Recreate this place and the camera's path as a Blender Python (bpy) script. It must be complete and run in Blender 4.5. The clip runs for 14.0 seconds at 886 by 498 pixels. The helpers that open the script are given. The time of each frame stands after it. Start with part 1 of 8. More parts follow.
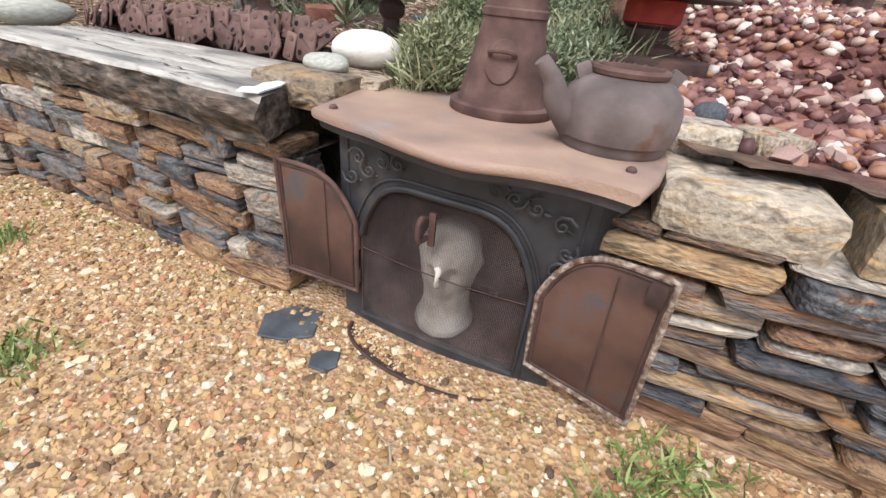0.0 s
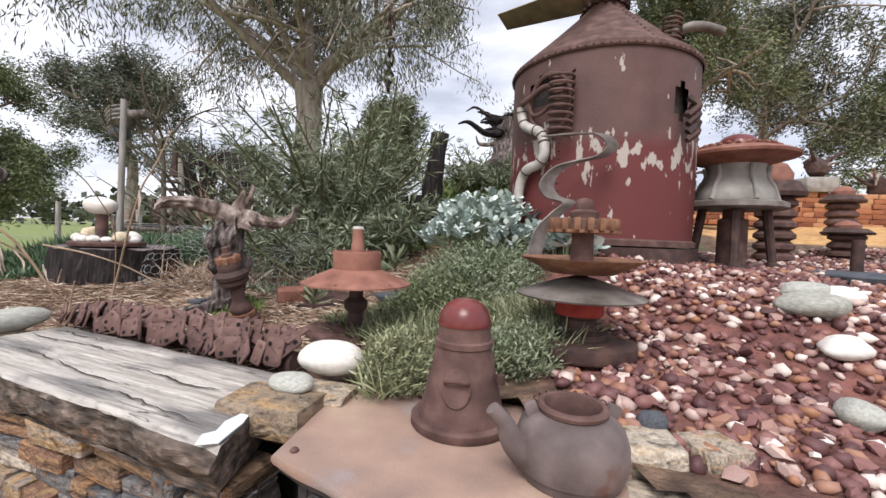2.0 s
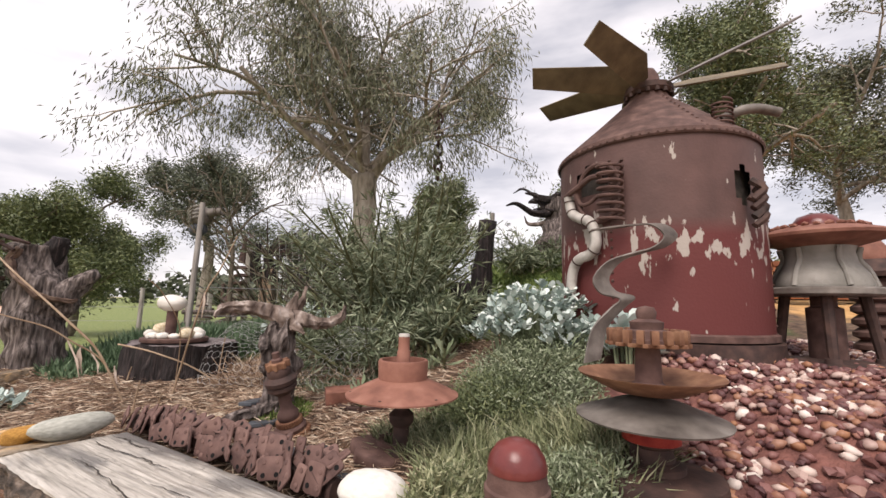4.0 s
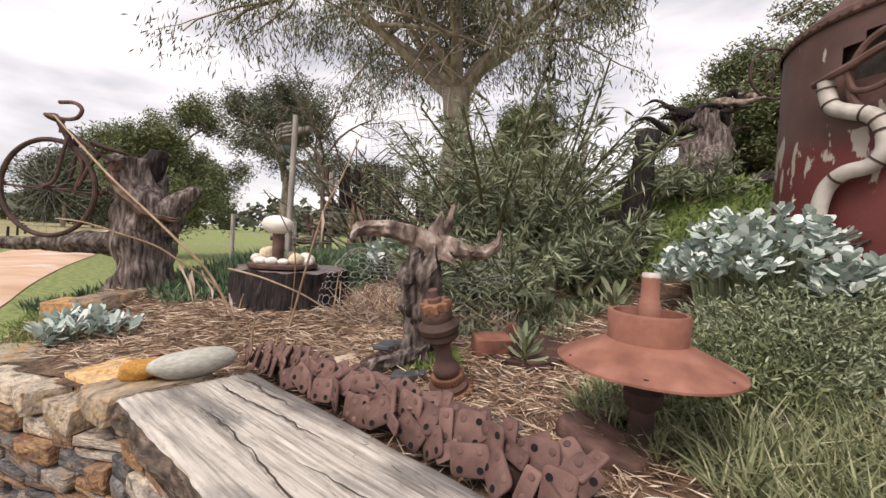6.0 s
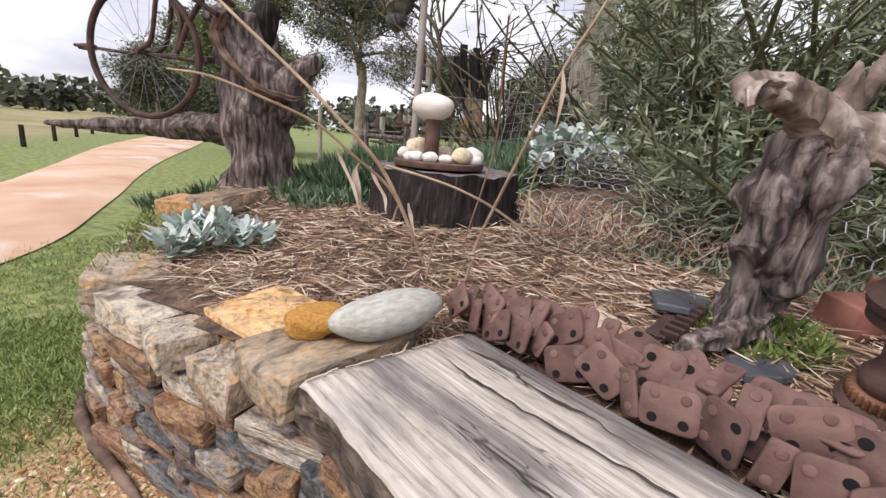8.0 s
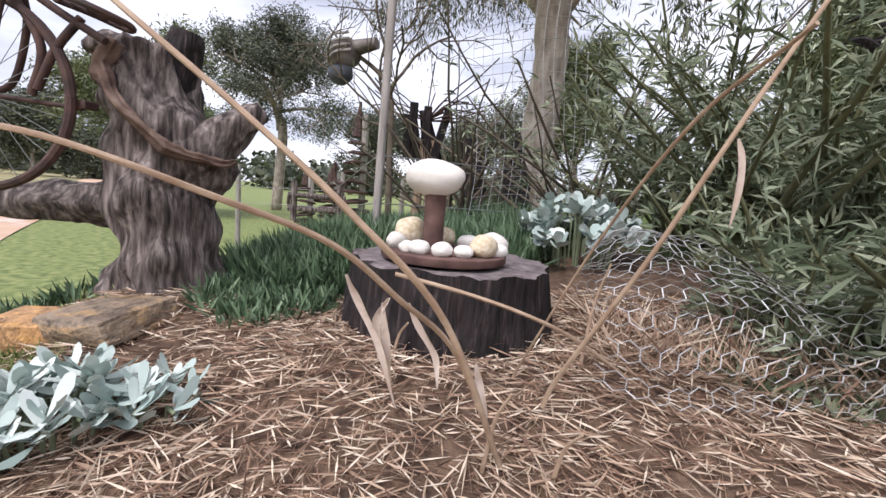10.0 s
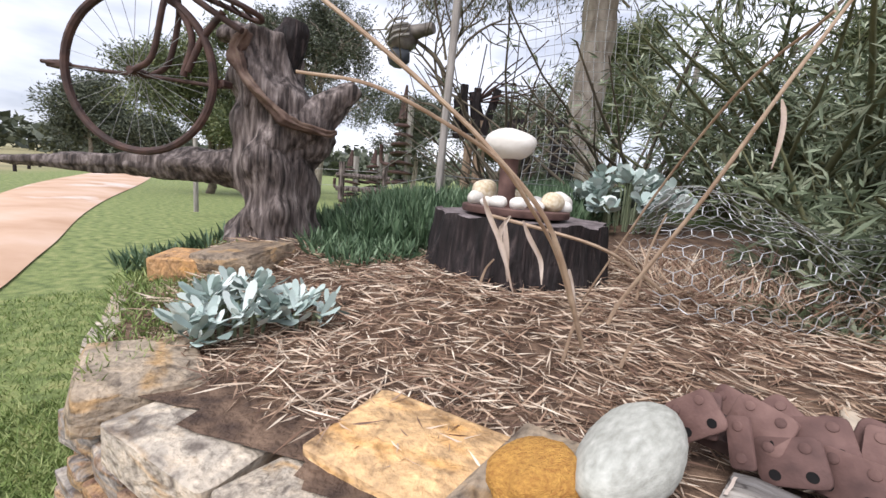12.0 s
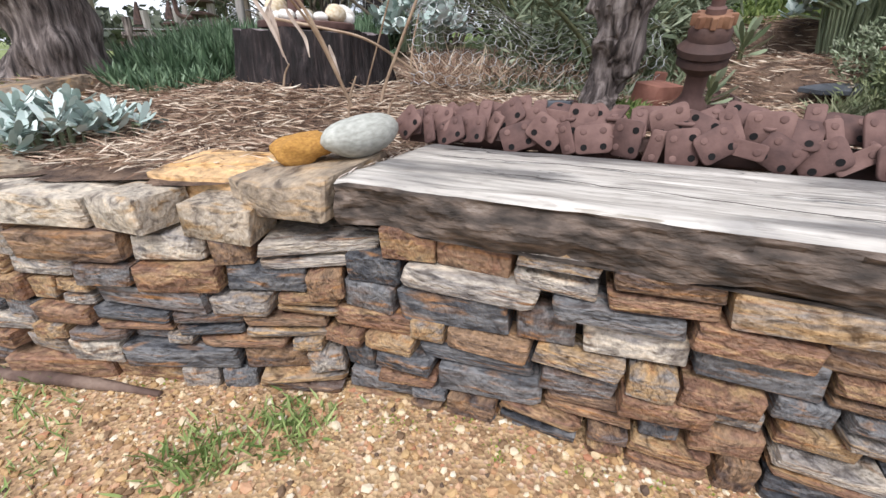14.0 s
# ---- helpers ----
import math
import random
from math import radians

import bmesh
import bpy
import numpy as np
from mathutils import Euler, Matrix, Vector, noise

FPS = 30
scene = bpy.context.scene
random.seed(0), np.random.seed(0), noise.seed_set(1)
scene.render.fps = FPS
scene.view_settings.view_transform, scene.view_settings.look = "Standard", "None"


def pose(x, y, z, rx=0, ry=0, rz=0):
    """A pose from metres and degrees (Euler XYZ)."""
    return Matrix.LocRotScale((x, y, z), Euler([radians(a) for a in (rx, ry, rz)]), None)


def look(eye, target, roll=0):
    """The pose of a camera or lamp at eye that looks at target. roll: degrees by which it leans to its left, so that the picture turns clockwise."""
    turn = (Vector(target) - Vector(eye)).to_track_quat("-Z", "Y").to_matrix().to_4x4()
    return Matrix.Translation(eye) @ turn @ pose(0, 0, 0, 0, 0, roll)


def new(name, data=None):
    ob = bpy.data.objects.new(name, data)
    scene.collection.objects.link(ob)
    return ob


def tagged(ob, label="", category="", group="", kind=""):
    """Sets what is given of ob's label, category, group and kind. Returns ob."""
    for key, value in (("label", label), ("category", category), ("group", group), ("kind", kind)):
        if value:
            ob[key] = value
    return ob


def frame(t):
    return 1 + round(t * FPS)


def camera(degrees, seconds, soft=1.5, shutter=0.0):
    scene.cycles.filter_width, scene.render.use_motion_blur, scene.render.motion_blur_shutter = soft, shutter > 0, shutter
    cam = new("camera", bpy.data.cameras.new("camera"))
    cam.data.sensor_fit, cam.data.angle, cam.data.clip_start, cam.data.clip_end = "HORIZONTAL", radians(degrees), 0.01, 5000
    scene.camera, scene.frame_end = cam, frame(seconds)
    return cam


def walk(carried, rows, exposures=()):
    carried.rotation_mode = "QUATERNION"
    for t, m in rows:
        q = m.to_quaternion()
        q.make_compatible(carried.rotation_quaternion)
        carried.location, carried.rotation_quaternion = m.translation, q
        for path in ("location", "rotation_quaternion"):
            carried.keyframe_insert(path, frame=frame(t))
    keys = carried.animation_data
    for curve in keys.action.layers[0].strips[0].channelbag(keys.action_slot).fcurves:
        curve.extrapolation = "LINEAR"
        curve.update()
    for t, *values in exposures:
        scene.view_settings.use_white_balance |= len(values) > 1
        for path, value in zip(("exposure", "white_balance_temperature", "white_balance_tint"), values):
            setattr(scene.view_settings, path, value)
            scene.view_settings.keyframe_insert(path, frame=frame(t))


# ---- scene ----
cam = camera(94.1, 14.0)
PATH = [
    (0, (0.113, 0.103, 0.913), (0.106, 1.818, -0.116), 5.9),
    (0.5, (0.109, 0.11, 0.937), (0.17, 1.898, 0.044), 5.3),
    (1, (0.12, 0.122, 1.017), (0.211, 2.005, 0.349), 4.0),
    (1.5, (0.111, 0.119, 1.095), (0.208, 2.082, 0.725), 3.0),
    (2, (0.107, 0.126, 1.192), (0.193, 2.123, 1.121), 2.3),
    (2.5, (0.149, 0.127, 1.283), (0.201, 2.115, 1.495), 1.9),
    (2.7, (0.167, 0.121, 1.309), (0.205, 2.1, 1.601), 1.7),
    (4.8, (-0.008, 0.274, 1.343), (-0.338, 2.238, 1.526), 1.9),
    (5, (-0.11, 0.313, 1.331), (-0.47, 2.276, 1.469), 2.1),
    (5.5, (-0.277, 0.485, 1.284), (-0.693, 2.441, 1.315), 2.7),
    (6, (-0.495, 0.718, 1.281), (-0.949, 2.665, 1.221), 3.1),
    (6.5, (-0.72, 0.815, 1.253), (-1.194, 2.753, 1.119), 3.6),
    (7, (-0.966, 0.927, 1.26), (-1.46, 2.854, 1.05), 3.8),
    (7.5, (-1.197, 1.1, 1.18), (-1.853, 2.94, 0.748), 4.7),
    (7.7, (-1.271, 1.166, 1.164), (-1.981, 2.959, 0.634), 4.7),
    (9.8, (-1.914, 1.713, 1.2), (-2.287, 3.654, 0.891), 4.8),
    (10, (-1.93, 1.762, 1.236), (-2.304, 3.71, 0.983), 4.5),
    (10.5, (-1.969, 1.821, 1.293), (-2.345, 3.781, 1.159), 4.3),
    (11, (-1.973, 1.83, 1.29), (-2.379, 3.785, 1.18), 4.2),
    (11.5, (-1.994, 1.719, 1.255), (-2.458, 3.656, 1.074), 4.3),
    (12, (-2.037, 1.441, 1.128), (-2.543, 3.347, 0.8), 5.0),
    (12.5, (-1.987, 1.226, 1.063), (-2.532, 3.077, 0.535), 5.4),
    (13, (-1.857, 1.071, 0.994), (-2.361, 2.86, 0.255), 4.2),
    (13.5, (-1.779, 0.977, 0.957), (-2.034, 2.768, 0.104), 3.0),
    (14, (-1.733, 0.897, 0.926), (-1.566, 2.694, 0.065), 1.4),
]
walk(cam, [(t, look(eye, target, roll)) for t, eye, target, roll in PATH], exposures=[(0.0, 1.24, 6400, 10), (1.5, 1.18, 6450, 12), (2.5, 1.02, 6600, 15), (5.0, 1.0, 7350, 17), (7.0, 1.0, 7050, 17), (10.0, 1.15, 6350, 17), (11.5, 1.16, 6400, 15), (13.0, 1.15, 6200, 13), (14.0, 1.22, 6250, 12)])

# ---- sky and light ----
world = bpy.data.worlds.new("overcast_sky")
scene.world = world
world.use_nodes = True
wn, wl = world.node_tree.nodes, world.node_tree.links
sky = wn.new("ShaderNodeTexSky")
sky.sky_type, sky.sun_disc = "NISHITA", False
sky.sun_elevation, sky.sun_rotation = radians(48), radians(200)
sky_dim = wn.new("ShaderNodeMix")
sky_dim.data_type, sky_dim.blend_type = "RGBA", "MULTIPLY"
sky_dim.inputs[0].default_value = 1.0
sky_dim.inputs[7].default_value = (0.12, 0.12, 0.12, 1)
cloud = wn.new("ShaderNodeTexNoise")
cloud.inputs["Scale"].default_value, cloud.inputs["Detail"].default_value = 2.6, 6
cloud_map = wn.new("ShaderNodeMapping")
cloud_map.inputs["Scale"].default_value = (1, 1, 3.5)
cloud_at = wn.new("ShaderNodeTexCoord")
cloud_ramp = wn.new("ShaderNodeValToRGB")
cloud_ramp.color_ramp.elements[0].position, cloud_ramp.color_ramp.elements[0].color = 0.34, (0.30, 0.32, 0.37, 1)
cloud_ramp.color_ramp.elements[1].position, cloud_ramp.color_ramp.elements[1].color = 0.70, (0.72, 0.73, 0.76, 1)
sky_mix = wn.new("ShaderNodeMix")
sky_mix.data_type = "RGBA"
sky_mix.inputs[0].default_value = 0.9
back = wn["Background"]
back.inputs["Strength"].default_value = 1.0
wl.new(cloud_at.outputs["Generated"], cloud_map.inputs["Vector"])
wl.new(cloud_map.outputs["Vector"], cloud.inputs["Vector"])
wl.new(cloud.outputs["Fac"], cloud_ramp.inputs["Fac"])
wl.new(sky.outputs["Color"], sky_dim.inputs[6])
wl.new(sky_dim.outputs[2], sky_mix.inputs[6])
wl.new(cloud_ramp.outputs["Color"], sky_mix.inputs[7])
wl.new(sky_mix.outputs[2], back.inputs["Color"])

sun_data = bpy.data.lights.new("sun", "SUN")
sun_data.energy, sun_data.angle, sun_data.color = 1.5, radians(28), (1.0, 0.98, 0.95)
sun = new("sun", sun_data)
sun.matrix_world = look((-3, -6, 12), (0, 2, 0))

rng = random.Random(5)
nrng = np.random.default_rng(5)


# ---- materials ----
def material(name, stops, scale=8.0, rough=0.85, metal=0.0, bump=0.3, bump_scale=60.0, stretch=(1, 1, 1), by_object=0.0, by_island=0.0,
             detail=6.0, spots=None, spot_scale=3.0, spot_at=0.6, spec=0.4, bump_dist=0.01):
    """A surface coloured by noise through a ramp, with finer relief; spots: a second colour in patches."""
    m = bpy.data.materials.new(name)
    m.use_nodes = True
    n, l = m.node_tree.nodes, m.node_tree.links
    bsdf = n["Principled BSDF"]
    at = n.new("ShaderNodeTexCoord")
    mp = n.new("ShaderNodeMapping")
    mp.inputs["Scale"].default_value = stretch
    l.new(at.outputs["Object"], mp.inputs["Vector"])
    vec = mp.outputs["Vector"]
    tex = n.new("ShaderNodeTexNoise")
    tex.inputs["Scale"].default_value, tex.inputs["Detail"].default_value = scale, detail
    l.new(vec, tex.inputs["Vector"])
    value = tex.outputs["Fac"]
    info = n.new("ShaderNodeObjectInfo")
    geo = n.new("ShaderNodeNewGeometry")
    for weight, source in ((by_object, info.outputs["Random"]), (by_island, geo.outputs["Random Per Island"])):
        if weight:
            mix = n.new("ShaderNodeMix")
            mix.inputs[0].default_value = weight
            l.new(value, mix.inputs[2])
            l.new(source, mix.inputs[3])
            value = mix.outputs[0]
    if by_object:
        shift = n.new("ShaderNodeVectorMath")
        shift.operation = "MULTIPLY_ADD"
        shift.inputs[1].default_value = (0, 0, 0)
        scl = n.new("ShaderNodeVectorMath")
        scl.operation = "SCALE"
        l.new(info.outputs["Location"], scl.inputs[0])
        scl.inputs["Scale"].default_value = 7.0
        add = n.new("ShaderNodeVectorMath")
        l.new(vec, add.inputs[0])
        l.new(scl.outputs[0], add.inputs[1])
        l.new(add.outputs[0], tex.inputs["Vector"])
    ramp = n.new("ShaderNodeValToRGB")
    e = ramp.color_ramp.elements
    for k, (p, c) in enumerate(stops):
        el = e[k] if k < 2 else e.new(p)
        el.position, el.color = p, (*c, 1)
    l.new(value, ramp.inputs["Fac"])
    colour = ramp.outputs["Color"]
    if spots:
        st = n.new("ShaderNodeTexNoise")
        st.inputs["Scale"].default_value, st.inputs["Detail"].default_value = spot_scale, 8
        l.new(at.outputs["Object"], st.inputs["Vector"])
        sr = n.new("ShaderNodeValToRGB")
        sr.color_ramp.elements[0].position, sr.color_ramp.elements[1].position = spot_at, min(1, spot_at + 0.08)
        l.new(st.outputs["Fac"], sr.inputs["Fac"])
        mx = n.new("ShaderNodeMix")
        mx.data_type = "RGBA"
        mx.inputs[7].default_value = (*spots, 1)
        l.new(sr.outputs["Color"], mx.inputs[0])
        l.new(colour, mx.inputs[6])
        colour = mx.outputs[2]
    l.new(colour, bsdf.inputs["Base Color"])
    bsdf.inputs["Roughness"].default_value, bsdf.inputs["Metallic"].default_value = rough, metal
    bsdf.inputs["Specular IOR Level"].default_value = spec
    if bump:
        bt = n.new("ShaderNodeTexNoise")
        bt.inputs["Scale"].default_value, bt.inputs["Detail"].default_value = bump_scale, 8
        l.new(vec, bt.inputs["Vector"])
        bp = n.new("ShaderNodeBump")
        bp.inputs["Strength"].default_value, bp.inputs["Distance"].default_value = bump, bump_dist
        l.new(bt.outputs["Fac"], bp.inputs["Height"])
        l.new(bp.outputs["Normal"], bsdf.inputs["Normal"])
    return m


def stone_material(name, stops, rust, rust_at=0.56, pick=0.62):
    """Split stone: a colour of its own for each piece, clouded along the bedding, with rust blooms, dark stains and fine strata."""
    m = bpy.data.materials.new(name)
    m.use_nodes = True
    n, l = m.node_tree.nodes, m.node_tree.links
    bsdf = n["Principled BSDF"]
    at, info = n.new("ShaderNodeTexCoord"), n.new("ShaderNodeObjectInfo")
    far = n.new("ShaderNodeVectorMath")
    far.operation = "SCALE"
    far.inputs["Scale"].default_value = 23.0
    l.new(info.outputs["Location"], far.inputs[0])
    add = n.new("ShaderNodeVectorMath")
    l.new(at.outputs["Object"], add.inputs[0])
    l.new(far.outputs[0], add.inputs[1])

    def cloud(scale, stretch, detail=6.0, warp=0.0):
        mp = n.new("ShaderNodeMapping")
        mp.inputs["Scale"].default_value = stretch
        l.new(add.outputs[0], mp.inputs["Vector"])
        t = n.new("ShaderNodeTexNoise")
        t.inputs["Scale"].default_value, t.inputs["Detail"].default_value, t.inputs["Distortion"].default_value = scale, detail, warp
        l.new(mp.outputs["Vector"], t.inputs["Vector"])
        return t.outputs["Fac"]

    def ramp(source, pairs):
        r = n.new("ShaderNodeValToRGB")
        for k, (p, c) in enumerate(pairs):
            el = r.color_ramp.elements[k] if k < 2 else r.color_ramp.elements.new(p)
            el.position, el.color = p, (*c, 1)
        l.new(source, r.inputs["Fac"])
        return r.outputs["Color"]

    def over(kind, fac, a, b):
        x = n.new("ShaderNodeMix")
        x.data_type, x.blend_type = "RGBA", kind
        for socket, value in ((x.inputs[0], fac), (x.inputs[6], a), (x.inputs[7], b)):
            if isinstance(value, (int, float)):
                socket.default_value = value
            elif isinstance(value, tuple):
                socket.default_value = (*value, 1)
            else:
                l.new(value, socket)
        return x.outputs[2]

    mix = n.new("ShaderNodeMix")
    mix.inputs[0].default_value = pick
    l.new(cloud(2.4, (0.8, 1, 1.6), 5, 0.8), mix.inputs[2])
    l.new(info.outputs["Random"], mix.inputs[3])
    c = ramp(mix.outputs[0], stops)
    bloom = ramp(cloud(3.1, (0.7, 1.2, 1.3), 9, 0.5), [(rust_at, (0, 0, 0)), (rust_at + 0.16, (0.85, 0.85, 0.85))])
    c = over("MIX", bloom, c, rust)
    strata = ramp(cloud(3.0, (1.7, 1.2, 0.95), 8, 1.0), [(0.32, (0.34, 0.32, 0.32)), (0.46, (0.88, 0.88, 0.88)), (0.68, (1.3, 1.26, 1.2))])
    c = over("MULTIPLY", 1.0, c, strata)
    grain = ramp(cloud(17.0, (1.4, 1, 0.42), 8), [(0.33, (0.60, 0.58, 0.56)), (0.5, (1, 1, 1)), (0.68, (1.28, 1.27, 1.25))])
    c = over("MULTIPLY", 0.55, c, grain)
    l.new(c, bsdf.inputs["Base Color"])
    bsdf.inputs["Roughness"].default_value, bsdf.inputs["Specular IOR Level"].default_value = 0.62, 0.45
    height = over("MIX", 0.5, cloud(3.0, (1.7, 1.2, 0.95), 10, 1.0), cloud(13.0, (1.4, 1, 0.42), 8))
    bp = n.new("ShaderNodeBump")
    bp.inputs["Strength"].default_value, bp.inputs["Distance"].default_value = 0.9, 0.022
    l.new(height, bp.inputs["Height"])
    l.new(bp.outputs["Normal"], bsdf.inputs["Normal"])
    return m


STONE = stone_material("split_wall_stone", [(0.22, (0.055, 0.058, 0.068)), (0.33, (0.20, 0.20, 0.205)), (0.42, (0.125, 0.080, 0.062)), (0.50, (0.31, 0.20, 0.12)), (0.58, (0.20, 0.105, 0.07)), (0.66, (0.42, 0.28, 0.145)), (0.74, (0.24, 0.22, 0.21)), (0.84, (0.56, 0.49, 0.40))], (0.37, 0.18, 0.065))
CAPSTONE = stone_material("pale_sandstone", [(0.25, (0.22, 0.165, 0.115)), (0.5, (0.35, 0.28, 0.205)), (0.75, (0.47, 0.41, 0.335))], (0.40, 0.25, 0.11), 0.54)
OCHRE = stone_material("ochre_sandstone", [(0.3, (0.44, 0.25, 0.115)), (0.7, (0.60, 0.39, 0.20))], (0.55, 0.30, 0.10), 0.52)
YELLOW_ROCK = material("yellow_ochre_rock", [(0.3, (0.38, 0.17, 0.04)), (0.7, (0.62, 0.34, 0.08))], scale=18, bump=0.8, bump_scale=40)
# near-black wall fill; also the unlit dark of cracks, holes and the tank
CORE = material("dark_gaps_and_wall_fill", [(0.3, (0.02, 0.018, 0.016)), (0.7, (0.07, 0.055, 0.045))], scale=20)
HOLE = material("black_hole_depth", [(0.3, (0.004, 0.004, 0.004)), (0.7, (0.010, 0.008, 0.008))], scale=20, rough=1.0, bump=0)
PALE_PEBBLE = material("pale_river_stone", [(0.3, (0.62, 0.58, 0.52)), (0.7, (0.84, 0.81, 0.76))], scale=9, rough=0.7, bump=0.25, bump_scale=30, by_object=0.35)
GREY_PEBBLE = material("grey_green_river_stone", [(0.3, (0.28, 0.28, 0.24)), (0.55, (0.45, 0.45, 0.40)), (0.75, (0.62, 0.61, 0.56))], scale=12, rough=0.75, bump=0.25, bump_scale=40, by_object=0.3)
CREAM_PEBBLE = material("cream_river_stone", [(0.3, (0.50, 0.38, 0.22)), (0.7, (0.76, 0.68, 0.54))], scale=8, rough=0.75, bump=0.2)
RUST = material("brown_rusted_iron", [(0.25, (0.055, 0.029, 0.025)), (0.5, (0.105, 0.057, 0.048)), (0.75, (0.18, 0.105, 0.088))], scale=14, rough=0.8, metal=0.0, bump=0.35, bump_scale=120, bump_dist=0.004)
RUST_RED = material("red_rusted_iron", [(0.25, (0.135, 0.054, 0.038)), (0.5, (0.24, 0.102, 0.072)), (0.75, (0.34, 0.165, 0.12))], scale=11, rough=0.75, bump=0.3, bump_scale=110, bump_dist=0.004)
RUST_DARK = material("dark_rusted_iron", [(0.25, (0.025, 0.016, 0.014)), (0.5, (0.06, 0.033, 0.028)), (0.8, (0.12, 0.065, 0.05))], scale=16, rough=0.75, bump=0.35, bump_scale=110, bump_dist=0.004)
RUST_PURPLE = material("purple_brown_chain_iron", [(0.25, (0.066, 0.036, 0.032)), (0.5, (0.135, 0.075, 0.064)), (0.8, (0.22, 0.13, 0.11))], scale=22, rough=0.8, bump=0.4, bump_scale=140, by_object=0.3, bump_dist=0.003)
RUST_ORANGE = material("orange_rusted_iron", [(0.25, (0.11, 0.045, 0.028)), (0.5, (0.20, 0.095, 0.055)), (0.8, (0.34, 0.19, 0.11))], scale=16, rough=0.8, bump=0.4, bump_scale=100, bump_dist=0.004)
STOVE_TOP = material("rust_dusted_stove_top", [(0.3, (0.235, 0.165, 0.14)), (0.5, (0.335, 0.225, 0.175)), (0.7, (0.42, 0.30, 0.225))], scale=5, detail=14, rough=0.62, bump=0.6, bump_scale=190, bump_dist=0.003,
                     spots=(0.30, 0.25, 0.235), spot_scale=3.2, spot_at=0.56)
STOVE_IRON = material("blackened_cast_iron", [(0.3, (0.018, 0.018, 0.021)), (0.55, (0.036, 0.036, 0.042)), (0.75, (0.075, 0.065, 0.06))], scale=10, rough=0.55, bump=0.3, bump_scale=130, bump_dist=0.003, spec=0.5)
DOOR_PANEL = material("stained_rust_panel", [(0.3, (0.035, 0.025, 0.025)), (0.5, (0.115, 0.062, 0.050)), (0.72, (0.21, 0.105, 0.070))], scale=5, detail=12, rough=0.6, bump=0.3, bump_scale=120, spots=(0.085, 0.078, 0.082), spot_scale=5, spot_at=0.54, bump_dist=0.003)
KETTLE = material("grey_brown_cast_iron", [(0.3, (0.075, 0.055, 0.05)), (0.5, (0.13, 0.10, 0.095)), (0.75, (0.23, 0.18, 0.17))], scale=9, rough=0.65, bump=0.3, bump_scale=120, spots=(0.12, 0.055, 0.035), spot_scale=6, spot_at=0.6, bump_dist=0.003)
RED_PAINT = material("dull_red_paint", [(0.3, (0.28, 0.02, 0.015)), (0.7, (0.45, 0.05, 0.03))], scale=20, rough=0.6)
MAROON = material("maroon_enamel", [(0.3, (0.10, 0.022, 0.022)), (0.7, (0.19, 0.045, 0.04))], scale=14, rough=0.28, bump=0.1)
GALV = material("weathered_grey_steel", [(0.3, (0.10, 0.085, 0.075)), (0.55, (0.20, 0.175, 0.155)), (0.8, (0.33, 0.30, 0.27))], scale=10, rough=0.6, metal=0.3, bump=0.2)
CREAM_PIPE = material("pale_grey_hose", [(0.3, (0.33, 0.30, 0.27)), (0.7, (0.58, 0.55, 0.51))], scale=10, rough=0.5)
BLADE = material("khaki_fan_blade", [(0.3, (0.10, 0.075, 0.045)), (0.7, (0.22, 0.17, 0.10))], scale=8, rough=0.6)
SLATE = material("dark_slate", [(0.3, (0.04, 0.045, 0.055)), (0.7, (0.10, 0.11, 0.125))], scale=12, rough=0.6, bump=0.3)
BARK = material("grey_weathered_bark", [(0.31, (0.020, 0.015, 0.014)), (0.45, (0.085, 0.066, 0.060)), (0.59, (0.20, 0.163, 0.15)), (0.76, (0.39, 0.335, 0.31))], scale=13, stretch=(3.2, 3.2, 0.45), bump=1.0, bump_scale=14, bump_dist=0.03)
STUMP_BARK = material("dark_wet_stump_bark", [(0.34, (0.008, 0.006, 0.006)), (0.56, (0.024, 0.017, 0.017)), (0.80, (0.11, 0.082, 0.078))], scale=14, stretch=(3, 3, 0.35), bump=1.0, bump_scale=16, bump_dist=0.03)
STUMP_CUT = material("grey_cut_wood", [(0.3, (0.07, 0.055, 0.055)), (0.7, (0.24, 0.20, 0.20))], scale=20, bump=0.6, bump_scale=40)
PEEL = material("peeling_brown_bark", [(0.25, (0.05, 0.03, 0.024)), (0.5, (0.12, 0.075, 0.058)), (0.8, (0.24, 0.17, 0.13))], scale=12, bump=1.0, bump_scale=22, bump_dist=0.015)
ROPE = material("pale_flaking_rope_seal", [(0.35, (0.10, 0.06, 0.042)), (0.52, (0.24, 0.17, 0.13)), (0.72, (0.48, 0.41, 0.35))], scale=70, bump=0.6, bump_scale=120)
DRIFT = material("silver_driftwood", [(0.30, (0.045, 0.028, 0.022)), (0.5, (0.20, 0.15, 0.125)), (0.72, (0.50, 0.43, 0.39))], scale=11, stretch=(1.5, 1.5, 1.0), bump=0.8, bump_scale=24, bump_dist=0.012)
TRUNK = material("smooth_gum_bark", [(0.3, (0.17, 0.14, 0.11)), (0.5, (0.34, 0.29, 0.24)), (0.72, (0.52, 0.46, 0.39))], scale=5, stretch=(2, 2, 0.7), bump=0.5, bump_scale=20, bump_dist=0.02)
TWIG = material("brown_twig", [(0.3, (0.07, 0.055, 0.04)), (0.7, (0.17, 0.14, 0.10))], scale=10)
GREEN_TWIG = material("olive_twig", [(0.3, (0.07, 0.075, 0.035)), (0.7, (0.16, 0.16, 0.08))], scale=10)
STALK = material("dry_tan_stalk", [(0.3, (0.26, 0.17, 0.11)), (0.7, (0.45, 0.34, 0.24))], scale=14, rough=0.7)
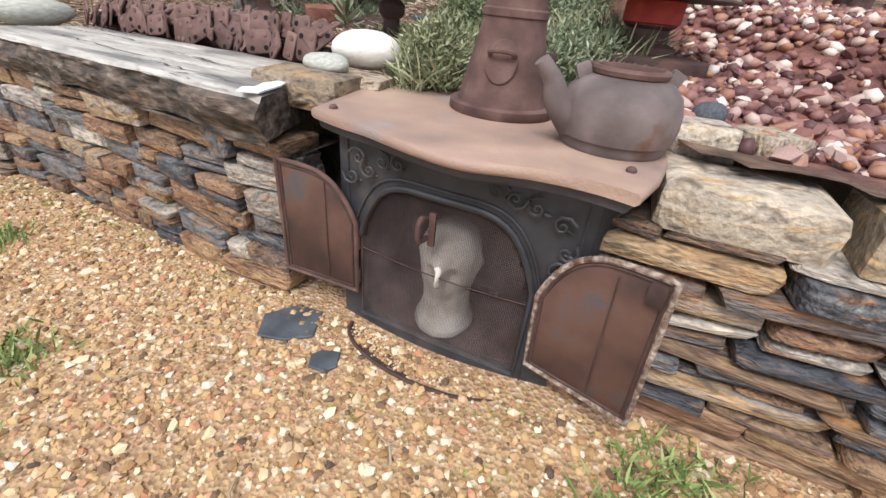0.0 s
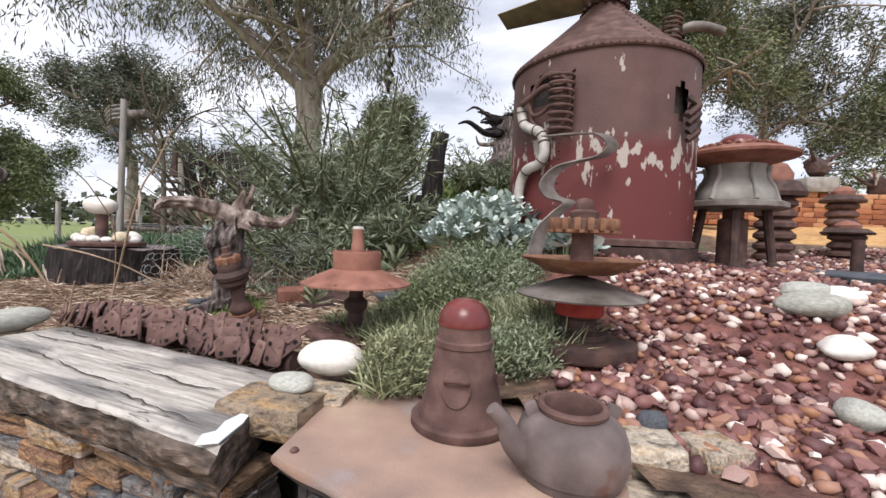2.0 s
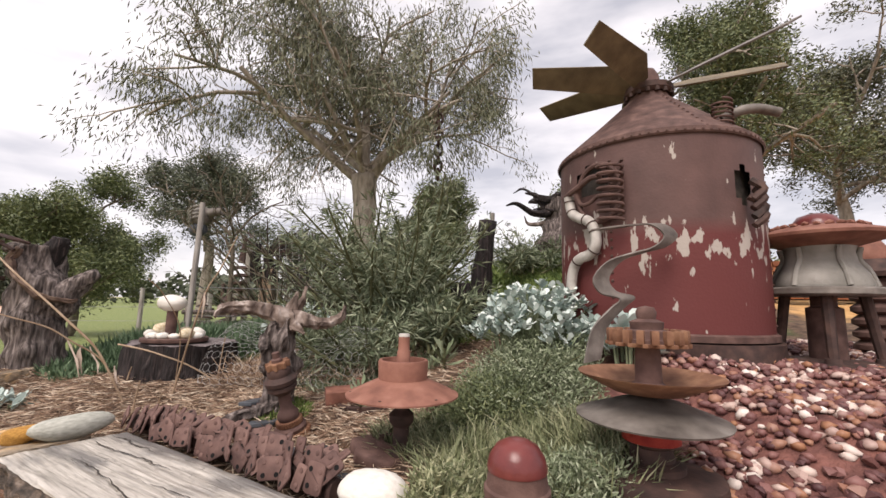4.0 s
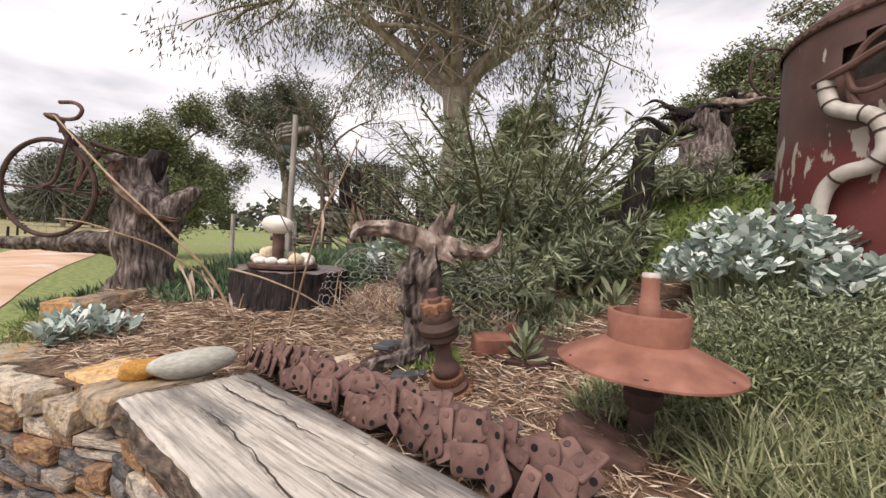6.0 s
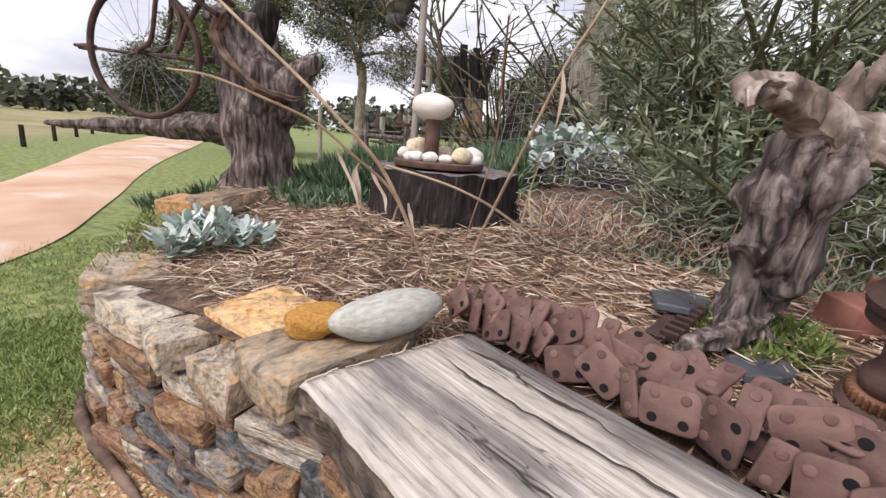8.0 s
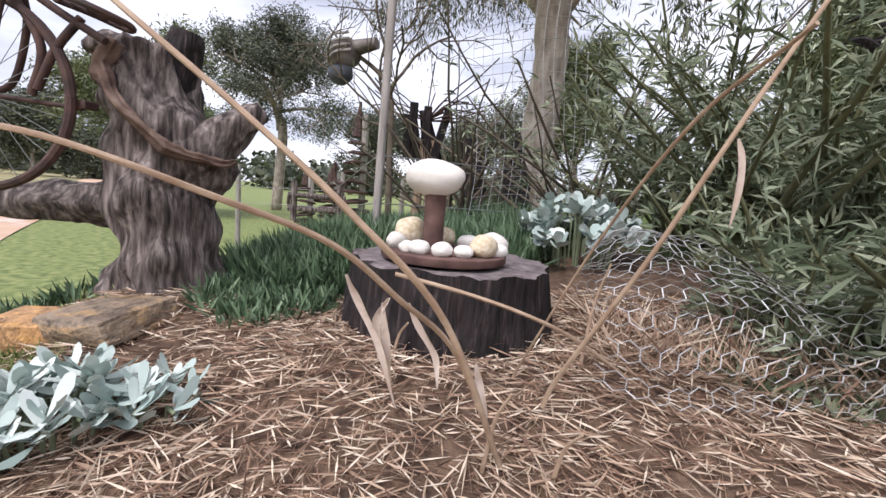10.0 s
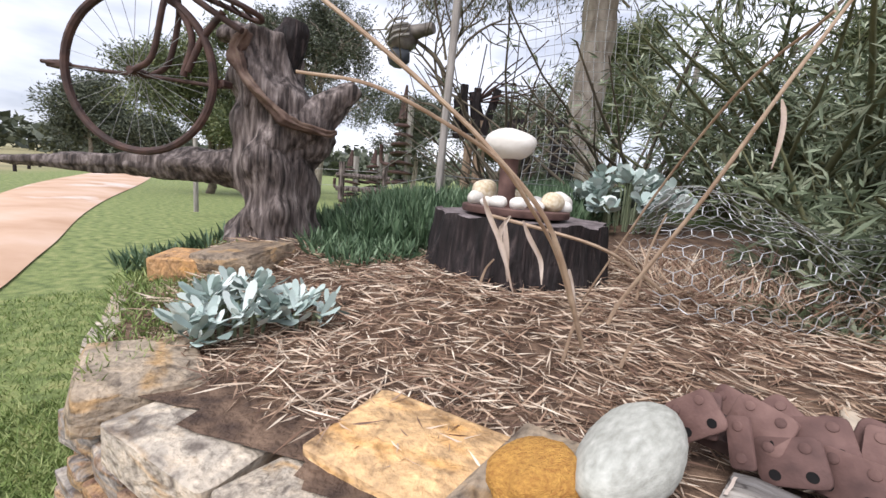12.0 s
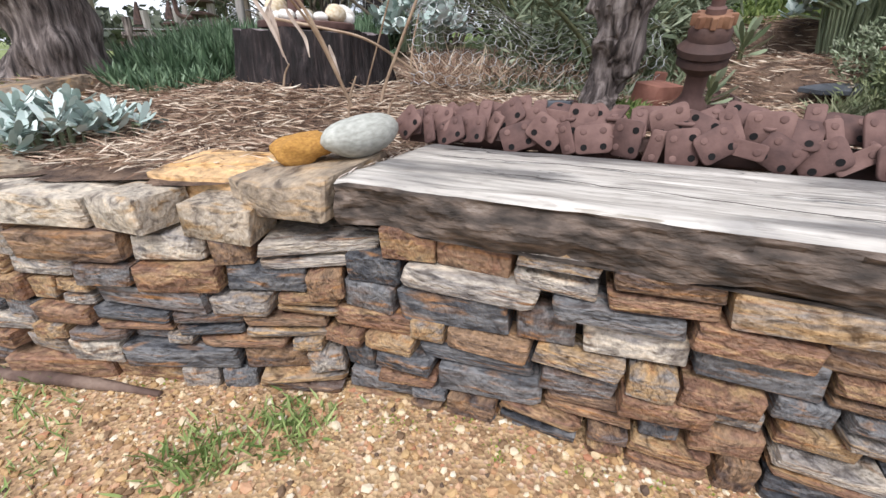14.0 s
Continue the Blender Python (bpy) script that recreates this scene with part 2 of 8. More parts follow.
HUSK = material("papery_dry_leaf", [(0.3, (0.40, 0.31, 0.25)), (0.7, (0.62, 0.53, 0.46))], scale=14, rough=0.8)
GREY_POST = material("grey_sawn_timber", [(0.3, (0.20, 0.18, 0.16)), (0.7, (0.40, 0.37, 0.34))], scale=10, stretch=(3, 3, 0.4), bump=0.5)
TAN_POST = material("split_tan_timber", [(0.3, (0.25, 0.16, 0.10)), (0.7, (0.46, 0.34, 0.24))], scale=10, stretch=(3, 3, 0.4), bump=0.5)
WIRE = material("grey_wire", [(0.3, (0.20, 0.20, 0.20)), (0.7, (0.36, 0.36, 0.36))], scale=20, rough=0.5, metal=0.5, bump=0)
MESH_WIRE = material("galvanised_netting_wire", [(0.3, (0.42, 0.425, 0.43)), (0.7, (0.62, 0.625, 0.63))], scale=30, rough=0.5, metal=0.4, bump=0)
PLASTER = material("grey_white_plaster", [(0.3, (0.30, 0.26, 0.22)), (0.5, (0.52, 0.47, 0.42)), (0.75, (0.70, 0.66, 0.62))], scale=10, bump=0.5, bump_scale=30)
CONCRETE = material("grey_concrete", [(0.3, (0.20, 0.19, 0.17)), (0.7, (0.38, 0.36, 0.33))], scale=8, bump=0.4)
BRICK = material("orange_rough_brick", [(0.25, (0.20, 0.07, 0.035)), (0.5, (0.38, 0.15, 0.07)), (0.75, (0.50, 0.27, 0.14))], scale=8, by_object=0.7, bump=0.5)
RED_GRAVEL = material("red_river_gravel", [(0.08, (0.085, 0.035, 0.036)), (0.3, (0.17, 0.075, 0.07)), (0.5, (0.25, 0.115, 0.10)), (0.62, (0.34, 0.16, 0.085)), (0.72, (0.33, 0.20, 0.175)), (0.84, (0.58, 0.44, 0.38)), (0.95, (0.78, 0.71, 0.65))],
                      scale=30, by_island=0.88, rough=0.55, bump=0.3, bump_scale=60, bump_dist=0.004)
RED_STONE = material("red_river_stone", [(0.08, (0.085, 0.035, 0.036)), (0.3, (0.17, 0.075, 0.07)), (0.5, (0.25, 0.115, 0.10)), (0.62, (0.34, 0.16, 0.085)), (0.72, (0.33, 0.20, 0.175)), (0.84, (0.58, 0.44, 0.38)), (0.95, (0.78, 0.71, 0.65))],
                     scale=20, by_object=0.88, rough=0.55, bump=0.3, bump_scale=60, bump_dist=0.004)
SMALL_GRAVEL = material("yellow_path_gravel", [(0.05, (0.10, 0.065, 0.045)), (0.25, (0.34, 0.20, 0.09)), (0.5, (0.52, 0.35, 0.17)), (0.62, (0.40, 0.18, 0.10)), (0.78, (0.60, 0.46, 0.28)), (0.97, (0.70, 0.62, 0.49))], scale=40, by_island=0.9, rough=0.8, bump=0)
STRAW = material("dry_brown_straw", [(0.05, (0.10, 0.058, 0.042)), (0.3, (0.27, 0.165, 0.11)), (0.6, (0.49, 0.355, 0.25)), (0.92, (0.74, 0.63, 0.50))], scale=20, by_island=0.9, rough=0.75, bump=0)
SOIL = material("brown_mulch_soil", [(0.3, (0.06, 0.036, 0.026)), (0.5, (0.13, 0.08, 0.055)), (0.75, (0.24, 0.16, 0.11))], scale=18, bump=0.9, bump_scale=70, bump_dist=0.02)
ROAD = material("pale_orange_dirt_road", [(0.3, (0.44, 0.27, 0.17)), (0.5, (0.54, 0.36, 0.25)), (0.75, (0.62, 0.46, 0.36))], scale=0.8, bump=0.3, spots=(0.66, 0.56, 0.50), spot_scale=0.5, spot_at=0.6)


def leaf_material(name, stops, rough=0.6, through=0.25):
    m = material(name, stops, scale=6, by_island=0.75, rough=rough, bump=0)
    m.node_tree.nodes["Principled BSDF"].inputs["Subsurface Weight"].default_value = 0.0
    return m


GUM_LEAF = leaf_material("grey_green_gum_leaf", [(0.1, (0.065, 0.075, 0.045)), (0.5, (0.13, 0.14, 0.085)), (0.9, (0.22, 0.22, 0.145))])
SHRUB_LEAF = leaf_material("olive_shrub_leaf", [(0.1, (0.05, 0.07, 0.035)), (0.5, (0.145, 0.18, 0.105)), (0.9, (0.36, 0.39, 0.27))])
BUSH_LEAF = leaf_material("green_bush_leaf", [(0.1, (0.06, 0.08, 0.035)), (0.5, (0.125, 0.155, 0.07)), (0.9, (0.23, 0.25, 0.12))])
DARK_LEAF = leaf_material("dark_far_leaf", [(0.1, (0.05, 0.06, 0.04)), (0.5, (0.09, 0.105, 0.07)), (0.9, (0.15, 0.165, 0.11))])
SILVER_LEAF = leaf_material("silver_blue_succulent_leaf", [(0.1, (0.26, 0.34, 0.31)), (0.5, (0.45, 0.53, 0.49)), (0.9, (0.70, 0.75, 0.71))])
LAVENDER_LEAF = leaf_material("grey_green_small_leaf", [(0.1, (0.09, 0.12, 0.06)), (0.5, (0.20, 0.24, 0.14)), (0.9, (0.38, 0.41, 0.29))])
STRAP_LEAF = leaf_material("green_strap_succulent", [(0.1, (0.04, 0.075, 0.038)), (0.5, (0.09, 0.15, 0.078)), (0.9, (0.20, 0.28, 0.165))], rough=0.45)
GRASS = leaf_material("green_grass", [(0.1, (0.09, 0.14, 0.035)), (0.5, (0.21, 0.285, 0.085)), (0.9, (0.37, 0.41, 0.17))])
PALE_GRASS = leaf_material("pale_tuft_grass", [(0.1, (0.10, 0.125, 0.06)), (0.5, (0.23, 0.25, 0.13)), (0.9, (0.43, 0.42, 0.27))])
COVER_LEAF = leaf_material("bright_groundcover_leaf", [(0.1, (0.07, 0.11, 0.028)), (0.5, (0.145, 0.205, 0.055)), (0.9, (0.26, 0.31, 0.10))])
MOSS = leaf_material("bright_moss", [(0.1, (0.10, 0.16, 0.01)), (0.5, (0.19, 0.28, 0.03)), (0.9, (0.30, 0.38, 0.06))])


def slab_material():
    """Silver weathered timber: long grain, dark stains and open cracks along the length."""
    m = material("silver_weathered_timber", [(0.28, (0.25, 0.225, 0.20)), (0.44, (0.42, 0.385, 0.34)), (0.58, (0.50, 0.46, 0.41)), (0.75, (0.60, 0.56, 0.505))], scale=4.5, stretch=(1.1, 20, 20), bump=0.55, bump_scale=7, bump_dist=0.006, rough=0.38, detail=10, spec=0.7)
    n, l = m.node_tree.nodes, m.node_tree.links
    bsdf = n["Principled BSDF"]
    at = n.new("ShaderNodeTexCoord")
    mp = n.new("ShaderNodeMapping")
    mp.inputs["Scale"].default_value = (1.6, 6, 1)
    l.new(at.outputs["Object"], mp.inputs["Vector"])
    stain = n.new("ShaderNodeTexNoise")
    stain.inputs["Scale"].default_value, stain.inputs["Detail"].default_value = 1.3, 5
    l.new(mp.outputs["Vector"], stain.inputs["Vector"])
    sr = n.new("ShaderNodeValToRGB")
    sr.color_ramp.elements[0].position, sr.color_ramp.elements[1].position = 0.51, 0.63
    l.new(stain.outputs["Fac"], sr.inputs["Fac"])
    old = bsdf.inputs["Base Color"].links[0].from_socket

    def laid(kind, fac, below, colour):
        mx = n.new("ShaderNodeMix")
        mx.data_type, mx.blend_type = "RGBA", kind
        mx.inputs[7].default_value = (*colour, 1)
        l.new(fac, mx.inputs[0])
        l.new(below, mx.inputs[6])
        return mx.outputs[2]

    def field(scale, stretch, detail, warp=0.0):
        q = n.new("ShaderNodeMapping")
        q.inputs["Scale"].default_value = stretch
        l.new(at.outputs["Object"], q.inputs["Vector"])
        t = n.new("ShaderNodeTexNoise")
        t.inputs["Scale"].default_value, t.inputs["Detail"].default_value, t.inputs["Distortion"].default_value = scale, detail, warp
        l.new(q.outputs["Vector"], t.inputs["Vector"])
        return t.outputs["Fac"]

    def sums(kind, a, b=0.0, limit=False):
        q = n.new("ShaderNodeMath")
        q.operation, q.use_clamp = kind, limit
        for socket, value in ((q.inputs[0], a), (q.inputs[1], b)):
            if isinstance(value, float):
                socket.default_value = value
            else:
                l.new(value, socket)
        return q.outputs[0]

    # checks: hairlines that wander along the grain, broken up
    hair = sums("ABSOLUTE", sums("SUBTRACT", field(1.0, (2.0, 19, 1), 4, 0.4), 0.5))
    hair = sums("SUBTRACT", 1.0, sums("DIVIDE", hair, 0.011), True)
    hair = sums("MULTIPLY", hair, sums("MULTIPLY", sums("SUBTRACT", field(2.3, (1, 2.5, 1), 3), 0.42), 7.0, True), True)
    speck = sums("MULTIPLY", sums("SUBTRACT", field(26.0, (1, 3.2, 1), 6), 0.56), 5.0, True)
    weather = sums("MULTIPLY", sr.outputs["Color"], 0.72)
    c = laid("MIX", weather, old, (0.10, 0.095, 0.095))
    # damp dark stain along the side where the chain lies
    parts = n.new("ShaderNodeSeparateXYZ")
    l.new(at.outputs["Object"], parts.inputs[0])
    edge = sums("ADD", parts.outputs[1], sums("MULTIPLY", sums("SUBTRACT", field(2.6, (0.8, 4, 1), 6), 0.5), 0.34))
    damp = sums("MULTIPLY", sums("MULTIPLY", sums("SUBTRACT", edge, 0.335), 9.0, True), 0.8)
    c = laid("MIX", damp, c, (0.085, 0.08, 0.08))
    c = laid("MULTIPLY", speck, c, (0.62, 0.60, 0.58))
    c = laid("MIX", hair, c, (0.035, 0.03, 0.028))
    l.new(c, bsdf.inputs["Base Color"])
    return m


TIMBER = slab_material()
# weathered edge, its brown-grey darkened further for shade on the front and ends
TIMBER_SIDE = material("rough_brown_grey_shaded_timber_edge", [(0.30, (0.02, 0.016, 0.013)), (0.48, (0.075, 0.057, 0.046)), (0.62, (0.16, 0.12, 0.095)), (0.8, (0.32, 0.27, 0.23))], scale=5, stretch=(2.6, 6, 8), bump=0.9, bump_scale=7, bump_dist=0.02, detail=10, spots=(0.27, 0.15, 0.085), spot_scale=7, spot_at=0.60)


def ground_material():
    """Gravel path by the wall, grass towards the road, dry field far off."""
    m = bpy.data.materials.new("gravel_and_grass")
    m.use_nodes = True
    n, l = m.node_tree.nodes, m.node_tree.links
    bsdf = n["Principled BSDF"]
    bsdf.inputs["Roughness"].default_value = 0.9
    at = n.new("ShaderNodeTexCoord")
    sep = n.new("ShaderNodeSeparateXYZ")
    l.new(at.outputs["Object"], sep.inputs[0])

    def ramp(source, stops):
        r = n.new("ShaderNodeValToRGB")
        for k, (p, c) in enumerate(stops):
            el = r.color_ramp.elements[k] if k < 2 else r.color_ramp.elements.new(p)
            el.position, el.color = p, (*c, 1)
        l.new(source, r.inputs["Fac"])
        return r.outputs["Color"]

    def noise_at(scale, detail=6):
        t = n.new("ShaderNodeTexNoise")
        t.inputs["Scale"].default_value, t.inputs["Detail"].default_value = scale, detail
        l.new(at.outputs["Object"], t.inputs["Vector"])
        return t.outputs["Fac"]

    def mixed(fac, a, b):
        x = n.new("ShaderNodeMix")
        x.data_type = "RGBA"
        l.new(fac, x.inputs[0])
        l.new(a, x.inputs[6])
        l.new(b, x.inputs[7])
        return x.outputs[2]

    vor = n.new("ShaderNodeTexVoronoi")
    vor.inputs["Scale"].default_value = 90
    l.new(at.outputs["Object"], vor.inputs["Vector"])
    sepc = n.new("ShaderNodeSeparateColor")
    l.new(vor.outputs["Color"], sepc.inputs[0])
    pebbles = ramp(sepc.outputs[0], [(0.0, (0.17, 0.095, 0.05)), (0.4, (0.38, 0.25, 0.13)), (0.7, (0.50, 0.35, 0.20)), (0.88, (0.40, 0.20, 0.12)), (1.0, (0.66, 0.58, 0.46))])
    soil = ramp(noise_at(2.2), [(0.35, (0.36, 0.20, 0.11)), (0.65, (0.46, 0.32, 0.17))])
    half = n.new("ShaderNodeMix")
    half.data_type = "RGBA"
    half.inputs[0].default_value = 0.35
    l.new(pebbles, half.inputs[6])
    l.new(soil, half.inputs[7])
    grass = ramp(noise_at(9), [(0.3, (0.09, 0.125, 0.035)), (0.5, (0.18, 0.225, 0.07)), (0.7, (0.30, 0.31, 0.12))])
    field = ramp(noise_at(0.25), [(0.35, (0.20, 0.19, 0.09)), (0.65, (0.34, 0.29, 0.15))])
    # grass grows to the left of a wavering line
    wob = n.new("ShaderNodeMath")
    wob.operation = "MULTIPLY_ADD"
    wob.inputs[1].default_value, wob.inputs[2].default_value = 1.6, -0.8
    l.new(noise_at(1.5), wob.inputs[0])
    add = n.new("ShaderNodeMath")
    add.operation = "ADD"
    l.new(sep.outputs[0], add.inputs[0])
    l.new(wob.outputs[0], add.inputs[1])
    edge = n.new("ShaderNodeMapRange")
    edge.inputs[1].default_value, edge.inputs[2].default_value = -2.9, -3.5
    l.new(add.outputs[0], edge.inputs[0])
    far = n.new("ShaderNodeMapRange")
    far.inputs[1].default_value, far.inputs[2].default_value = -11.0, -14.0
    along = n.new("ShaderNodeMath")
    along.operation = "MULTIPLY_ADD"
    along.inputs[1].default_value = 0.9
    l.new(sep.outputs[1], along.inputs[0])
    l.new(sep.outputs[0], along.inputs[2])
    l.new(along.outputs[0], far.inputs[0])
    far2 = n.new("ShaderNodeMapRange")
    far2.inputs[1].default_value, far2.inputs[2].default_value = -8.0, -11.0
    l.new(sep.outputs[0], far2.inputs[0])
    base = mixed(edge.outputs[0], half.outputs[2], grass)
    base = mixed(far.outputs[0], base, field)
    l.new(base, bsdf.inputs["Base Color"])
    bp = n.new("ShaderNodeBump")
    bp.inputs["Strength"].default_value, bp.inputs["Distance"].default_value = 0.8, 0.01
    l.new(vor.outputs["Distance"], bp.inputs["Height"])
    l.new(bp.outputs["Normal"], bsdf.inputs["Normal"])
    return m


GROUND = ground_material()


def tank_material():
    """Brown-red rusted plate, redder below, with peeled grey patches round the middle."""
    m = material("peeling_maroon_tank_plate", [(0.3, (0.085, 0.045, 0.040)), (0.7, (0.14, 0.075, 0.066))], scale=5, rough=0.65, bump=0.2, bump_scale=60)
    n, l = m.node_tree.nodes, m.node_tree.links
    bsdf = n["Principled BSDF"]
    at = n.new("ShaderNodeTexCoord")
    sep = n.new("ShaderNodeSeparateXYZ")
    l.new(at.outputs["Object"], sep.inputs[0])
    old = bsdf.inputs["Base Color"].links[0].from_socket

    def over(a, colour, fac):
        x = n.new("ShaderNodeMix")
        x.data_type = "RGBA"
        l.new(fac, x.inputs[0])
        l.new(a, x.inputs[6])
        x.inputs[7].default_value = (*colour, 1)
        return x.outputs[2]

    low = n.new("ShaderNodeMapRange")
    low.inputs[1].default_value, low.inputs[2].default_value = 0.70, 0.60
    l.new(sep.outputs[2], low.inputs[0])
    c = over(old, (0.13, 0.030, 0.028), low.outputs[0])
    mp = n.new("ShaderNodeMapping")
    mp.inputs["Scale"].default_value = (17, 17, 6.5)
    l.new(at.outputs["Object"], mp.inputs[0])
    t = n.new("ShaderNodeTexNoise")
    t.inputs["Scale"].default_value, t.inputs["Detail"].default_value = 1.0, 5
    l.new(mp.outputs[0], t.inputs["Vector"])
    # patches are commonest a hand's breadth below the middle
    band = n.new("ShaderNodeMapRange")
    band.interpolation_type = "SMOOTHSTEP"
    band.inputs[1].default_value, band.inputs[2].default_value = 0.30, 0.55
    band.inputs[3].default_value, band.inputs[4].default_value = 0.0, 0.14
    l.new(sep.outputs[2], band.inputs[0])
    cut = n.new("ShaderNodeMapRange")
    cut.inputs[1].default_value, cut.inputs[2].default_value = 0.74, 0.68
    l.new(sep.outputs[2], cut.inputs[0])
    mul = n.new("ShaderNodeMath")
    mul.operation = "MULTIPLY_ADD"
    l.new(band.outputs[0], mul.inputs[0])
    l.new(cut.outputs[0], mul.inputs[1])
    l.new(t.outputs["Fac"], mul.inputs[2])
    r = n.new("ShaderNodeMapRange")
    r.inputs[1].default_value, r.inputs[2].default_value = 0.675, 0.70
    l.new(mul.outputs[0], r.inputs[0])
    c = over(c, (0.42, 0.37, 0.33), r.outputs[0])
    l.new(c, bsdf.inputs["Base Color"])
    return m


TANK = tank_material()


# ---- geometry helpers: a geometry is (verts, faces) ----
def joined(*geos):
    verts, faces = [], []
    for v, f in geos:
        k = len(verts)
        verts += list(v)
        faces += [tuple(i + k for i in q) for q in f]
    return verts, faces


def moved(geo, m):
    return [tuple(m @ Vector(v)) for v in geo[0]], geo[1]


def mesh_of(name, geo, mat, smooth=True, sharp=40):
    me = bpy.data.meshes.new(name)
    me.from_pydata([tuple(v) for v in geo[0]], [], [tuple(f) for f in geo[1]])
    me.polygons.foreach_set("use_smooth", [smooth] * len(me.polygons))
    if smooth and sharp:
        me.set_sharp_from_angle(angle=radians(sharp))
    me.materials.append(mat)
    return me


def part(name, geo, mat, parent=None, label="", smooth=True, sharp=40, m=None):
    ob = new(name, mesh_of(name, geo, mat, smooth, sharp))
    if parent:
        ob.parent = parent
    if m:
        ob.matrix_basis = m
    if label:
        tagged(ob, label)
    return ob


def thing(name, m, label, category, group="", kind=""):
    ob = new(name)
    ob.empty_display_size = 0.1
    ob.matrix_basis = m
    return tagged(ob, label, category, group, kind)


def lathe(profile, seg=32, wob=0.0):
    verts, faces = [], []
    rows = []
    for r, z in profile:
        if r < 1e-5:
            verts.append((0, 0, z))
            rows.append([len(verts) - 1] * seg)
        else:
            rows.append(list(range(len(verts), len(verts) + seg)))
            for k in range(seg):
                a = 2 * math.pi * k / seg
                q = r * (1 + wob * noise.noise((math.cos(a) * 2, math.sin(a) * 2, z * 7)))
                verts.append((q * math.cos(a), q * math.sin(a), z))
    for a, b in zip(rows, rows[1:]):
        for k in range(seg):
            q = [a[k], a[(k + 1) % seg], b[(k + 1) % seg], b[k]]
            q = list(dict.fromkeys(q))
            if len(q) > 2:
                faces.append(tuple(q))
    return verts, faces


def tube(pts, radii, seg=8, caps=True, rough=0.0):
    pts = [Vector(p) for p in pts]
    if not hasattr(radii, "__len__"):
        radii = [radii] * len(pts)
    verts, faces = [], []
    ref = None
    for k, p in enumerate(pts):
        d = (pts[min(k + 1, len(pts) - 1)] - pts[max(k - 1, 0)]).normalized()
        if ref is None:
            ref = d.orthogonal().normalized()
        ref = (ref - d * ref.dot(d)).normalized()
        side = d.cross(ref)
        for j in range(seg):
            a = 2 * math.pi * j / seg
            w = d * 0 + ref * math.cos(a) + side * math.sin(a)
            q = radii[k] * (1 + (rough * noise.noise(p * 6 + w * 1.5) if rough else 0))
            verts.append(tuple(p + w * q))
    n = len(pts)
    for k in range(n - 1):
        for j in range(seg):
            a, b = k * seg + j, k * seg + (j + 1) % seg
            faces.append((a, b, b + seg, a + seg))
    if caps:
        faces.append(tuple(range(seg))[::-1])
        faces.append(tuple(range((n - 1) * seg, n * seg)))
    return verts, faces


def curve_pts(pts, n=6):
    """A smooth line through points (Catmull-Rom)."""
    p = [Vector(q) for q in pts]
    p = [2 * p[0] - p[1]] + p + [2 * p[-1] - p[-2]]
    out = []
    for i in range(1, len(p) - 2):
        for k in range(n):
            t = k / n
            a, b, c, d = p[i - 1:i + 3]
            out.append(0.5 * (2 * b + (c - a) * t + (2 * a - 5 * b + 4 * c - d) * t * t + (3 * b - a - 3 * c + d) * t ** 3))
    return out + [p[-2]]


def spread(values, n):
    """Radii at the points of curve_pts."""
    out = []
    for a, b in zip(values, values[1:]):
        out += [a + (b - a) * k / n for k in range(n)]
    return out + [values[-1]]


def slab_of(outline, z0, z1, bevel=0.004):
    """A plate from a closed outline, its edges chamfered."""
    n = len(outline)
    c = sum((Vector((x, y, 0)) for x, y in outline), Vector()) / n
    def ring(z, inset):
        out = []
        for x, y in outline:
            d = Vector((x, y, 0)) - c
            q = c + d * max(0.0, 1 - inset / max(d.length, 1e-6))
            out.append((q.x, q.y, z))
        return out
    verts = ring(z0, bevel) + ring(z0 + bevel, 0) + ring(z1 - bevel, 0) + ring(z1, bevel)
    faces = [tuple(range(n))[::-1], tuple(range(3 * n, 4 * n))]
    for k in range(3):
        for j in range(n):
            a, b = k * n + j, k * n + (j + 1) % n
            faces.append((a, b, b + n, a + n))
    return verts, faces


def box(sx, sy, sz, bevel=0.005, at=(0, 0, 0)):
    x, y = sx / 2, sy / 2
    v, f = slab_of([(-x, -y), (x, -y), (x, y), (-x, y)], 0, sz, bevel)
    return [(a + at[0], b + at[1], c + at[2]) for a, b, c in v], f


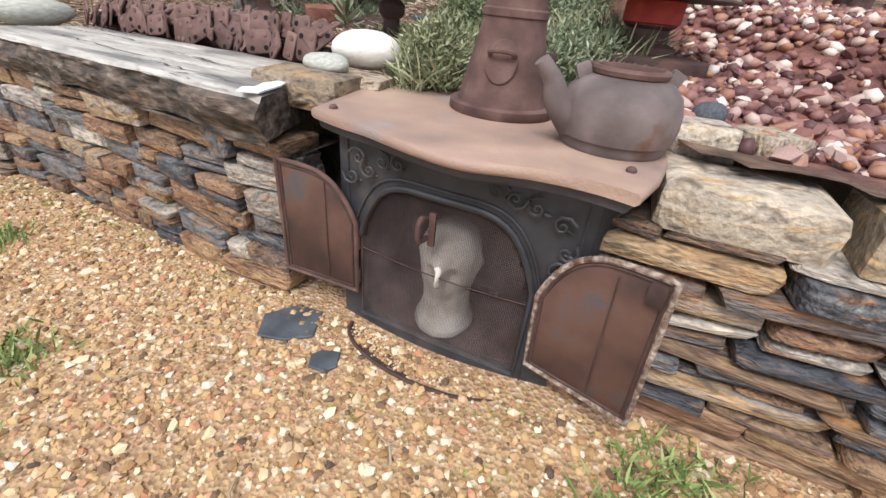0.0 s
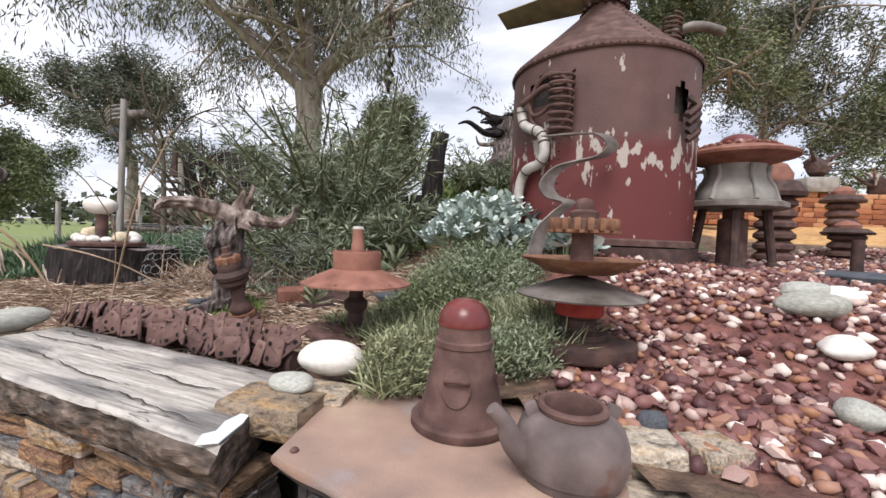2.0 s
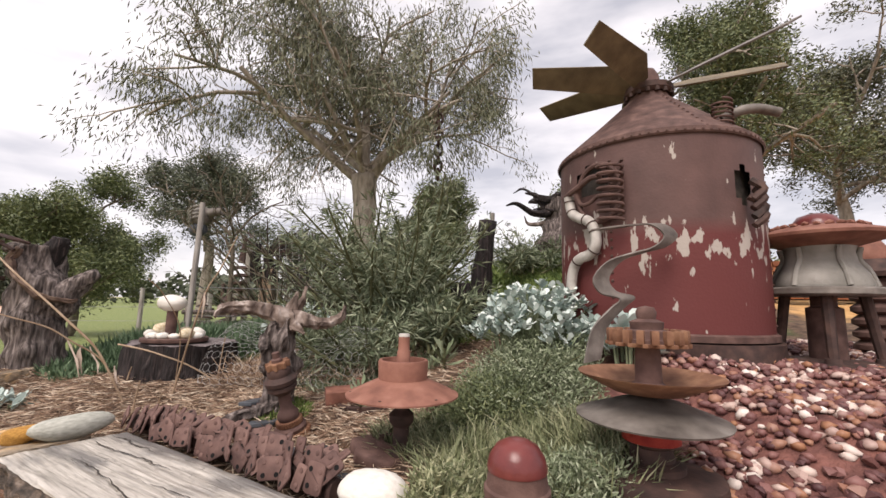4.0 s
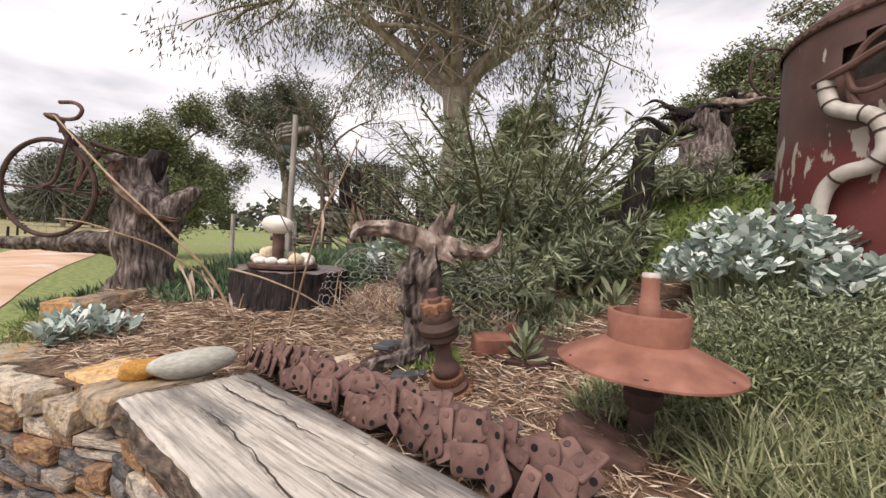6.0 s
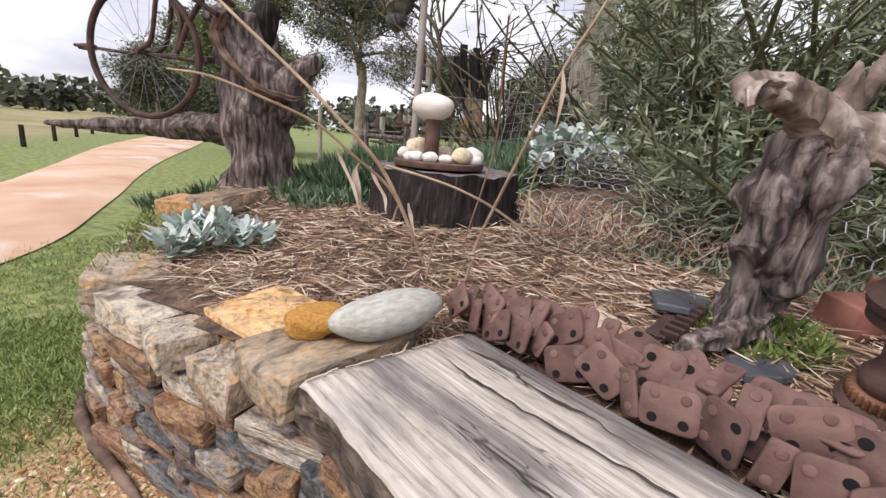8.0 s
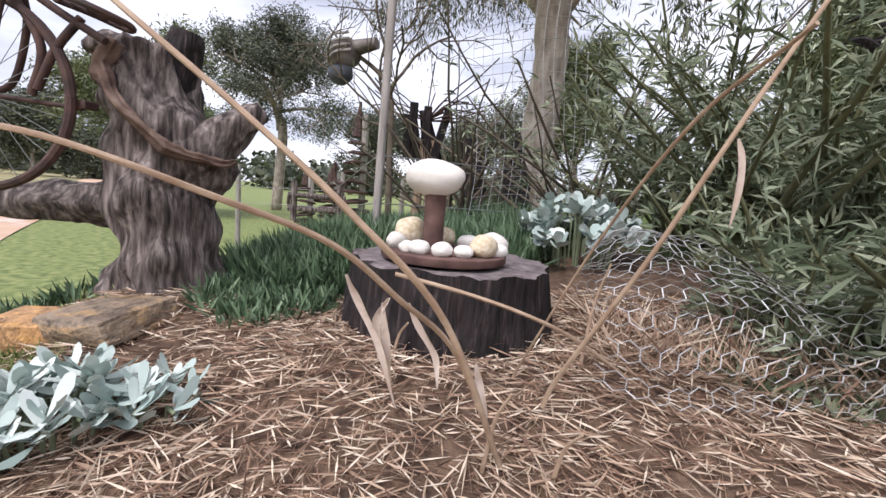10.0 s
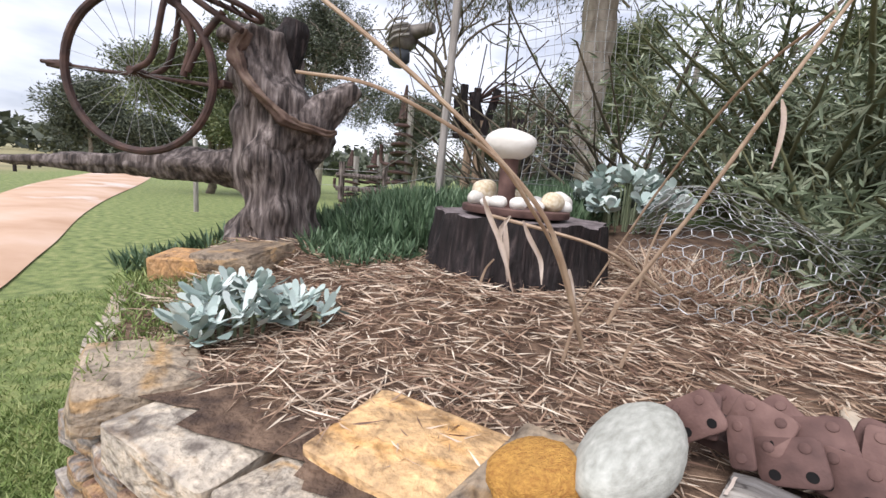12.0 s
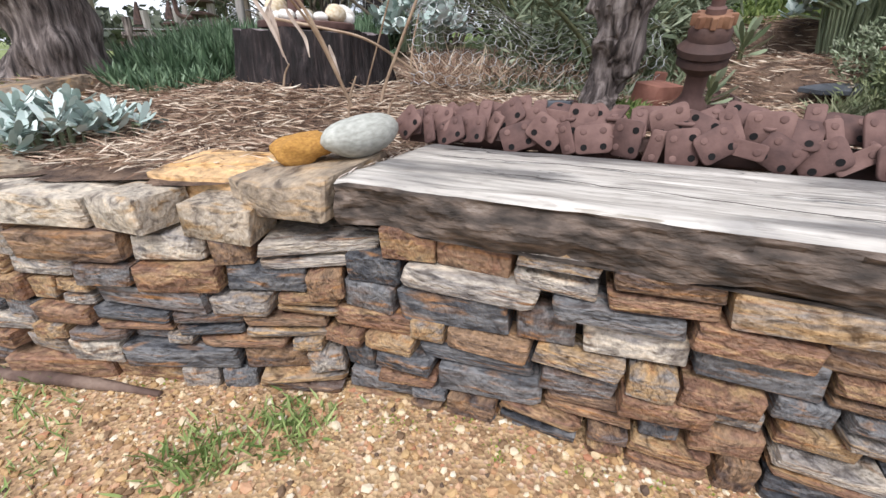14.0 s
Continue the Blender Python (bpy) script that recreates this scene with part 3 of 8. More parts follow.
def rough_block(seed, jag=0.05):
    """A split stone of unit size: flat faces with broken corners and chipped edges."""
    r = random.Random(seed)
    bm = bmesh.new()
    lean, skew = r.uniform(-0.025, 0.025), r.uniform(-0.07, 0.07)
    for sx in (-0.5, 0.5):
        for sy in (-0.5, 0.5):
            cut = r.uniform(0.02, 0.16) if r.random() < 0.45 else r.uniform(0.0, 0.05)
            for sz in (-0.5, 0.5):
                x, y, z = sx + lean * sz * 2, sy, sz + skew * sx * 2
                e = jag * 0.9
                dx, dz = -math.copysign(1, sx), -math.copysign(1, sz)
                bm.verts.new((x + dx * cut * 0.55, y + r.uniform(-e, e) * 0.4, z + r.uniform(-e, e) * 0.4 + dz * r.uniform(0, 0.03)))
                bm.verts.new((x + dx * r.uniform(0, 0.04), y - math.copysign(1, sy) * r.uniform(0.03, 0.12), z + dz * r.uniform(0.0, 0.12)))
                bm.verts.new((x + dx * r.uniform(0, 0.03), y - math.copysign(1, sy) * r.uniform(0.0, 0.04), z + dz * r.uniform(0.10, 0.30)))
    for k in range(5):
        bm.verts.new((r.uniform(-0.35, 0.35), -0.5 - r.uniform(0.0, 1.1) * jag, r.uniform(-0.4, 0.4)))
        bm.verts.new((r.uniform(-0.40, 0.40), r.uniform(-0.5, 0.3), 0.5 + r.uniform(-0.1, 0.7) * jag))
    got = bmesh.ops.convex_hull(bm, input=bm.verts[:])
    bmesh.ops.delete(bm, geom=list({g for g in got["geom_interior"] + got["geom_unused"] if isinstance(g, bmesh.types.BMVert)}), context="VERTS")
    bmesh.ops.dissolve_limit(bm, angle_limit=radians(4), verts=bm.verts[:], edges=bm.edges[:])
    bmesh.ops.bevel(bm, geom=[e for e in bm.edges if e.is_manifold and e.calc_face_angle(0) > radians(35)], offset=0.022, segments=1, affect="EDGES")
    bm.verts.index_update()
    geo = [tuple(v.co) for v in bm.verts], [tuple(v.index for v in f.verts) for f in bm.faces]
    bm.free()
    return geo


def pebble(seed, rough=0.18, sub=2):
    """A rounded stone of unit size."""
    r = random.Random(seed)
    bm = bmesh.new()
    bmesh.ops.create_icosphere(bm, subdivisions=sub, radius=0.5)
    off = Vector((r.uniform(0, 90), r.uniform(0, 90), r.uniform(0, 90)))
    for v in bm.verts:
        v.co *= 1 + rough * noise.noise(v.co * 2.2 + off) * 2
    bm.verts.index_update()
    geo = [tuple(v.co) for v in bm.verts], [tuple(v.index for v in f.verts) for f in bm.faces]
    bm.free()
    return geo


def scattered(name, kinds, places, sizes, turns, mat, parent=None, smooth=False):
    """Many small copies of a few shapes, joined into one mesh."""
    verts, faces, k = [], [], 0
    shapes = [(np.array(v), f) for v, f in kinds]
    for i, (p, s, e) in enumerate(zip(places, sizes, turns)):
        v, f = shapes[i % len(shapes)]
        r = np.array(Euler(e).to_matrix())
        verts.append((v * np.array(s)) @ r.T + np.array(p))
        faces += [tuple(a + k for a in q) for q in f]
        k += len(v)
    me = bpy.data.meshes.new(name)
    me.from_pydata(np.concatenate(verts).tolist(), [], faces)
    if smooth:
        me.polygons.foreach_set("use_smooth", [True] * len(me.polygons))
    me.materials.append(mat)
    ob = new(name, me)
    ob.parent = parent
    return ob


def leaf_mesh(name, base, way, length, width, mat, parent=None, fold=0.0, bend=0.0):
    """Leaves: base points, directions, lengths, widths; each a pointed blade of two quads, bent downwards."""
    base, way = np.asarray(base, float), np.asarray(way, float)
    n = len(base)
    way /= np.linalg.norm(way, axis=1)[:, None] + 1e-9
    length, width = np.broadcast_to(length, n)[:, None], np.broadcast_to(width, n)[:, None]
    side = np.cross(way, nrng.normal(size=(n, 3)))
    side /= np.linalg.norm(side, axis=1)[:, None] + 1e-9
    drop = np.array([0, 0, -1.0]) * bend * length
    mid = base + way * length * 0.5 + drop * 0.25
    tip = base + way * length + drop
    v = np.stack([base, mid - side * width / 2, tip, mid + side * width / 2], axis=1).reshape(-1, 3)
    me = bpy.data.meshes.new(name)
    f = np.arange(4 * n).reshape(-1, 4)
    me.from_pydata(v.tolist(), [], f.tolist())
    me.materials.append(mat)
    ob = new(name, me)
    ob.parent = parent
    return ob


# ---- the lie of the land ----
WALL = [(-4.6, 3.75), (-4.25, 3.25), (-3.75, 2.72), (-3.35, 2.32), (-3.1, 2.08), (-2.8, 1.98), (-2.4, 1.90), (-1.93, 1.845), (-1.5, 1.67), (-1.0, 1.44), (-0.62, 1.25), (-0.33, 1.13),
        (0.15, 1.0), (0.47, 0.83), (0.92, 0.67), (1.5, 0.42), (2.3, 0.0), (3.2, -0.6), (6, -2.5)]
BED = [(-4.6, 3.8, 0.12), (-4.2, 3.4, 0.40), (-3.6, 2.75, 0.60), (-3.0, 2.3, 0.58), (-2.4, 2.2, 0.60), (-1.9, 2.3, 0.60), (-1.0, 1.9, 0.60), (-0.4, 1.6, 0.63), (0.3, 1.6, 0.70), (0.79, 1.44, 0.75), (1.0, 1.1, 0.69),
       (1.3, 0.7, 0.66), (2.2, 0.3, 0.66), (3.5, 0, 0.7), (1.59, 2.02, 0.97), (0.87, 1.9, 0.82), (1.2, 2.6, 1.10), (1.6, 3.2, 1.15), (2.2, 2.8, 1.03), (3.2, 3.2, 1.08), (-2.2, 3.1, 0.76), (-2.5, 3.3, 0.76), (-3.4, 3.1, 0.78),
       (-3.9, 3.9, 0.62), (-5.0, 5.0, 0.10), (-7, 8, -0.15), (-0.9, 2.8, 0.75), (-0.5, 2.6, 0.73), (-0.2, 2.0, 0.71), (-0.85, 2.15, 0.69), (0.1, 2.9, 0.92), (0.6, 3.4, 1.15), (-2.8, 4.2, 0.85), (-1.5, 4.5, 0.95), (-1.9, 5.7, 1.0),
       (-3.3, 6, 0.8), (-5, 9, 0.75), (0.0, 4.5, 1.45), (1.0, 5.5, 1.95), (2.2, 6.5, 2.0), (-1.8, 7, 1.15), (-1, 9, 1.3), (4, 4.6, 1.24), (5.5, 5.5, 1.4), (6.7, 6.4, 1.56), (6, 3.4, 1.25), (6, 9, 1.7), (9, 6, 1.58), (12, 10, 1.7), (12, 2, 1.1), (3, 10, 1.5), (-4, 13, 0.7), (0, 15, 1.2), (-9, 14, 0.3)]
BEDA = np.array(BED)


def bed_z(x, y):
    d = (BEDA[:, 0] - x) ** 2 + (BEDA[:, 1] - y) ** 2
    w = 1 / (d + 0.05) ** 2
    return float((w * BEDA[:, 2]).sum() / w.sum()) + 0.018 * noise.noise((x * 2.3, y * 2.3, 1)) + 0.008 * noise.noise((x * 9, y * 9, 4))


def ground_z(x, y):
    z = 0.075 + 0.035 * max(-5.0, min(x, 1.5))
    z += 0.03 * max(-1.0, min(y - 0.6, 1.0)) if x > -3 else 0.0
    return z + 0.012 * noise.noise((x * 1.1, y * 1.1, 0)) * (1 if abs(x) < 12 and abs(y) < 12 else 0)


def wall_y(x):
    for (a, b), (c, d) in zip(WALL, WALL[1:]):
        if a <= x <= c:
            return b + (d - b) * (x - a) / (c - a)
    return 99.0 if x < WALL[0][0] else -9.0


def heights(name, xs, ys, z_of, mat, keep=None):
    verts = [(x, y, z_of(x, y)) for y in ys for x in xs]
    n = len(xs)
    faces = []
    for j in range(len(ys) - 1):
        for i in range(n - 1):
            if keep and not keep(0.5 * (xs[i] + xs[i + 1]), 0.5 * (ys[j] + ys[j + 1])):
                continue
            a = j * n + i
            faces.append((a, a + 1, a + 1 + n, a + n))
    return part(name, (verts, faces), mat, sharp=0)


def steps(a, b, fine, far):
    """Grid lines: fine between a and b, then ever wider out to far."""
    mid = list(np.arange(a, b, fine)) + [b]
    left, right, s = [], [], fine
    x, y = a, b
    while x > -far or y < far:
        s *= 1.35
        x, y = x - s, y + s
        left.append(x)
        right.append(y)
    return left[::-1] + mid + right


ground = heights("ground", steps(-6, 3, 0.15, 3000), steps(-3, 5, 0.15, 3000), lambda x, y: ground_z(x, y) if not (y > wall_y(x) + 0.35 and -4.3 < x) else ground_z(x, y) - 0.25, GROUND)
tagged(ground, "yellow gravel path giving way to short green grass and dry field", "ground", kind="structure")


def cover_material():
    """Mulch soil by the wall, turning to green cover on the mound and to orange gravel in the yard."""
    m = material("bed_soil_and_cover", [(0.3, (0.05, 0.03, 0.022)), (0.5, (0.12, 0.075, 0.05)), (0.75, (0.23, 0.15, 0.10))], scale=16, bump=0.9, bump_scale=60, bump_dist=0.02)
    n, l = m.node_tree.nodes, m.node_tree.links
    bsdf = n["Principled BSDF"]
    at = n.new("ShaderNodeTexCoord")
    old = bsdf.inputs["Base Color"].links[0].from_socket

    def blob(centre, size, colours, last):
        mp = n.new("ShaderNodeMapping")
        mp.inputs["Location"].default_value = (-centre[0] / size[0], -centre[1] / size[1], 0)
        mp.inputs["Scale"].default_value = (1 / size[0], 1 / size[1], 0)
        l.new(at.outputs["Object"], mp.inputs[0])
        ln = n.new("ShaderNodeVectorMath")
        ln.operation = "LENGTH"
        l.new(mp.outputs[0], ln.inputs[0])
        t = n.new("ShaderNodeTexNoise")
        t.inputs["Scale"].default_value = 3
        l.new(at.outputs["Object"], t.inputs["Vector"])
        ad = n.new("ShaderNodeMath")
        ad.operation = "MULTIPLY_ADD"
        ad.inputs[1].default_value = 0.4
        l.new(t.outputs["Fac"], ad.inputs[0])
        l.new(ln.outputs["Value"], ad.inputs[2])
        r = n.new("ShaderNodeMapRange")
        r.inputs[1].default_value, r.inputs[2].default_value = 1.25, 1.1
        l.new(ad.outputs[0], r.inputs[0])
        t2 = n.new("ShaderNodeTexNoise")
        t2.inputs["Scale"].default_value = 12
        l.new(at.outputs["Object"], t2.inputs["Vector"])
        cr = n.new("ShaderNodeValToRGB")
        cr.color_ramp.elements[0].position, cr.color_ramp.elements[1].position = 0.35, 0.65
        cr.color_ramp.elements[0].color, cr.color_ramp.elements[1].color = (*colours[0], 1), (*colours[1], 1)
        l.new(t2.outputs["Fac"], cr.inputs["Fac"])
        x = n.new("ShaderNodeMix")
        x.data_type = "RGBA"
        l.new(r.outputs[0], x.inputs[0])
        l.new(last, x.inputs[6])
        l.new(cr.outputs["Color"], x.inputs[7])
        return x.outputs[2]

    green = (0.05, 0.085, 0.02), (0.13, 0.18, 0.05)
    lawn = (0.12, 0.19, 0.04), (0.24, 0.31, 0.08)
    c = blob((1.0, 6.0), (2.6, 2.6), green, old)
    c = blob((-4.5, 11), (5.5, 6.0), lawn, c)
    c = blob((-5.3, 5.2), (2.0, 1.9), lawn, c)
    c = blob((-2.9, 4.7), (1.3, 1.3), green, c)
    c = blob((8.5, 6.0), (4.6, 4.0), ((0.50, 0.27, 0.10), (0.62, 0.38, 0.17)), c)
    c = blob((2.2, 1.8), (1.7, 1.3), ((0.10, 0.04, 0.035), (0.24, 0.10, 0.08)), c)
    l.new(c, bsdf.inputs["Base Color"])
    return m


BED_XS = list(np.arange(-6.5, 3.6, 0.06)) + list(np.arange(3.6, 16.1, 0.5))
BED_YS = list(np.arange(-3, 0, 0.3)) + list(np.arange(0, 5.0, 0.06)) + list(np.arange(5.0, 22, 0.4))
bed = heights("garden_bed", BED_XS, BED_YS, bed_z, cover_material(), keep=lambda x, y: y > wall_y(x) + 0.10 and not (abs(0.924 * (x - 0.146) - 0.383 * (y - 0.849) + 0.05) < 0.40 and 0.383 * (x - 0.146) + 0.924 * (y - 0.849) < 0.50))
tagged(bed, "raised garden bed of straw-covered brown soil rising to a green mound", "garden bed", kind="structure")

# the road runs off between the field and the garden
def road_mesh():
    left = [(-9.2, 2.0), (-9.8, 4.2), (-12, 6.1), (-19, 11.5), (-34, 25), (-70, 56)]
    right = [(-5.0, 0.5), (-5.75, 2.9), (-7.8, 4.85), (-12.5, 8.8), (-25, 20.5), (-62, 53)]
    a, b = curve_pts([(x, y, 0) for x, y in left], 8), curve_pts([(x, y, 0) for x, y in right], 8)
    verts, faces = [], []
    for p, q in zip(a, b):
        for k in range(7):
            s = p.lerp(q, k / 6)
            verts.append((s.x, s.y, -0.062 + 0.02 * (1 - (k / 3 - 1) ** 2) + (0.02 if 0 < k < 6 else -0.02)))
    for j in range(len(a) - 1):
        for k in range(6):
            i = j * 7 + k
            faces.append((i, i + 1, i + 8, i + 7))
    return verts, faces


road = part("road", road_mesh(), ROAD, sharp=0)
tagged(road, "pale orange dirt road with shallow puddled ruts", "road", kind="structure")


# ---- dry-stone retaining wall ----
BLOCKS = [rough_block(k, jag=0.07) for k in range(24)]
BLOCK_MESHES = [mesh_of("stone", g, STONE, smooth=True, sharp=20) for g in BLOCKS]
CAP_MESHES = [mesh_of("cap_stone", rough_block(40 + k, jag=0.09), CAPSTONE, smooth=True, sharp=20) for k in range(6)]


def wall_run(x0, x1):
    """Points along the wall's front between two x, with their lengths."""
    pts = [(x0, wall_y(x0))] + [p for p in WALL if x0 < p[0] < x1] + [(x1, wall_y(x1))]
    out, s = [], 0.0
    for a, b in zip(pts, pts[1:]):
        out.append((s, Vector(a), Vector(b)))
        s += (Vector(b) - Vector(a)).length
    return out, s


def along(run, s):
    for s0, a, b in reversed(run):
        if s >= s0:
            d = b - a
            t = (s - s0) / max(d.length, 1e-6)
            return a + d * t, math.atan2(d.y, d.x)
    return run[0][1], math.atan2(*(run[0][2] - run[0][1]).yx)


def build_wall(name, x0, x1, top_of, seed, label, long=1.0, rows=(0.040, 0.055, 0.065, 0.075, 0.085, 0.098)):
    r = random.Random(seed)
    run, total = wall_run(x0, x1)
    wall = thing(name, Matrix.Identity(4), label, "stone wall", kind="structure")
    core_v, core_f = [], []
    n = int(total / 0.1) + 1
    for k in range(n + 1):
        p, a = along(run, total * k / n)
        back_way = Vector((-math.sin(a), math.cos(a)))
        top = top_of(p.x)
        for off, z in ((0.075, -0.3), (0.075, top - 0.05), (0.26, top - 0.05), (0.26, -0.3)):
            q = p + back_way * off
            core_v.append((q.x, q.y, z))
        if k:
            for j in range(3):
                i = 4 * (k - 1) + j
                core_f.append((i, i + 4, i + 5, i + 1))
    part("wall_fill", (core_v, core_f), CORE, wall, "dark fill between the stones", smooth=False)
    # uneven courses that rise and fall along the wall
    edges = [0.0]
    while edges[-1] < 0.60:
        edges.append(edges[-1] + r.choice(rows))
    edges = [e / edges[-1] for e in edges]

    def level(j, s):
        p, _ = along(run, min(max(s, 0), total))
        low, top = ground_z(p.x, p.y - 0.05) - 0.05, top_of(p.x)
        wave = 0.016 * noise.noise((s * 1.5, j * 3.1, seed)) + 0.005 * noise.noise((s * 5.0, j * 2.3, seed + 4))
        return low + (top - low) * edges[j] + (wave if 0 < j < len(edges) - 1 else 0.0)

    for j in range(len(edges) - 1):
        u = -r.uniform(0, 0.12)
        while u < total - 0.02:
            w = long * r.choice((0.10, 0.13, 0.17, 0.20, 0.25, 0.31)) * r.uniform(0.85, 1.15)
            if total - u - w < 0.08:
                w = total - u
            mid = min(max(u + w / 2, 0), total)
            p, a = along(run, mid)
            z0, z1 = level(j, mid), level(j + 1, mid)
            rise = 0.6 * math.degrees(math.atan2(level(j, mid + 0.06) - level(j, mid - 0.06), 0.12))
            rise = max(-4.0, min(4.0, rise))
            out = r.uniform(-0.020, 0.022) + 0.016 * (z0 / 0.6)
            depth = 0.17
            q = p + Vector((-math.sin(a), math.cos(a))) * (depth / 2 + out - 0.02)
            h = z1 - z0
            layers = ((0.0, 0.42), (0.45, 0.55)) if h > 0.062 and r.random() < 0.30 else ((0.0, 1.0),)
            for f, g in layers:
                ob = new("stone", r.choice(BLOCK_MESHES))
                ob.parent = wall
                ob.matrix_basis = pose(q.x, q.y, z0 + h * (f + g / 2), r.uniform(-3, 5), -rise + r.uniform(-2.5, 2.5), math.degrees(a) + r.uniform(-6, 6)) @ Matrix.Diagonal((w - r.uniform(0.004, 0.016), depth, h * g - r.uniform(0.003, 0.011), 1))
            u += w
    return wall


build_wall("wall_left", -4.5, -0.33, lambda x: 0.50 if x < -1.93 and x > -3.2 else (0.565 if x >= -1.93 else max(0.12, 0.50 + (x + 3.2) * 0.28)), 3, "dry-stone retaining wall of brown, ochre and blue-grey slabs")
build_wall("wall_right", 0.44, 5.4, lambda x: 0.58, 8, "dry-stone retaining wall of long brown and rust-orange slabs", 1.6, (0.030, 0.042, 0.055, 0.068, 0.085))


def cap(x, y, z, w, d, h, rz, mesh, label, rx=0.0, ry=0.0):
    ob = new("cap_stone", mesh)
    ob.matrix_basis = pose(x, y, z + h / 2, rx, ry, rz) @ Matrix.Diagonal((w, d, h, 1))
    return tagged(ob, label, "stone", "loose capping stones on the wall")


OCHRE_MESH = mesh_of("cap_stone", rough_block(61, jag=0.10), OCHRE, sharp=20)
cap(-1.985, 2.06, 0.54, 0.28, 0.38, 0.105, -22, CAP_MESHES[0], "large flat grey-tan capping stone beside the timber slab", ry=-2)
cap(-2.24, 2.14, 0.525, 0.36, 0.26, 0.10, -14, OCHRE_MESH, "flat orange sandstone capping stone", rx=4)
cap(-2.19, 1.935, 0.49, 0.18, 0.14, 0.09, -10, CAP_MESHES[2], "small squared brown capping stone")
cap(-2.42, 1.97, 0.505, 0.17, 0.16, 0.09, -24, CAP_MESHES[3], "small grey-brown block of capping stone")
cap(-2.44, 2.13, 0.50, 0.15, 0.12, 0.07, -20, OCHRE_MESH, "small orange capping stone")
cap(-2.68, 2.09, 0.50, 0.34, 0.25, 0.085, -12, CAP_MESHES[4], "broad pale flat capping stone")
cap(-3.02, 2.21, 0.50, 0.34, 0.25, 0.10, -38, CAP_MESHES[5], "broad pale slab at the curve of the wall", rx=-4)
cap(-3.30, 2.43, 0.47, 0.34, 0.26, 0.09, -44, CAP_MESHES[1], "flat grey-brown capping stone")
cap(-3.55, 2.66, 0.44, 0.30, 0.26, 0.10, -44, CAP_MESHES[2], "flat tan capping stone near the grass")
cap(-3.85, 2.95, 0.40, 0.34, 0.3, 0.10, -46, CAP_MESHES[0], "worn capping stone in the grass")
cap(-3.56, 2.86, 0.58, 0.24, 0.20, 0.14, 20, OCHRE_MESH, "rough brown-orange boulder behind a silver plant", rx=6)
cap(-3.30, 2.90, 0.69, 0.36, 0.26, 0.085, -8, CAP_MESHES[3], "flat grey-tan rock leaning by the dead tree", rx=8, ry=-6)
cap(0.665, 0.86, 0.575, 0.30, 0.17, 0.10, -19, CAP_MESHES[1], "long thick tan capping stone beside the stove", rx=3)
cap(1.00, 0.75, 0.575, 0.32, 0.19, 0.105, -22, CAP_MESHES[4], "thick pale capping stone with grey lichen")
cap(1.40, 0.58, 0.575, 0.34, 0.22, 0.11, -26, CAP_MESHES[5], "thick tan capping stone")
cap(1.78, 0.40, 0.575, 0.36, 0.22, 0.11, -28, CAP_MESHES[0], "broad grey capping stone")
cap(2.15, 0.20, 0.575, 0.36, 0.22, 0.11, -28, CAP_MESHES[2], "broad brown capping stone")
cap(0.62, 1.07, 0.66, 0.20, 0.14, 0.075, -12, CAP_MESHES[3], "small grey stone behind the kettle")
cap(0.80, 1.05, 0.665, 0.13, 0.11, 0.065, 10, CAP_MESHES[5], "small pale stone edging the gravel")
cap(-0.31, 1.30, 0.63, 0.26, 0.16, 0.085, -16, CAP_MESHES[1], "flat brown stone at the end of the timber slab")
cap(-0.20, 1.40, 0.66, 0.20, 0.12, 0.045, -14, CAP_MESHES[2], "small flat brown stone behind the stove")


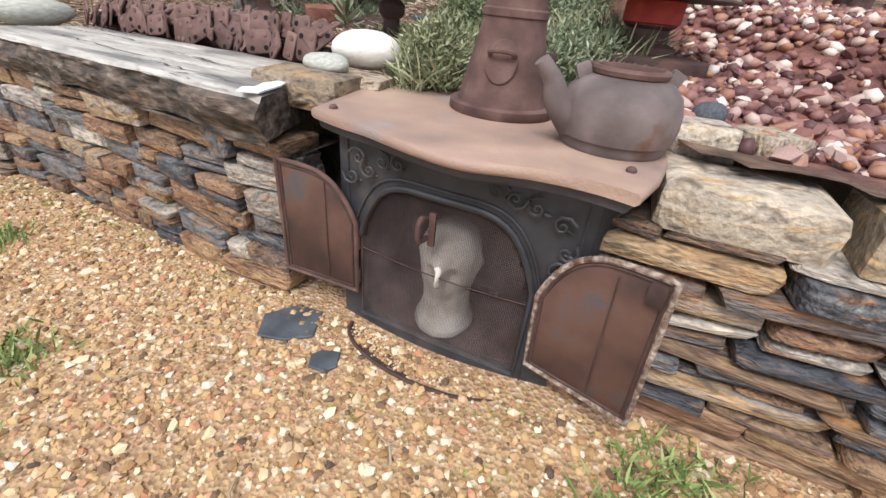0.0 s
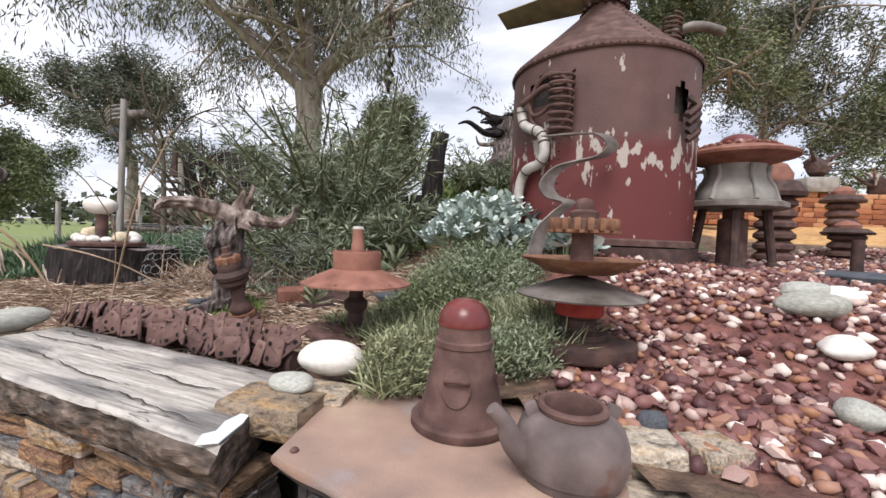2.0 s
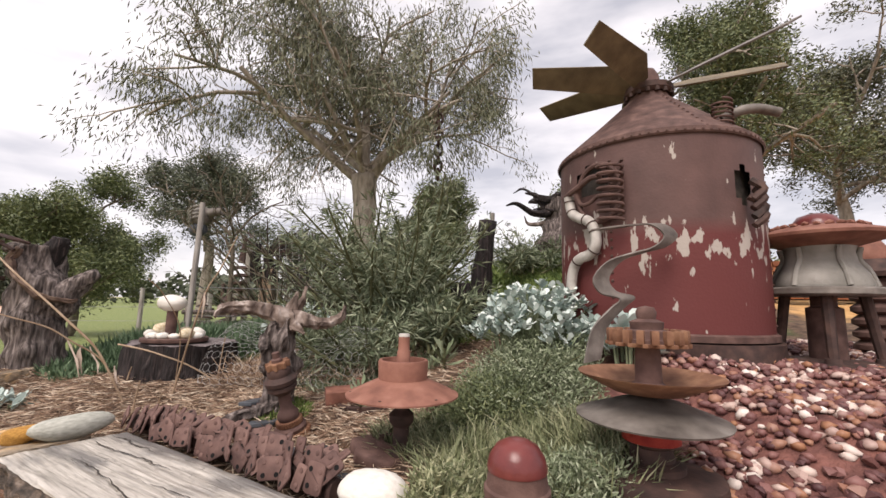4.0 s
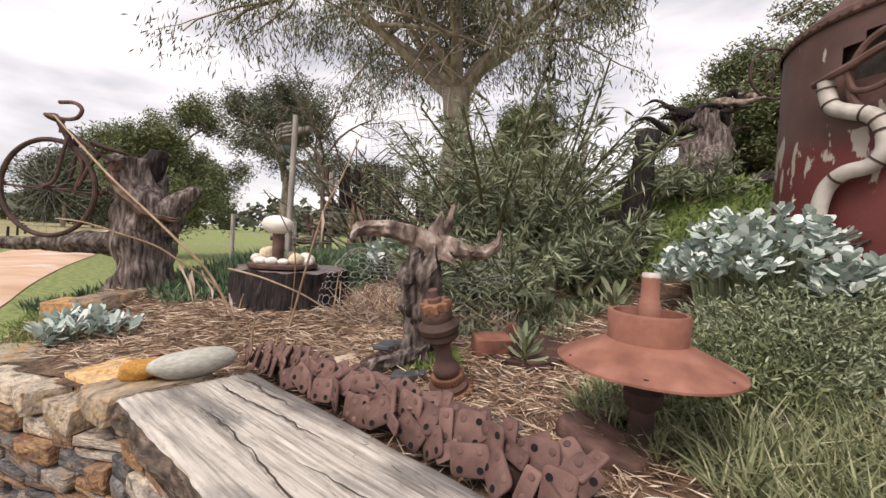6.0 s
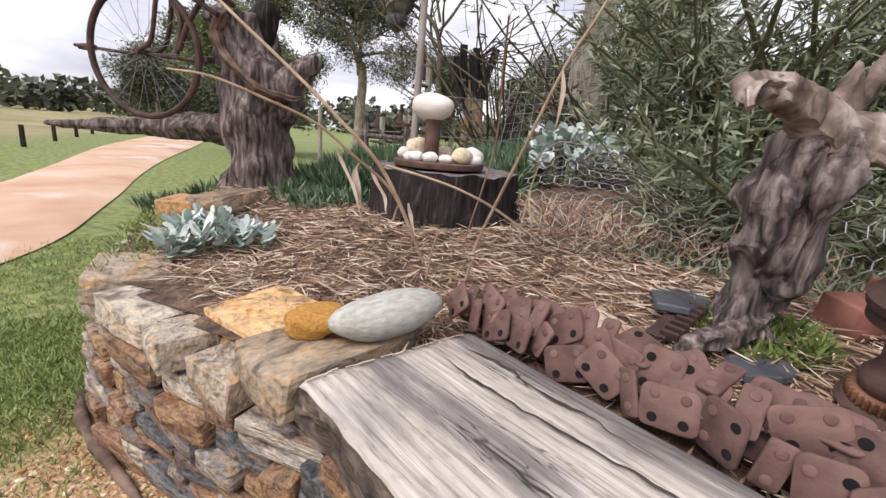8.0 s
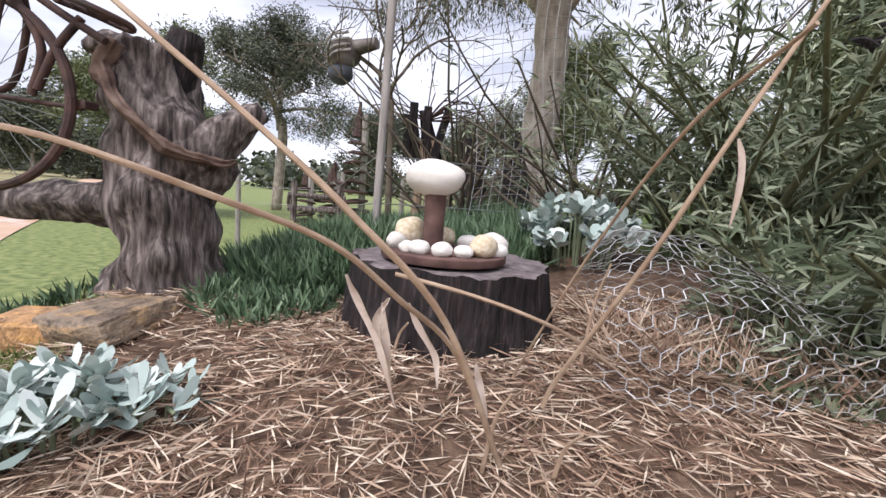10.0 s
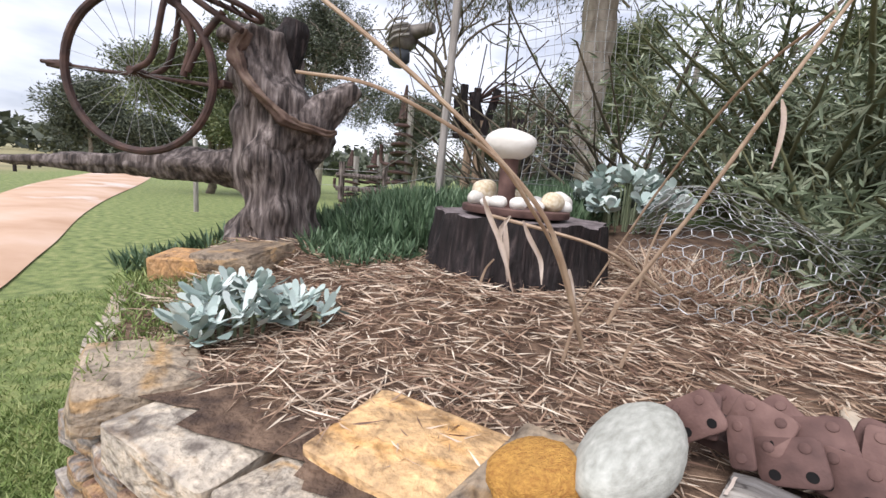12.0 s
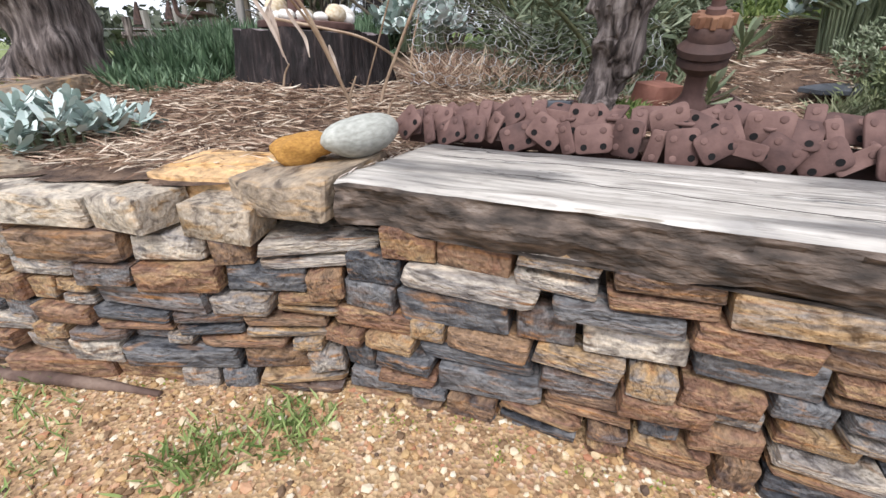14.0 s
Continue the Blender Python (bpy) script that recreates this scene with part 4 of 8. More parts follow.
# ---- weathered timber slab that caps the wall ----
def timber_slab():
    a, b, c, d = Vector((-1.905, 1.85, 0)), Vector((-0.345, 1.06, 0)), Vector((-0.33, 1.52, 0)), Vector((-1.67, 2.24, 0))
    nx, ny = 140, 84
    o = a
    rz = math.atan2(b.y - a.y, b.x - a.x)
    inv = pose(o.x, o.y, 0, 0, 0, math.degrees(rz)).inverted()
    cracks = [(0.34, 0.18, 0.80), (0.70, 0.03, 0.50), (0.86, 0.02, 0.34), (0.52, 0.46, 0.98), (0.20, 0.60, 0.95)]
    def cline(u, cv):
        return cv + 0.13 * noise.noise((u * 3.1, cv * 7, 9)) + 0.045 * noise.noise((u * 13, cv * 7, 3)) + 0.014 * noise.noise((u * 47, cv * 7, 3)) + 0.05 * (u - 0.5)
    def top(u, v):
        p = a.lerp(b, u).lerp(d.lerp(c, u), v)
        z = 0.662 + 0.03 * u
        z += 0.006 * noise.noise((u * 3, v * 9, 2)) + 0.0035 * noise.noise((u * 9, v * 40, 5))
        for cv, u0, u1 in cracks:
            line = cline(u, cv)
            if u0 < u < u1:
                depth = 0.034 * min(1, (u - u0) * 8, (u1 - u) * 8)
                z -= 0.3 * depth * max(0, 1 - abs(v - line) / 0.018)
        edge = min(v, 1.3)
        z -= 0.012 * max(0, 1 - edge / 0.05) ** 2 + 0.008 * max(0, 1 - min(u, 1 - u) / 0.02)
        p = p + Vector((0, 0, z))
        if v < 0.001:
            p += Vector((-0.45, -0.89, 0)) * (0.012 * noise.noise((u * 7, 1, 1)) + 0.006 * noise.noise((u * 30, 1, 1)))
        return inv @ p
    vs = [k / ny for k in range(ny + 1)]
    verts = [tuple(top(i / nx, v)) for v in vs for i in range(nx + 1)]
    n = nx + 1
    faces = [(j * n + i, j * n + i + 1, j * n + i + 1 + n, j * n + i + n) for j in range(ny) for i in range(nx)]
    # sides: three rows down the front and ends, uneven
    ringi = [i for i in range(n)] + [j * n + nx for j in range(1, ny + 1)] + [ny * n + i for i in range(nx - 1, -1, -1)] + [j * n for j in range(ny - 1, 0, -1)]
    prev = ringi
    for drop in (0.008, 0.020, 0.034, 0.050, 0.066, 0.084, 0.105):
        row = []
        for i in ringi:
            x, y, z = verts[i]
            q = Vector((x, y, z - drop))
            if i < n:
                f = drop / 0.105
                q.y += 0.028 * noise.noise((x * 3.5, drop * 18, 4)) + 0.014 * noise.noise((x * 13, drop * 60, 8)) + 0.006 * noise.noise((x * 45, drop * 130, 2)) - 0.010 * math.sin(f * 3.0) + 0.022 * max(0, f - 0.6)
                q.z += 0.020 * noise.noise((x * 4, 7, 1)) * f
            else:
                q += Vector((0.010 * noise.noise((x * 9, y * 14, drop * 40)), 0, 0))
            row.append(len(verts))
            verts.append(tuple(q))
        for k in range(len(ringi)):
            k2 = (k + 1) % len(ringi)
            faces.append((prev[k2], prev[k], row[k], row[k2]))
        prev = row
    faces.append(tuple(prev))
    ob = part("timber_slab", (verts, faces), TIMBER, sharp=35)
    ob.data.materials.append(CORE)
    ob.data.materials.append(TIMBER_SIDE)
    # front and ends take the darker edge colour, shade included
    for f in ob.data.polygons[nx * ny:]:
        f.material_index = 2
    for cv, u0, u1 in cracks:
        cv_verts, cv_faces = [], []
        steps = 90
        for k in range(steps + 1):
            s = k / steps
            u = u0 + (u1 - u0) * s
            w = 0.0085 * min(1, 6 * s, 3 * (1 - s)) * (0.75 + 0.9 * noise.noise((u * 14, cv * 5, 1)))
            w = max(w, 0.0006)
            mid = cline(u, cv)
            z = max(top(u, mid - 0.02).z, top(u, mid + 0.02).z) + 0.001
            for side in (-1, 1):
                q = top(u, mid + side * w)
                cv_verts.append((q.x, q.y, z))
            if k:
                cv_faces.append((2 * k - 2, 2 * k, 2 * k + 1, 2 * k - 1))
        part("crack", (cv_verts, cv_faces), CORE, ob, "dark open crack in the grain")
    pv, pf = [], []
    for k in range(31):
        for u in (0.003, 0.0065):
            q = top(u + 0.002 * noise.noise((k * 0.9, 3, 1)), 0.02 + 0.96 * k / 30)
            pv.append((q.x, q.y, q.z + 0.006))
        if k and k % 6:
            pf.append((2 * k - 2, 2 * k - 1, 2 * k + 1, 2 * k))
    part("paint_line", (pv, pf), HUSK, ob, "thin broken line of white paint")
    ob.matrix_basis = pose(o.x, o.y, 0, 0, 0, math.degrees(rz))
    return tagged(ob, "thick silver-grey weathered timber slab with long open cracks", "timber slab")


timber_slab()
flake = part("paint_flake", slab_of([(0.004, -0.015), (0.05, 0.0), (0.058, 0.10), (0.050, 0.16), (0.056, 0.24), (0.048, 0.33), (0.052, 0.42), (0.040, 0.43), (0.036, 0.30), (0.024, 0.22), (0.030, 0.15), (0.012, 0.10), (0.016, 0.05), (-0.006, 0.03)], 0, 0.004, 0.0008), material("pale_blue_white_paint", [(0.3, (0.55, 0.62, 0.68)), (0.7, (0.78, 0.82, 0.85))], scale=30, rough=0.6), smooth=False)
flake.matrix_basis = pose(-0.398, 1.075, 0.694, 0, 2, -2)
tagged(flake, "curled flake of pale blue-white paint on the slab's end", "paint flake")
edging = part("timber_edging", tube(curve_pts([(-3.35, 2.14, -0.035), (-3.05, 2.00, 0.005), (-2.75, 1.92, 0.025), (-2.45, 1.85, 0.02)], 6), spread([0.018, 0.022, 0.019, 0.010], 6), 8, rough=0.5), PEEL, sharp=0)
tagged(edging, "half-buried brown timber edging at the foot of the wall", "timber")


# ---- the old stove built into the wall ----
def arch_outline(x0, x1, z0, z1, rise, n=14, left=True, right=True):
    """A panel outline in x and z with an arched top."""
    pts = [(x0, z0), (x1, z0)]
    w = x1 - x0
    for k in range(n + 1):
        t = k / n
        x = x1 - w * t
        c = (2 * t - 1)
        if left and right:
            z = z1 - rise * abs(c) ** 4.6
        elif right:
            z = z1 - rise * max(0.0, 1 - t * 1.0) ** 4.5
        else:
            z = z1 - rise * max(0.0, t) ** 4.5
        pts.append((x, z))
    return pts


def upright(geo, y=0.0):
    """Turns a plate drawn in x, y so that it stands in x, z."""
    return [(a, y - c, b) for a, b, c in geo[0]], geo[1]


def rim(outline, r, y=0.0, seg=8):
    pts = [(x, y, z) for x, z in outline]
    return tube(pts + pts[:2], r, seg, caps=False)


def stove():
    S = pose(0.146, 0.849, 0.10, 0, 0, -22.5)
    st = thing("wood_stove", S, "rusted cast-iron wood stove with open arched doors, set in the wall", "stove")
    # body: a three-sided front with slanting ends and an arched mouth
    H = 0.555
    mouth = arch_outline(-0.308, 0.157, 0.012, 0.442, 0.17, n=22)
    outer = [(-0.372, -0.03), (0.250, -0.03), (0.250, H), (-0.372, H)]
    def front_y(x):
        return 0.086 - 0.030 * math.cos((x + 0.06) / 0.31 * math.pi / 2)
    verts, faces = [], []
    n = 72
    c = Vector((-0.07, 0.24))
    inner, out = [], []
    for k in range(n):
        a = 2 * math.pi * k / n
        d = Vector((math.cos(a), math.sin(a)))
        def cast(poly):
            best = 9.0
            for p, q in zip(poly, poly[1:] + poly[:1]):
                p, q = Vector(p) - c, Vector(q) - c
                e = q - p
                den = d.x * e.y - d.y * e.x
                if abs(den) > 1e-9:
                    t = (p.x * e.y - p.y * e.x) / den
                    u = (p.x * d.y - p.y * d.x) / den
                    if t > 0 and -1e-6 <= u <= 1 + 1e-6:
                        best = min(best, t)
            return c + d * best
        inner.append(cast(mouth))
        out.append(cast(outer))
    for ring, off in ((out, 0.0), (inner, 0.0), (inner, 0.03)):
        for p in ring:
            verts.append((p.x, front_y(p.x) + off, p.y))
    for k in range(n):
        k2 = (k + 1) % n
        faces += [(k, k2, n + k2, n + k), (n + k, n + k2, 2 * n + k2, 2 * n + k)]
    part("front_plate", (verts, faces), STOVE_IRON, st, "black cast front plate", sharp=30)
    for o in ([(-0.372, 0.088), (-0.435, 0.22), (-0.435, 0.53), (-0.42, 0.53), (-0.42, 0.225), (-0.357, 0.098)], [(0.250, 0.085), (0.315, 0.19), (0.325, 0.53), (0.31, 0.53), (0.30, 0.195), (0.235, 0.095)]):
        part("side_panel", slab_of(o, -0.03, H, 0.002), STOVE_IRON, st, smooth=False)
    for g in (box(0.58, 0.012, H - 0.03, 0.002, (-0.06, 0.40, 0.01)), box(0.58, 0.30, 0.02, 0.002, (-0.06, 0.25, -0.01)),
              box(0.012, 0.30, H - 0.03, 0.002, (-0.345, 0.25, 0.01)), box(0.012, 0.30, H - 0.03, 0.002, (0.225, 0.25, 0.01))):
        part("firebox_plate", g, RUST_DARK, st, "sooty brown firebox plate", smooth=False)
    # mouldings and scrolls
    part("arch_moulding", joined(*[tube([(x, front_y(x) - 0.002, z) for x, z in [(-0.05 + (q + 0.05) * k, 0.22 + (w - 0.22) * k) for q, w in mouth]], 0.008 if k == 1.0 else 0.004, 8, caps=False) for k in (1.0, 1.09)]), STOVE_IRON, st, "raised arch round the mouth")
    def scroll(x, z, s, turn):
        pts = [(x + s * (0.035 * math.exp(-0.16 * t)) * math.cos(t * 0.8 + turn), front_y(x) - 0.004, z + (0.035 * math.exp(-0.16 * t)) * math.sin(t * 0.8 + turn)) for t in range(13)]
        return tube(pts, spread([0.005, 0.0025], 12), 6)
    for sx, x0, spots in ((-1, -0.30, ((0.0, 0.485, 1, 0.3), (0.032, 0.462, -1, 2.2), (0.07, 0.492, 1, 1.4), (-0.022, 0.435, -1, 3.0), (0.115, 0.497, -1, 0.9))),
                          (1, 0.185, ((0.0, 0.452, 1, 0.3), (0.02, 0.395, -1, 2.2), (-0.055, 0.478, 1, 1.4), (-0.10, 0.490, -1, 3.0), (0.012, 0.345, 1, 0.9), (-0.14, 0.497, 1, 0.4)))):
        g = joined(*[moved(scroll(0, 0, sx * k, tn), Matrix.Translation((x0 + dx, front_y(x0 + dx) - front_y(0), z)) @ Matrix.Scale(0.8, 4)) for dx, z, k, tn in spots])
        g = joined(g, *[moved(pebble(k + 3, 0.2, 1), Matrix.Translation((x0 + dx * 0.9 + 0.012, front_y(x0 + dx) - 0.002, z - 0.014)) @ Matrix.Diagonal((0.022, 0.008, 0.011, 1))) for k, (dx, z, _, _) in enumerate(spots)])
        part("cast_scroll", g, STOVE_IRON, st, "raised cast scrollwork")
        f = [(x0 - 0.045, 0.28), (x0 - 0.045, 0.522), (x0 + 0.30, 0.522)] if sx < 0 else [(x0 - 0.36, 0.527), (x0 + 0.043, 0.522), (x0 + 0.043, 0.24)]
        part("panel_bead", tube([(x, front_y(x) - 0.002, z) for a, b in zip(f, f[1:]) for x, z in [(a[0] + (b[0] - a[0]) * k / 8, a[1] + (b[1] - a[1]) * k / 8) for k in range(9)]], 0.0035, 6), STOVE_IRON, st)
    # top plate with a bowed front
    edge = [(-0.425, 0.055), (-0.34, 0.028), (-0.26, 0.014), (-0.18, -0.012), (-0.10, -0.038), (-0.035, -0.050), (0.02, -0.046), (0.07, -0.026), (0.125, -0.006), (0.19, 0.003), (0.25, 0.0), (0.298, -0.012),
            (0.325, 0.10), (0.352, 0.34), (0.35, 0.58), (-0.49, 0.58), (-0.475, 0.30)]
    e2 = [(p.x, p.y) for p in curve_pts([(x, y, 0) for x, y in edge[:12]], 3)] + edge[12:]
    part("top_plate", slab_of(e2, H, H + 0.022, 0.006), STOVE_TOP, st, "bow-fronted top dusted with orange rust", sharp=50)
    e3 = [(-0.06 + (x + 0.06) * 0.965, 0.25 + (y - 0.25) * 0.94) for x, y in e2]
    part("cornice", slab_of(e3, H - 0.022, H, 0.006), STOVE_IRON, st, sharp=50)
    for x, y in ((-0.455, 0.46), (0.272, 0.10), (-0.385, 0.085), (0.325, 0.42)):
        part("bolt", moved(lathe([(0.010, 0), (0.010, 0.005), (0.006, 0.009), (0, 0.010)], 10), Matrix.Translation((x, y, H + 0.022))), RUST, st)
    # hearth lip
    lip = [(-0.32, 0.06)] + [(-0.07 + 0.25 * math.cos(a), 0.045 - 0.108 * math.sin(a)) for a in np.linspace(math.pi, 0, 15)] + [(0.18, 0.06), (0.18, 0.12), (-0.32, 0.12)]
    part("hearth_lip", joined(slab_of(lip, -0.035, -0.016, 0.004), tube([(x, y, -0.012) for x, y in lip[1:16]], 0.006, 6)), RUST_DARK, st, "curved iron lip strewn with gravel", sharp=50)
    # spark screen: woven wire in a rim
    x0, x1, lo, hi = -0.305, 0.154, 0.012, 0.438
    screen = arch_outline(x0, x1, lo, hi, 0.168, n=22)
    g = []
    def top_at(x):
        t = (x1 - x) / (x1 - x0)
        return hi - 0.168 * abs(2 * t - 1) ** 4.6
    for k in range(1, 110):
        x = x0 + (x1 - x0) * k / 110
        g.append(tube([(x, front_y(x) + 0.004, lo), (x, front_y(x) + 0.004, top_at(x))], 0.00048, 3, caps=False))
    for k in range(1, 98):
        z = lo + (hi - lo) * k / 98
        xs = [x for x in np.linspace(x0, x1, 25) if top_at(x) >= z]
        if len(xs) > 1:
            g.append(tube([(x, front_y(x) + 0.004, z) for x in xs], 0.00048, 3, caps=False))
    sc = part("spark_screen", joined(*g), KETTLE, st, "fine brown wire mesh screen", smooth=False)
    tagged(sc, kind="stuff")
    pts = [(x, front_y(x) + 0.003, z) for x, z in screen]
    part("screen_rim", joined(tube(pts + pts[:2], 0.005, 6, caps=False), tube([(x, front_y(x) + 0.0, 0.235) for x in np.linspace(-0.30, 0.15, 12)], 0.0016, 5)), RUST_DARK, sc)
    part("latch_handle", joined(tube(curve_pts([(-0.108, 0.058, 0.385), (-0.112, 0.030, 0.392), (-0.114, 0.022, 0.365), (-0.112, 0.028, 0.338), (-0.108, 0.058, 0.335)], 5), 0.007, 8), box(0.016, 0.008, 0.085, 0.002, (-0.094, 0.055, 0.318))), RUST, sc, "small bent iron handle")

    # open doors
    def door(x0, x1, z0, z1, left, m, label):
        o = arch_outline(x0, x1, z0, z1, 0.125 if left else 0.15, n=24, left=not left, right=left)
        d = part("door", upright(slab_of(o, -0.006, 0.006, 0.002)), DOOR_PANEL, st, label, m=m, sharp=50)
        part("door_rim", rim(o, 0.0065, -0.006), ROPE if not left else RUST, d)
        inner = [(0.5 * (x0 + x1) + (x - 0.5 * (x0 + x1)) * 0.90, 0.5 * (z0 + z1) + (z - 0.5 * (z0 + z1)) * 0.93) for x, z in o]
        part("door_bead", rim(inner, 0.0035, -0.006), RUST_DARK, d)
        part("seam", tube([(x0 + (x1 - x0) * 0.62, -0.008, z0 + 0.02), (x0 + (x1 - x0) * 0.62, -0.008, z1 - 0.03)], 0.0018, 5), RUST_DARK, d)
        hx = x1 if left else x0
        for z in (z0 + 0.05, z1 - 0.18):
            part("hinge", moved(lathe([(0, -0.02), (0.008, -0.02), (0.008, 0.02), (0, 0.02)], 10), Matrix.Translation((hx, 0.0, z))), RUST_DARK, d)
        return d
    door(-0.238, 0, 0.0, 0.335, True, pose(-0.312, 0.068, 0.095, 0, 0, 3), "open left door, brown with rust")
    rd = door(0, 0.250, 0.0, 0.355, False, pose(0.182, 0.072, 0.07, 0, -3, -17), "open right door edged with flaking pale rope seal")
    part("bracket", moved(box(0.03, 0.012, 0.045, 0.003), Matrix.Translation((0.225, -0.014, 0.30))), RUST_DARK, rd)
    return S


STOVE = stove()


def plaster_head():
    prof = [(0, 0), (0.078, 0.0), (0.086, 0.012), (0.080, 0.03), (0.070, 0.05), (0.066, 0.075), (0.066, 0.095), (0.066, 0.115), (0.072, 0.135), (0.077, 0.155), (0.079, 0.175), (0.080, 0.195), (0.080, 0.215), (0.077, 0.235), (0.066, 0.258), (0.048, 0.273), (0.025, 0.281), (0, 0.283)]
    v, f = lathe(prof, 44)
    out = []
    for x, y, z in v:
        q = Vector((x * 0.86, y, z))
        front = max(0.0, -y / 0.08)
        if 0.1 < z < 0.28:
            nose = math.exp(-((x / 0.012) ** 2)) * math.exp(-(((z - 0.185) / 0.03) ** 2))
            brow = math.exp(-(((z - 0.215) / 0.012) ** 2)) * 0.4
            eyes = -math.exp(-(((abs(x) - 0.026) / 0.012) ** 2)) * math.exp(-(((z - 0.198) / 0.010) ** 2)) * 0.5
            chin = math.exp(-(((z - 0.13) / 0.014) ** 2)) * math.exp(-((x / 0.02) ** 2)) * 0.5
            mouth = -math.exp(-(((z - 0.152) / 0.005) ** 2)) * math.exp(-((x / 0.022) ** 2)) * 0.3
            q.y -= front * 0.042 * (nose + brow + eyes + chin + mouth)
            q.x += math.copysign(0.012, x) * math.exp(-((y / 0.014) ** 2)) * math.exp(-(((z - 0.19) / 0.025) ** 2)) if abs(x) > 0.05 else 0
        q += Vector((noise.noise(q * 30), noise.noise(q * 30 + Vector((5, 5, 5))), 0)) * 0.003
        out.append(tuple(q))
    ob = part("plaster_head", (out, f), PLASTER, sharp=0)
    ob.matrix_basis = STOVE @ pose(-0.088, 0.175, 0.012, 0, 0, 8) @ Matrix.Scale(1.14, 4)
    tagged(ob, "weathered grey-white plaster head standing in the stove", "bust")


plaster_head()


def flue():
    m = STOVE @ pose(-0.080, 0.395, 0.577, 0, 0, 8)
    t = thing("flue_collar", m, "tapered brown iron flue with a bolted damper plate, on the stove", "flue")
    part("base_ring", lathe([(0, 0), (0.135, 0), (0.138, 0.004), (0.138, 0.022), (0.132, 0.026), (0.118, 0.026), (0, 0.026)], 40), RUST, t)
    part("cone", lathe([(0.118, 0.026), (0.112, 0.05), (0.098, 0.11), (0.084, 0.17), (0.076, 0.215), (0.080, 0.218), (0.080, 0.232), (0.074, 0.236), (0.071, 0.262), (0.070, 0.274)], 40), RUST, t, "purple-brown tapered body")
    part("dome", lathe([(0.072, 0.272), (0.073, 0.28), (0.066, 0.305), (0.050, 0.328), (0.028, 0.340), (0, 0.344)], 36), MAROON, t, "glossy maroon dome with chipped paint")
    oval = [(0.038 * math.cos(a), 0.050 * math.sin(a)) for a in np.linspace(0, 2 * math.pi, 25)[:-1]]
    plate = upright(slab_of(oval, -0.004, 0.004, 0.002))
    tilt = Matrix.Translation((0, -0.094, 0.125)) @ pose(0, 0, 0, -14, 0, 0)
    d = part("damper_plate", moved(plate, tilt), RUST, t, "oval cover plate")
    part("handle", moved(tube(curve_pts([(-0.03, 0, 0.012), (-0.026, -0.018, 0.018), (0, -0.022, 0.02), (0.026, -0.018, 0.018), (0.03, 0, 0.012)], 4), 0.006, 8), tilt), RUST, d)
    part("wing_nut", moved(lathe([(0, -0.012), (0.012, -0.012), (0.014, 0), (0.012, 0.012), (0, 0.012)], 10), Matrix.Translation((0.105, -0.03, 0.14))), RUST_DARK, t)


flue()


def kettle():
    m = STOVE @ pose(0.215, 0.255, 0.577, 0, 0, 20) @ Matrix.Scale(0.98, 4)
    t = thing("kettle", m, "large lidless cast-iron kettle, grey and rust-stained, standing on the stove", "kettle")
    part("body", lathe([(0, 0), (0.106, 0), (0.110, 0.006), (0.111, 0.020), (0.119, 0.026), (0.124, 0.055), (0.122, 0.085), (0.112, 0.115), (0.092, 0.135), (0.070, 0.145), (0.070, 0.150)], 44), KETTLE, t, "round sooty body")
    part("rim", lathe([(0.070, 0.143), (0.076, 0.146), (0.078, 0.154), (0.074, 0.160), (0.064, 0.160), (0.060, 0.150), (0.062, 0.10), (0, 0.09)], 40), RUST, t, "open rusty mouth")
    part("spout", tube(curve_pts([(-0.095, -0.02, 0.045), (-0.135, -0.03, 0.085), (-0.155, -0.035, 0.125), (-0.185, -0.04, 0.16)], 5), spread([0.036, 0.028, 0.020, 0.0155], 5), 14), KETTLE, t)
    ring = [(0.080 * math.cos(a) + 0.010 * math.cos(a) * math.cos(a * 22), 0.080 * math.sin(a) + 0.010 * math.sin(a) * math.cos(a * 22), 0.150 + 0.010 * math.sin(a * 22)) for a in np.linspace(0.15, math.pi - 0.15, 180)]
    part("coil_spring", tube(ring, 0.0022, 5), RUST, t, "thin rusty spring round the mouth")
    for sx in (-1, 1):
        part("handle_lug", moved(box(0.028, 0.014, 0.03, 0.003), pose(sx * 0.085, 0.0, 0.132, 0, sx * 25, 0)), KETTLE, t)


kettle()


def loose_stone(x, y, z, size, rz, mat, label, seed, name="river_stone", group="", rough=0.10, category="stone", rx=0.0, ry=0.0):
    ob = new(name, mesh_of(name, pebble(seed, rough, 3), mat, sharp=0))
    ob.matrix_basis = pose(x, y, z + size[2] * 0.46, rx, ry, rz) @ Matrix.Diagonal((*size, 1))
    return tagged(ob, label, category, group)


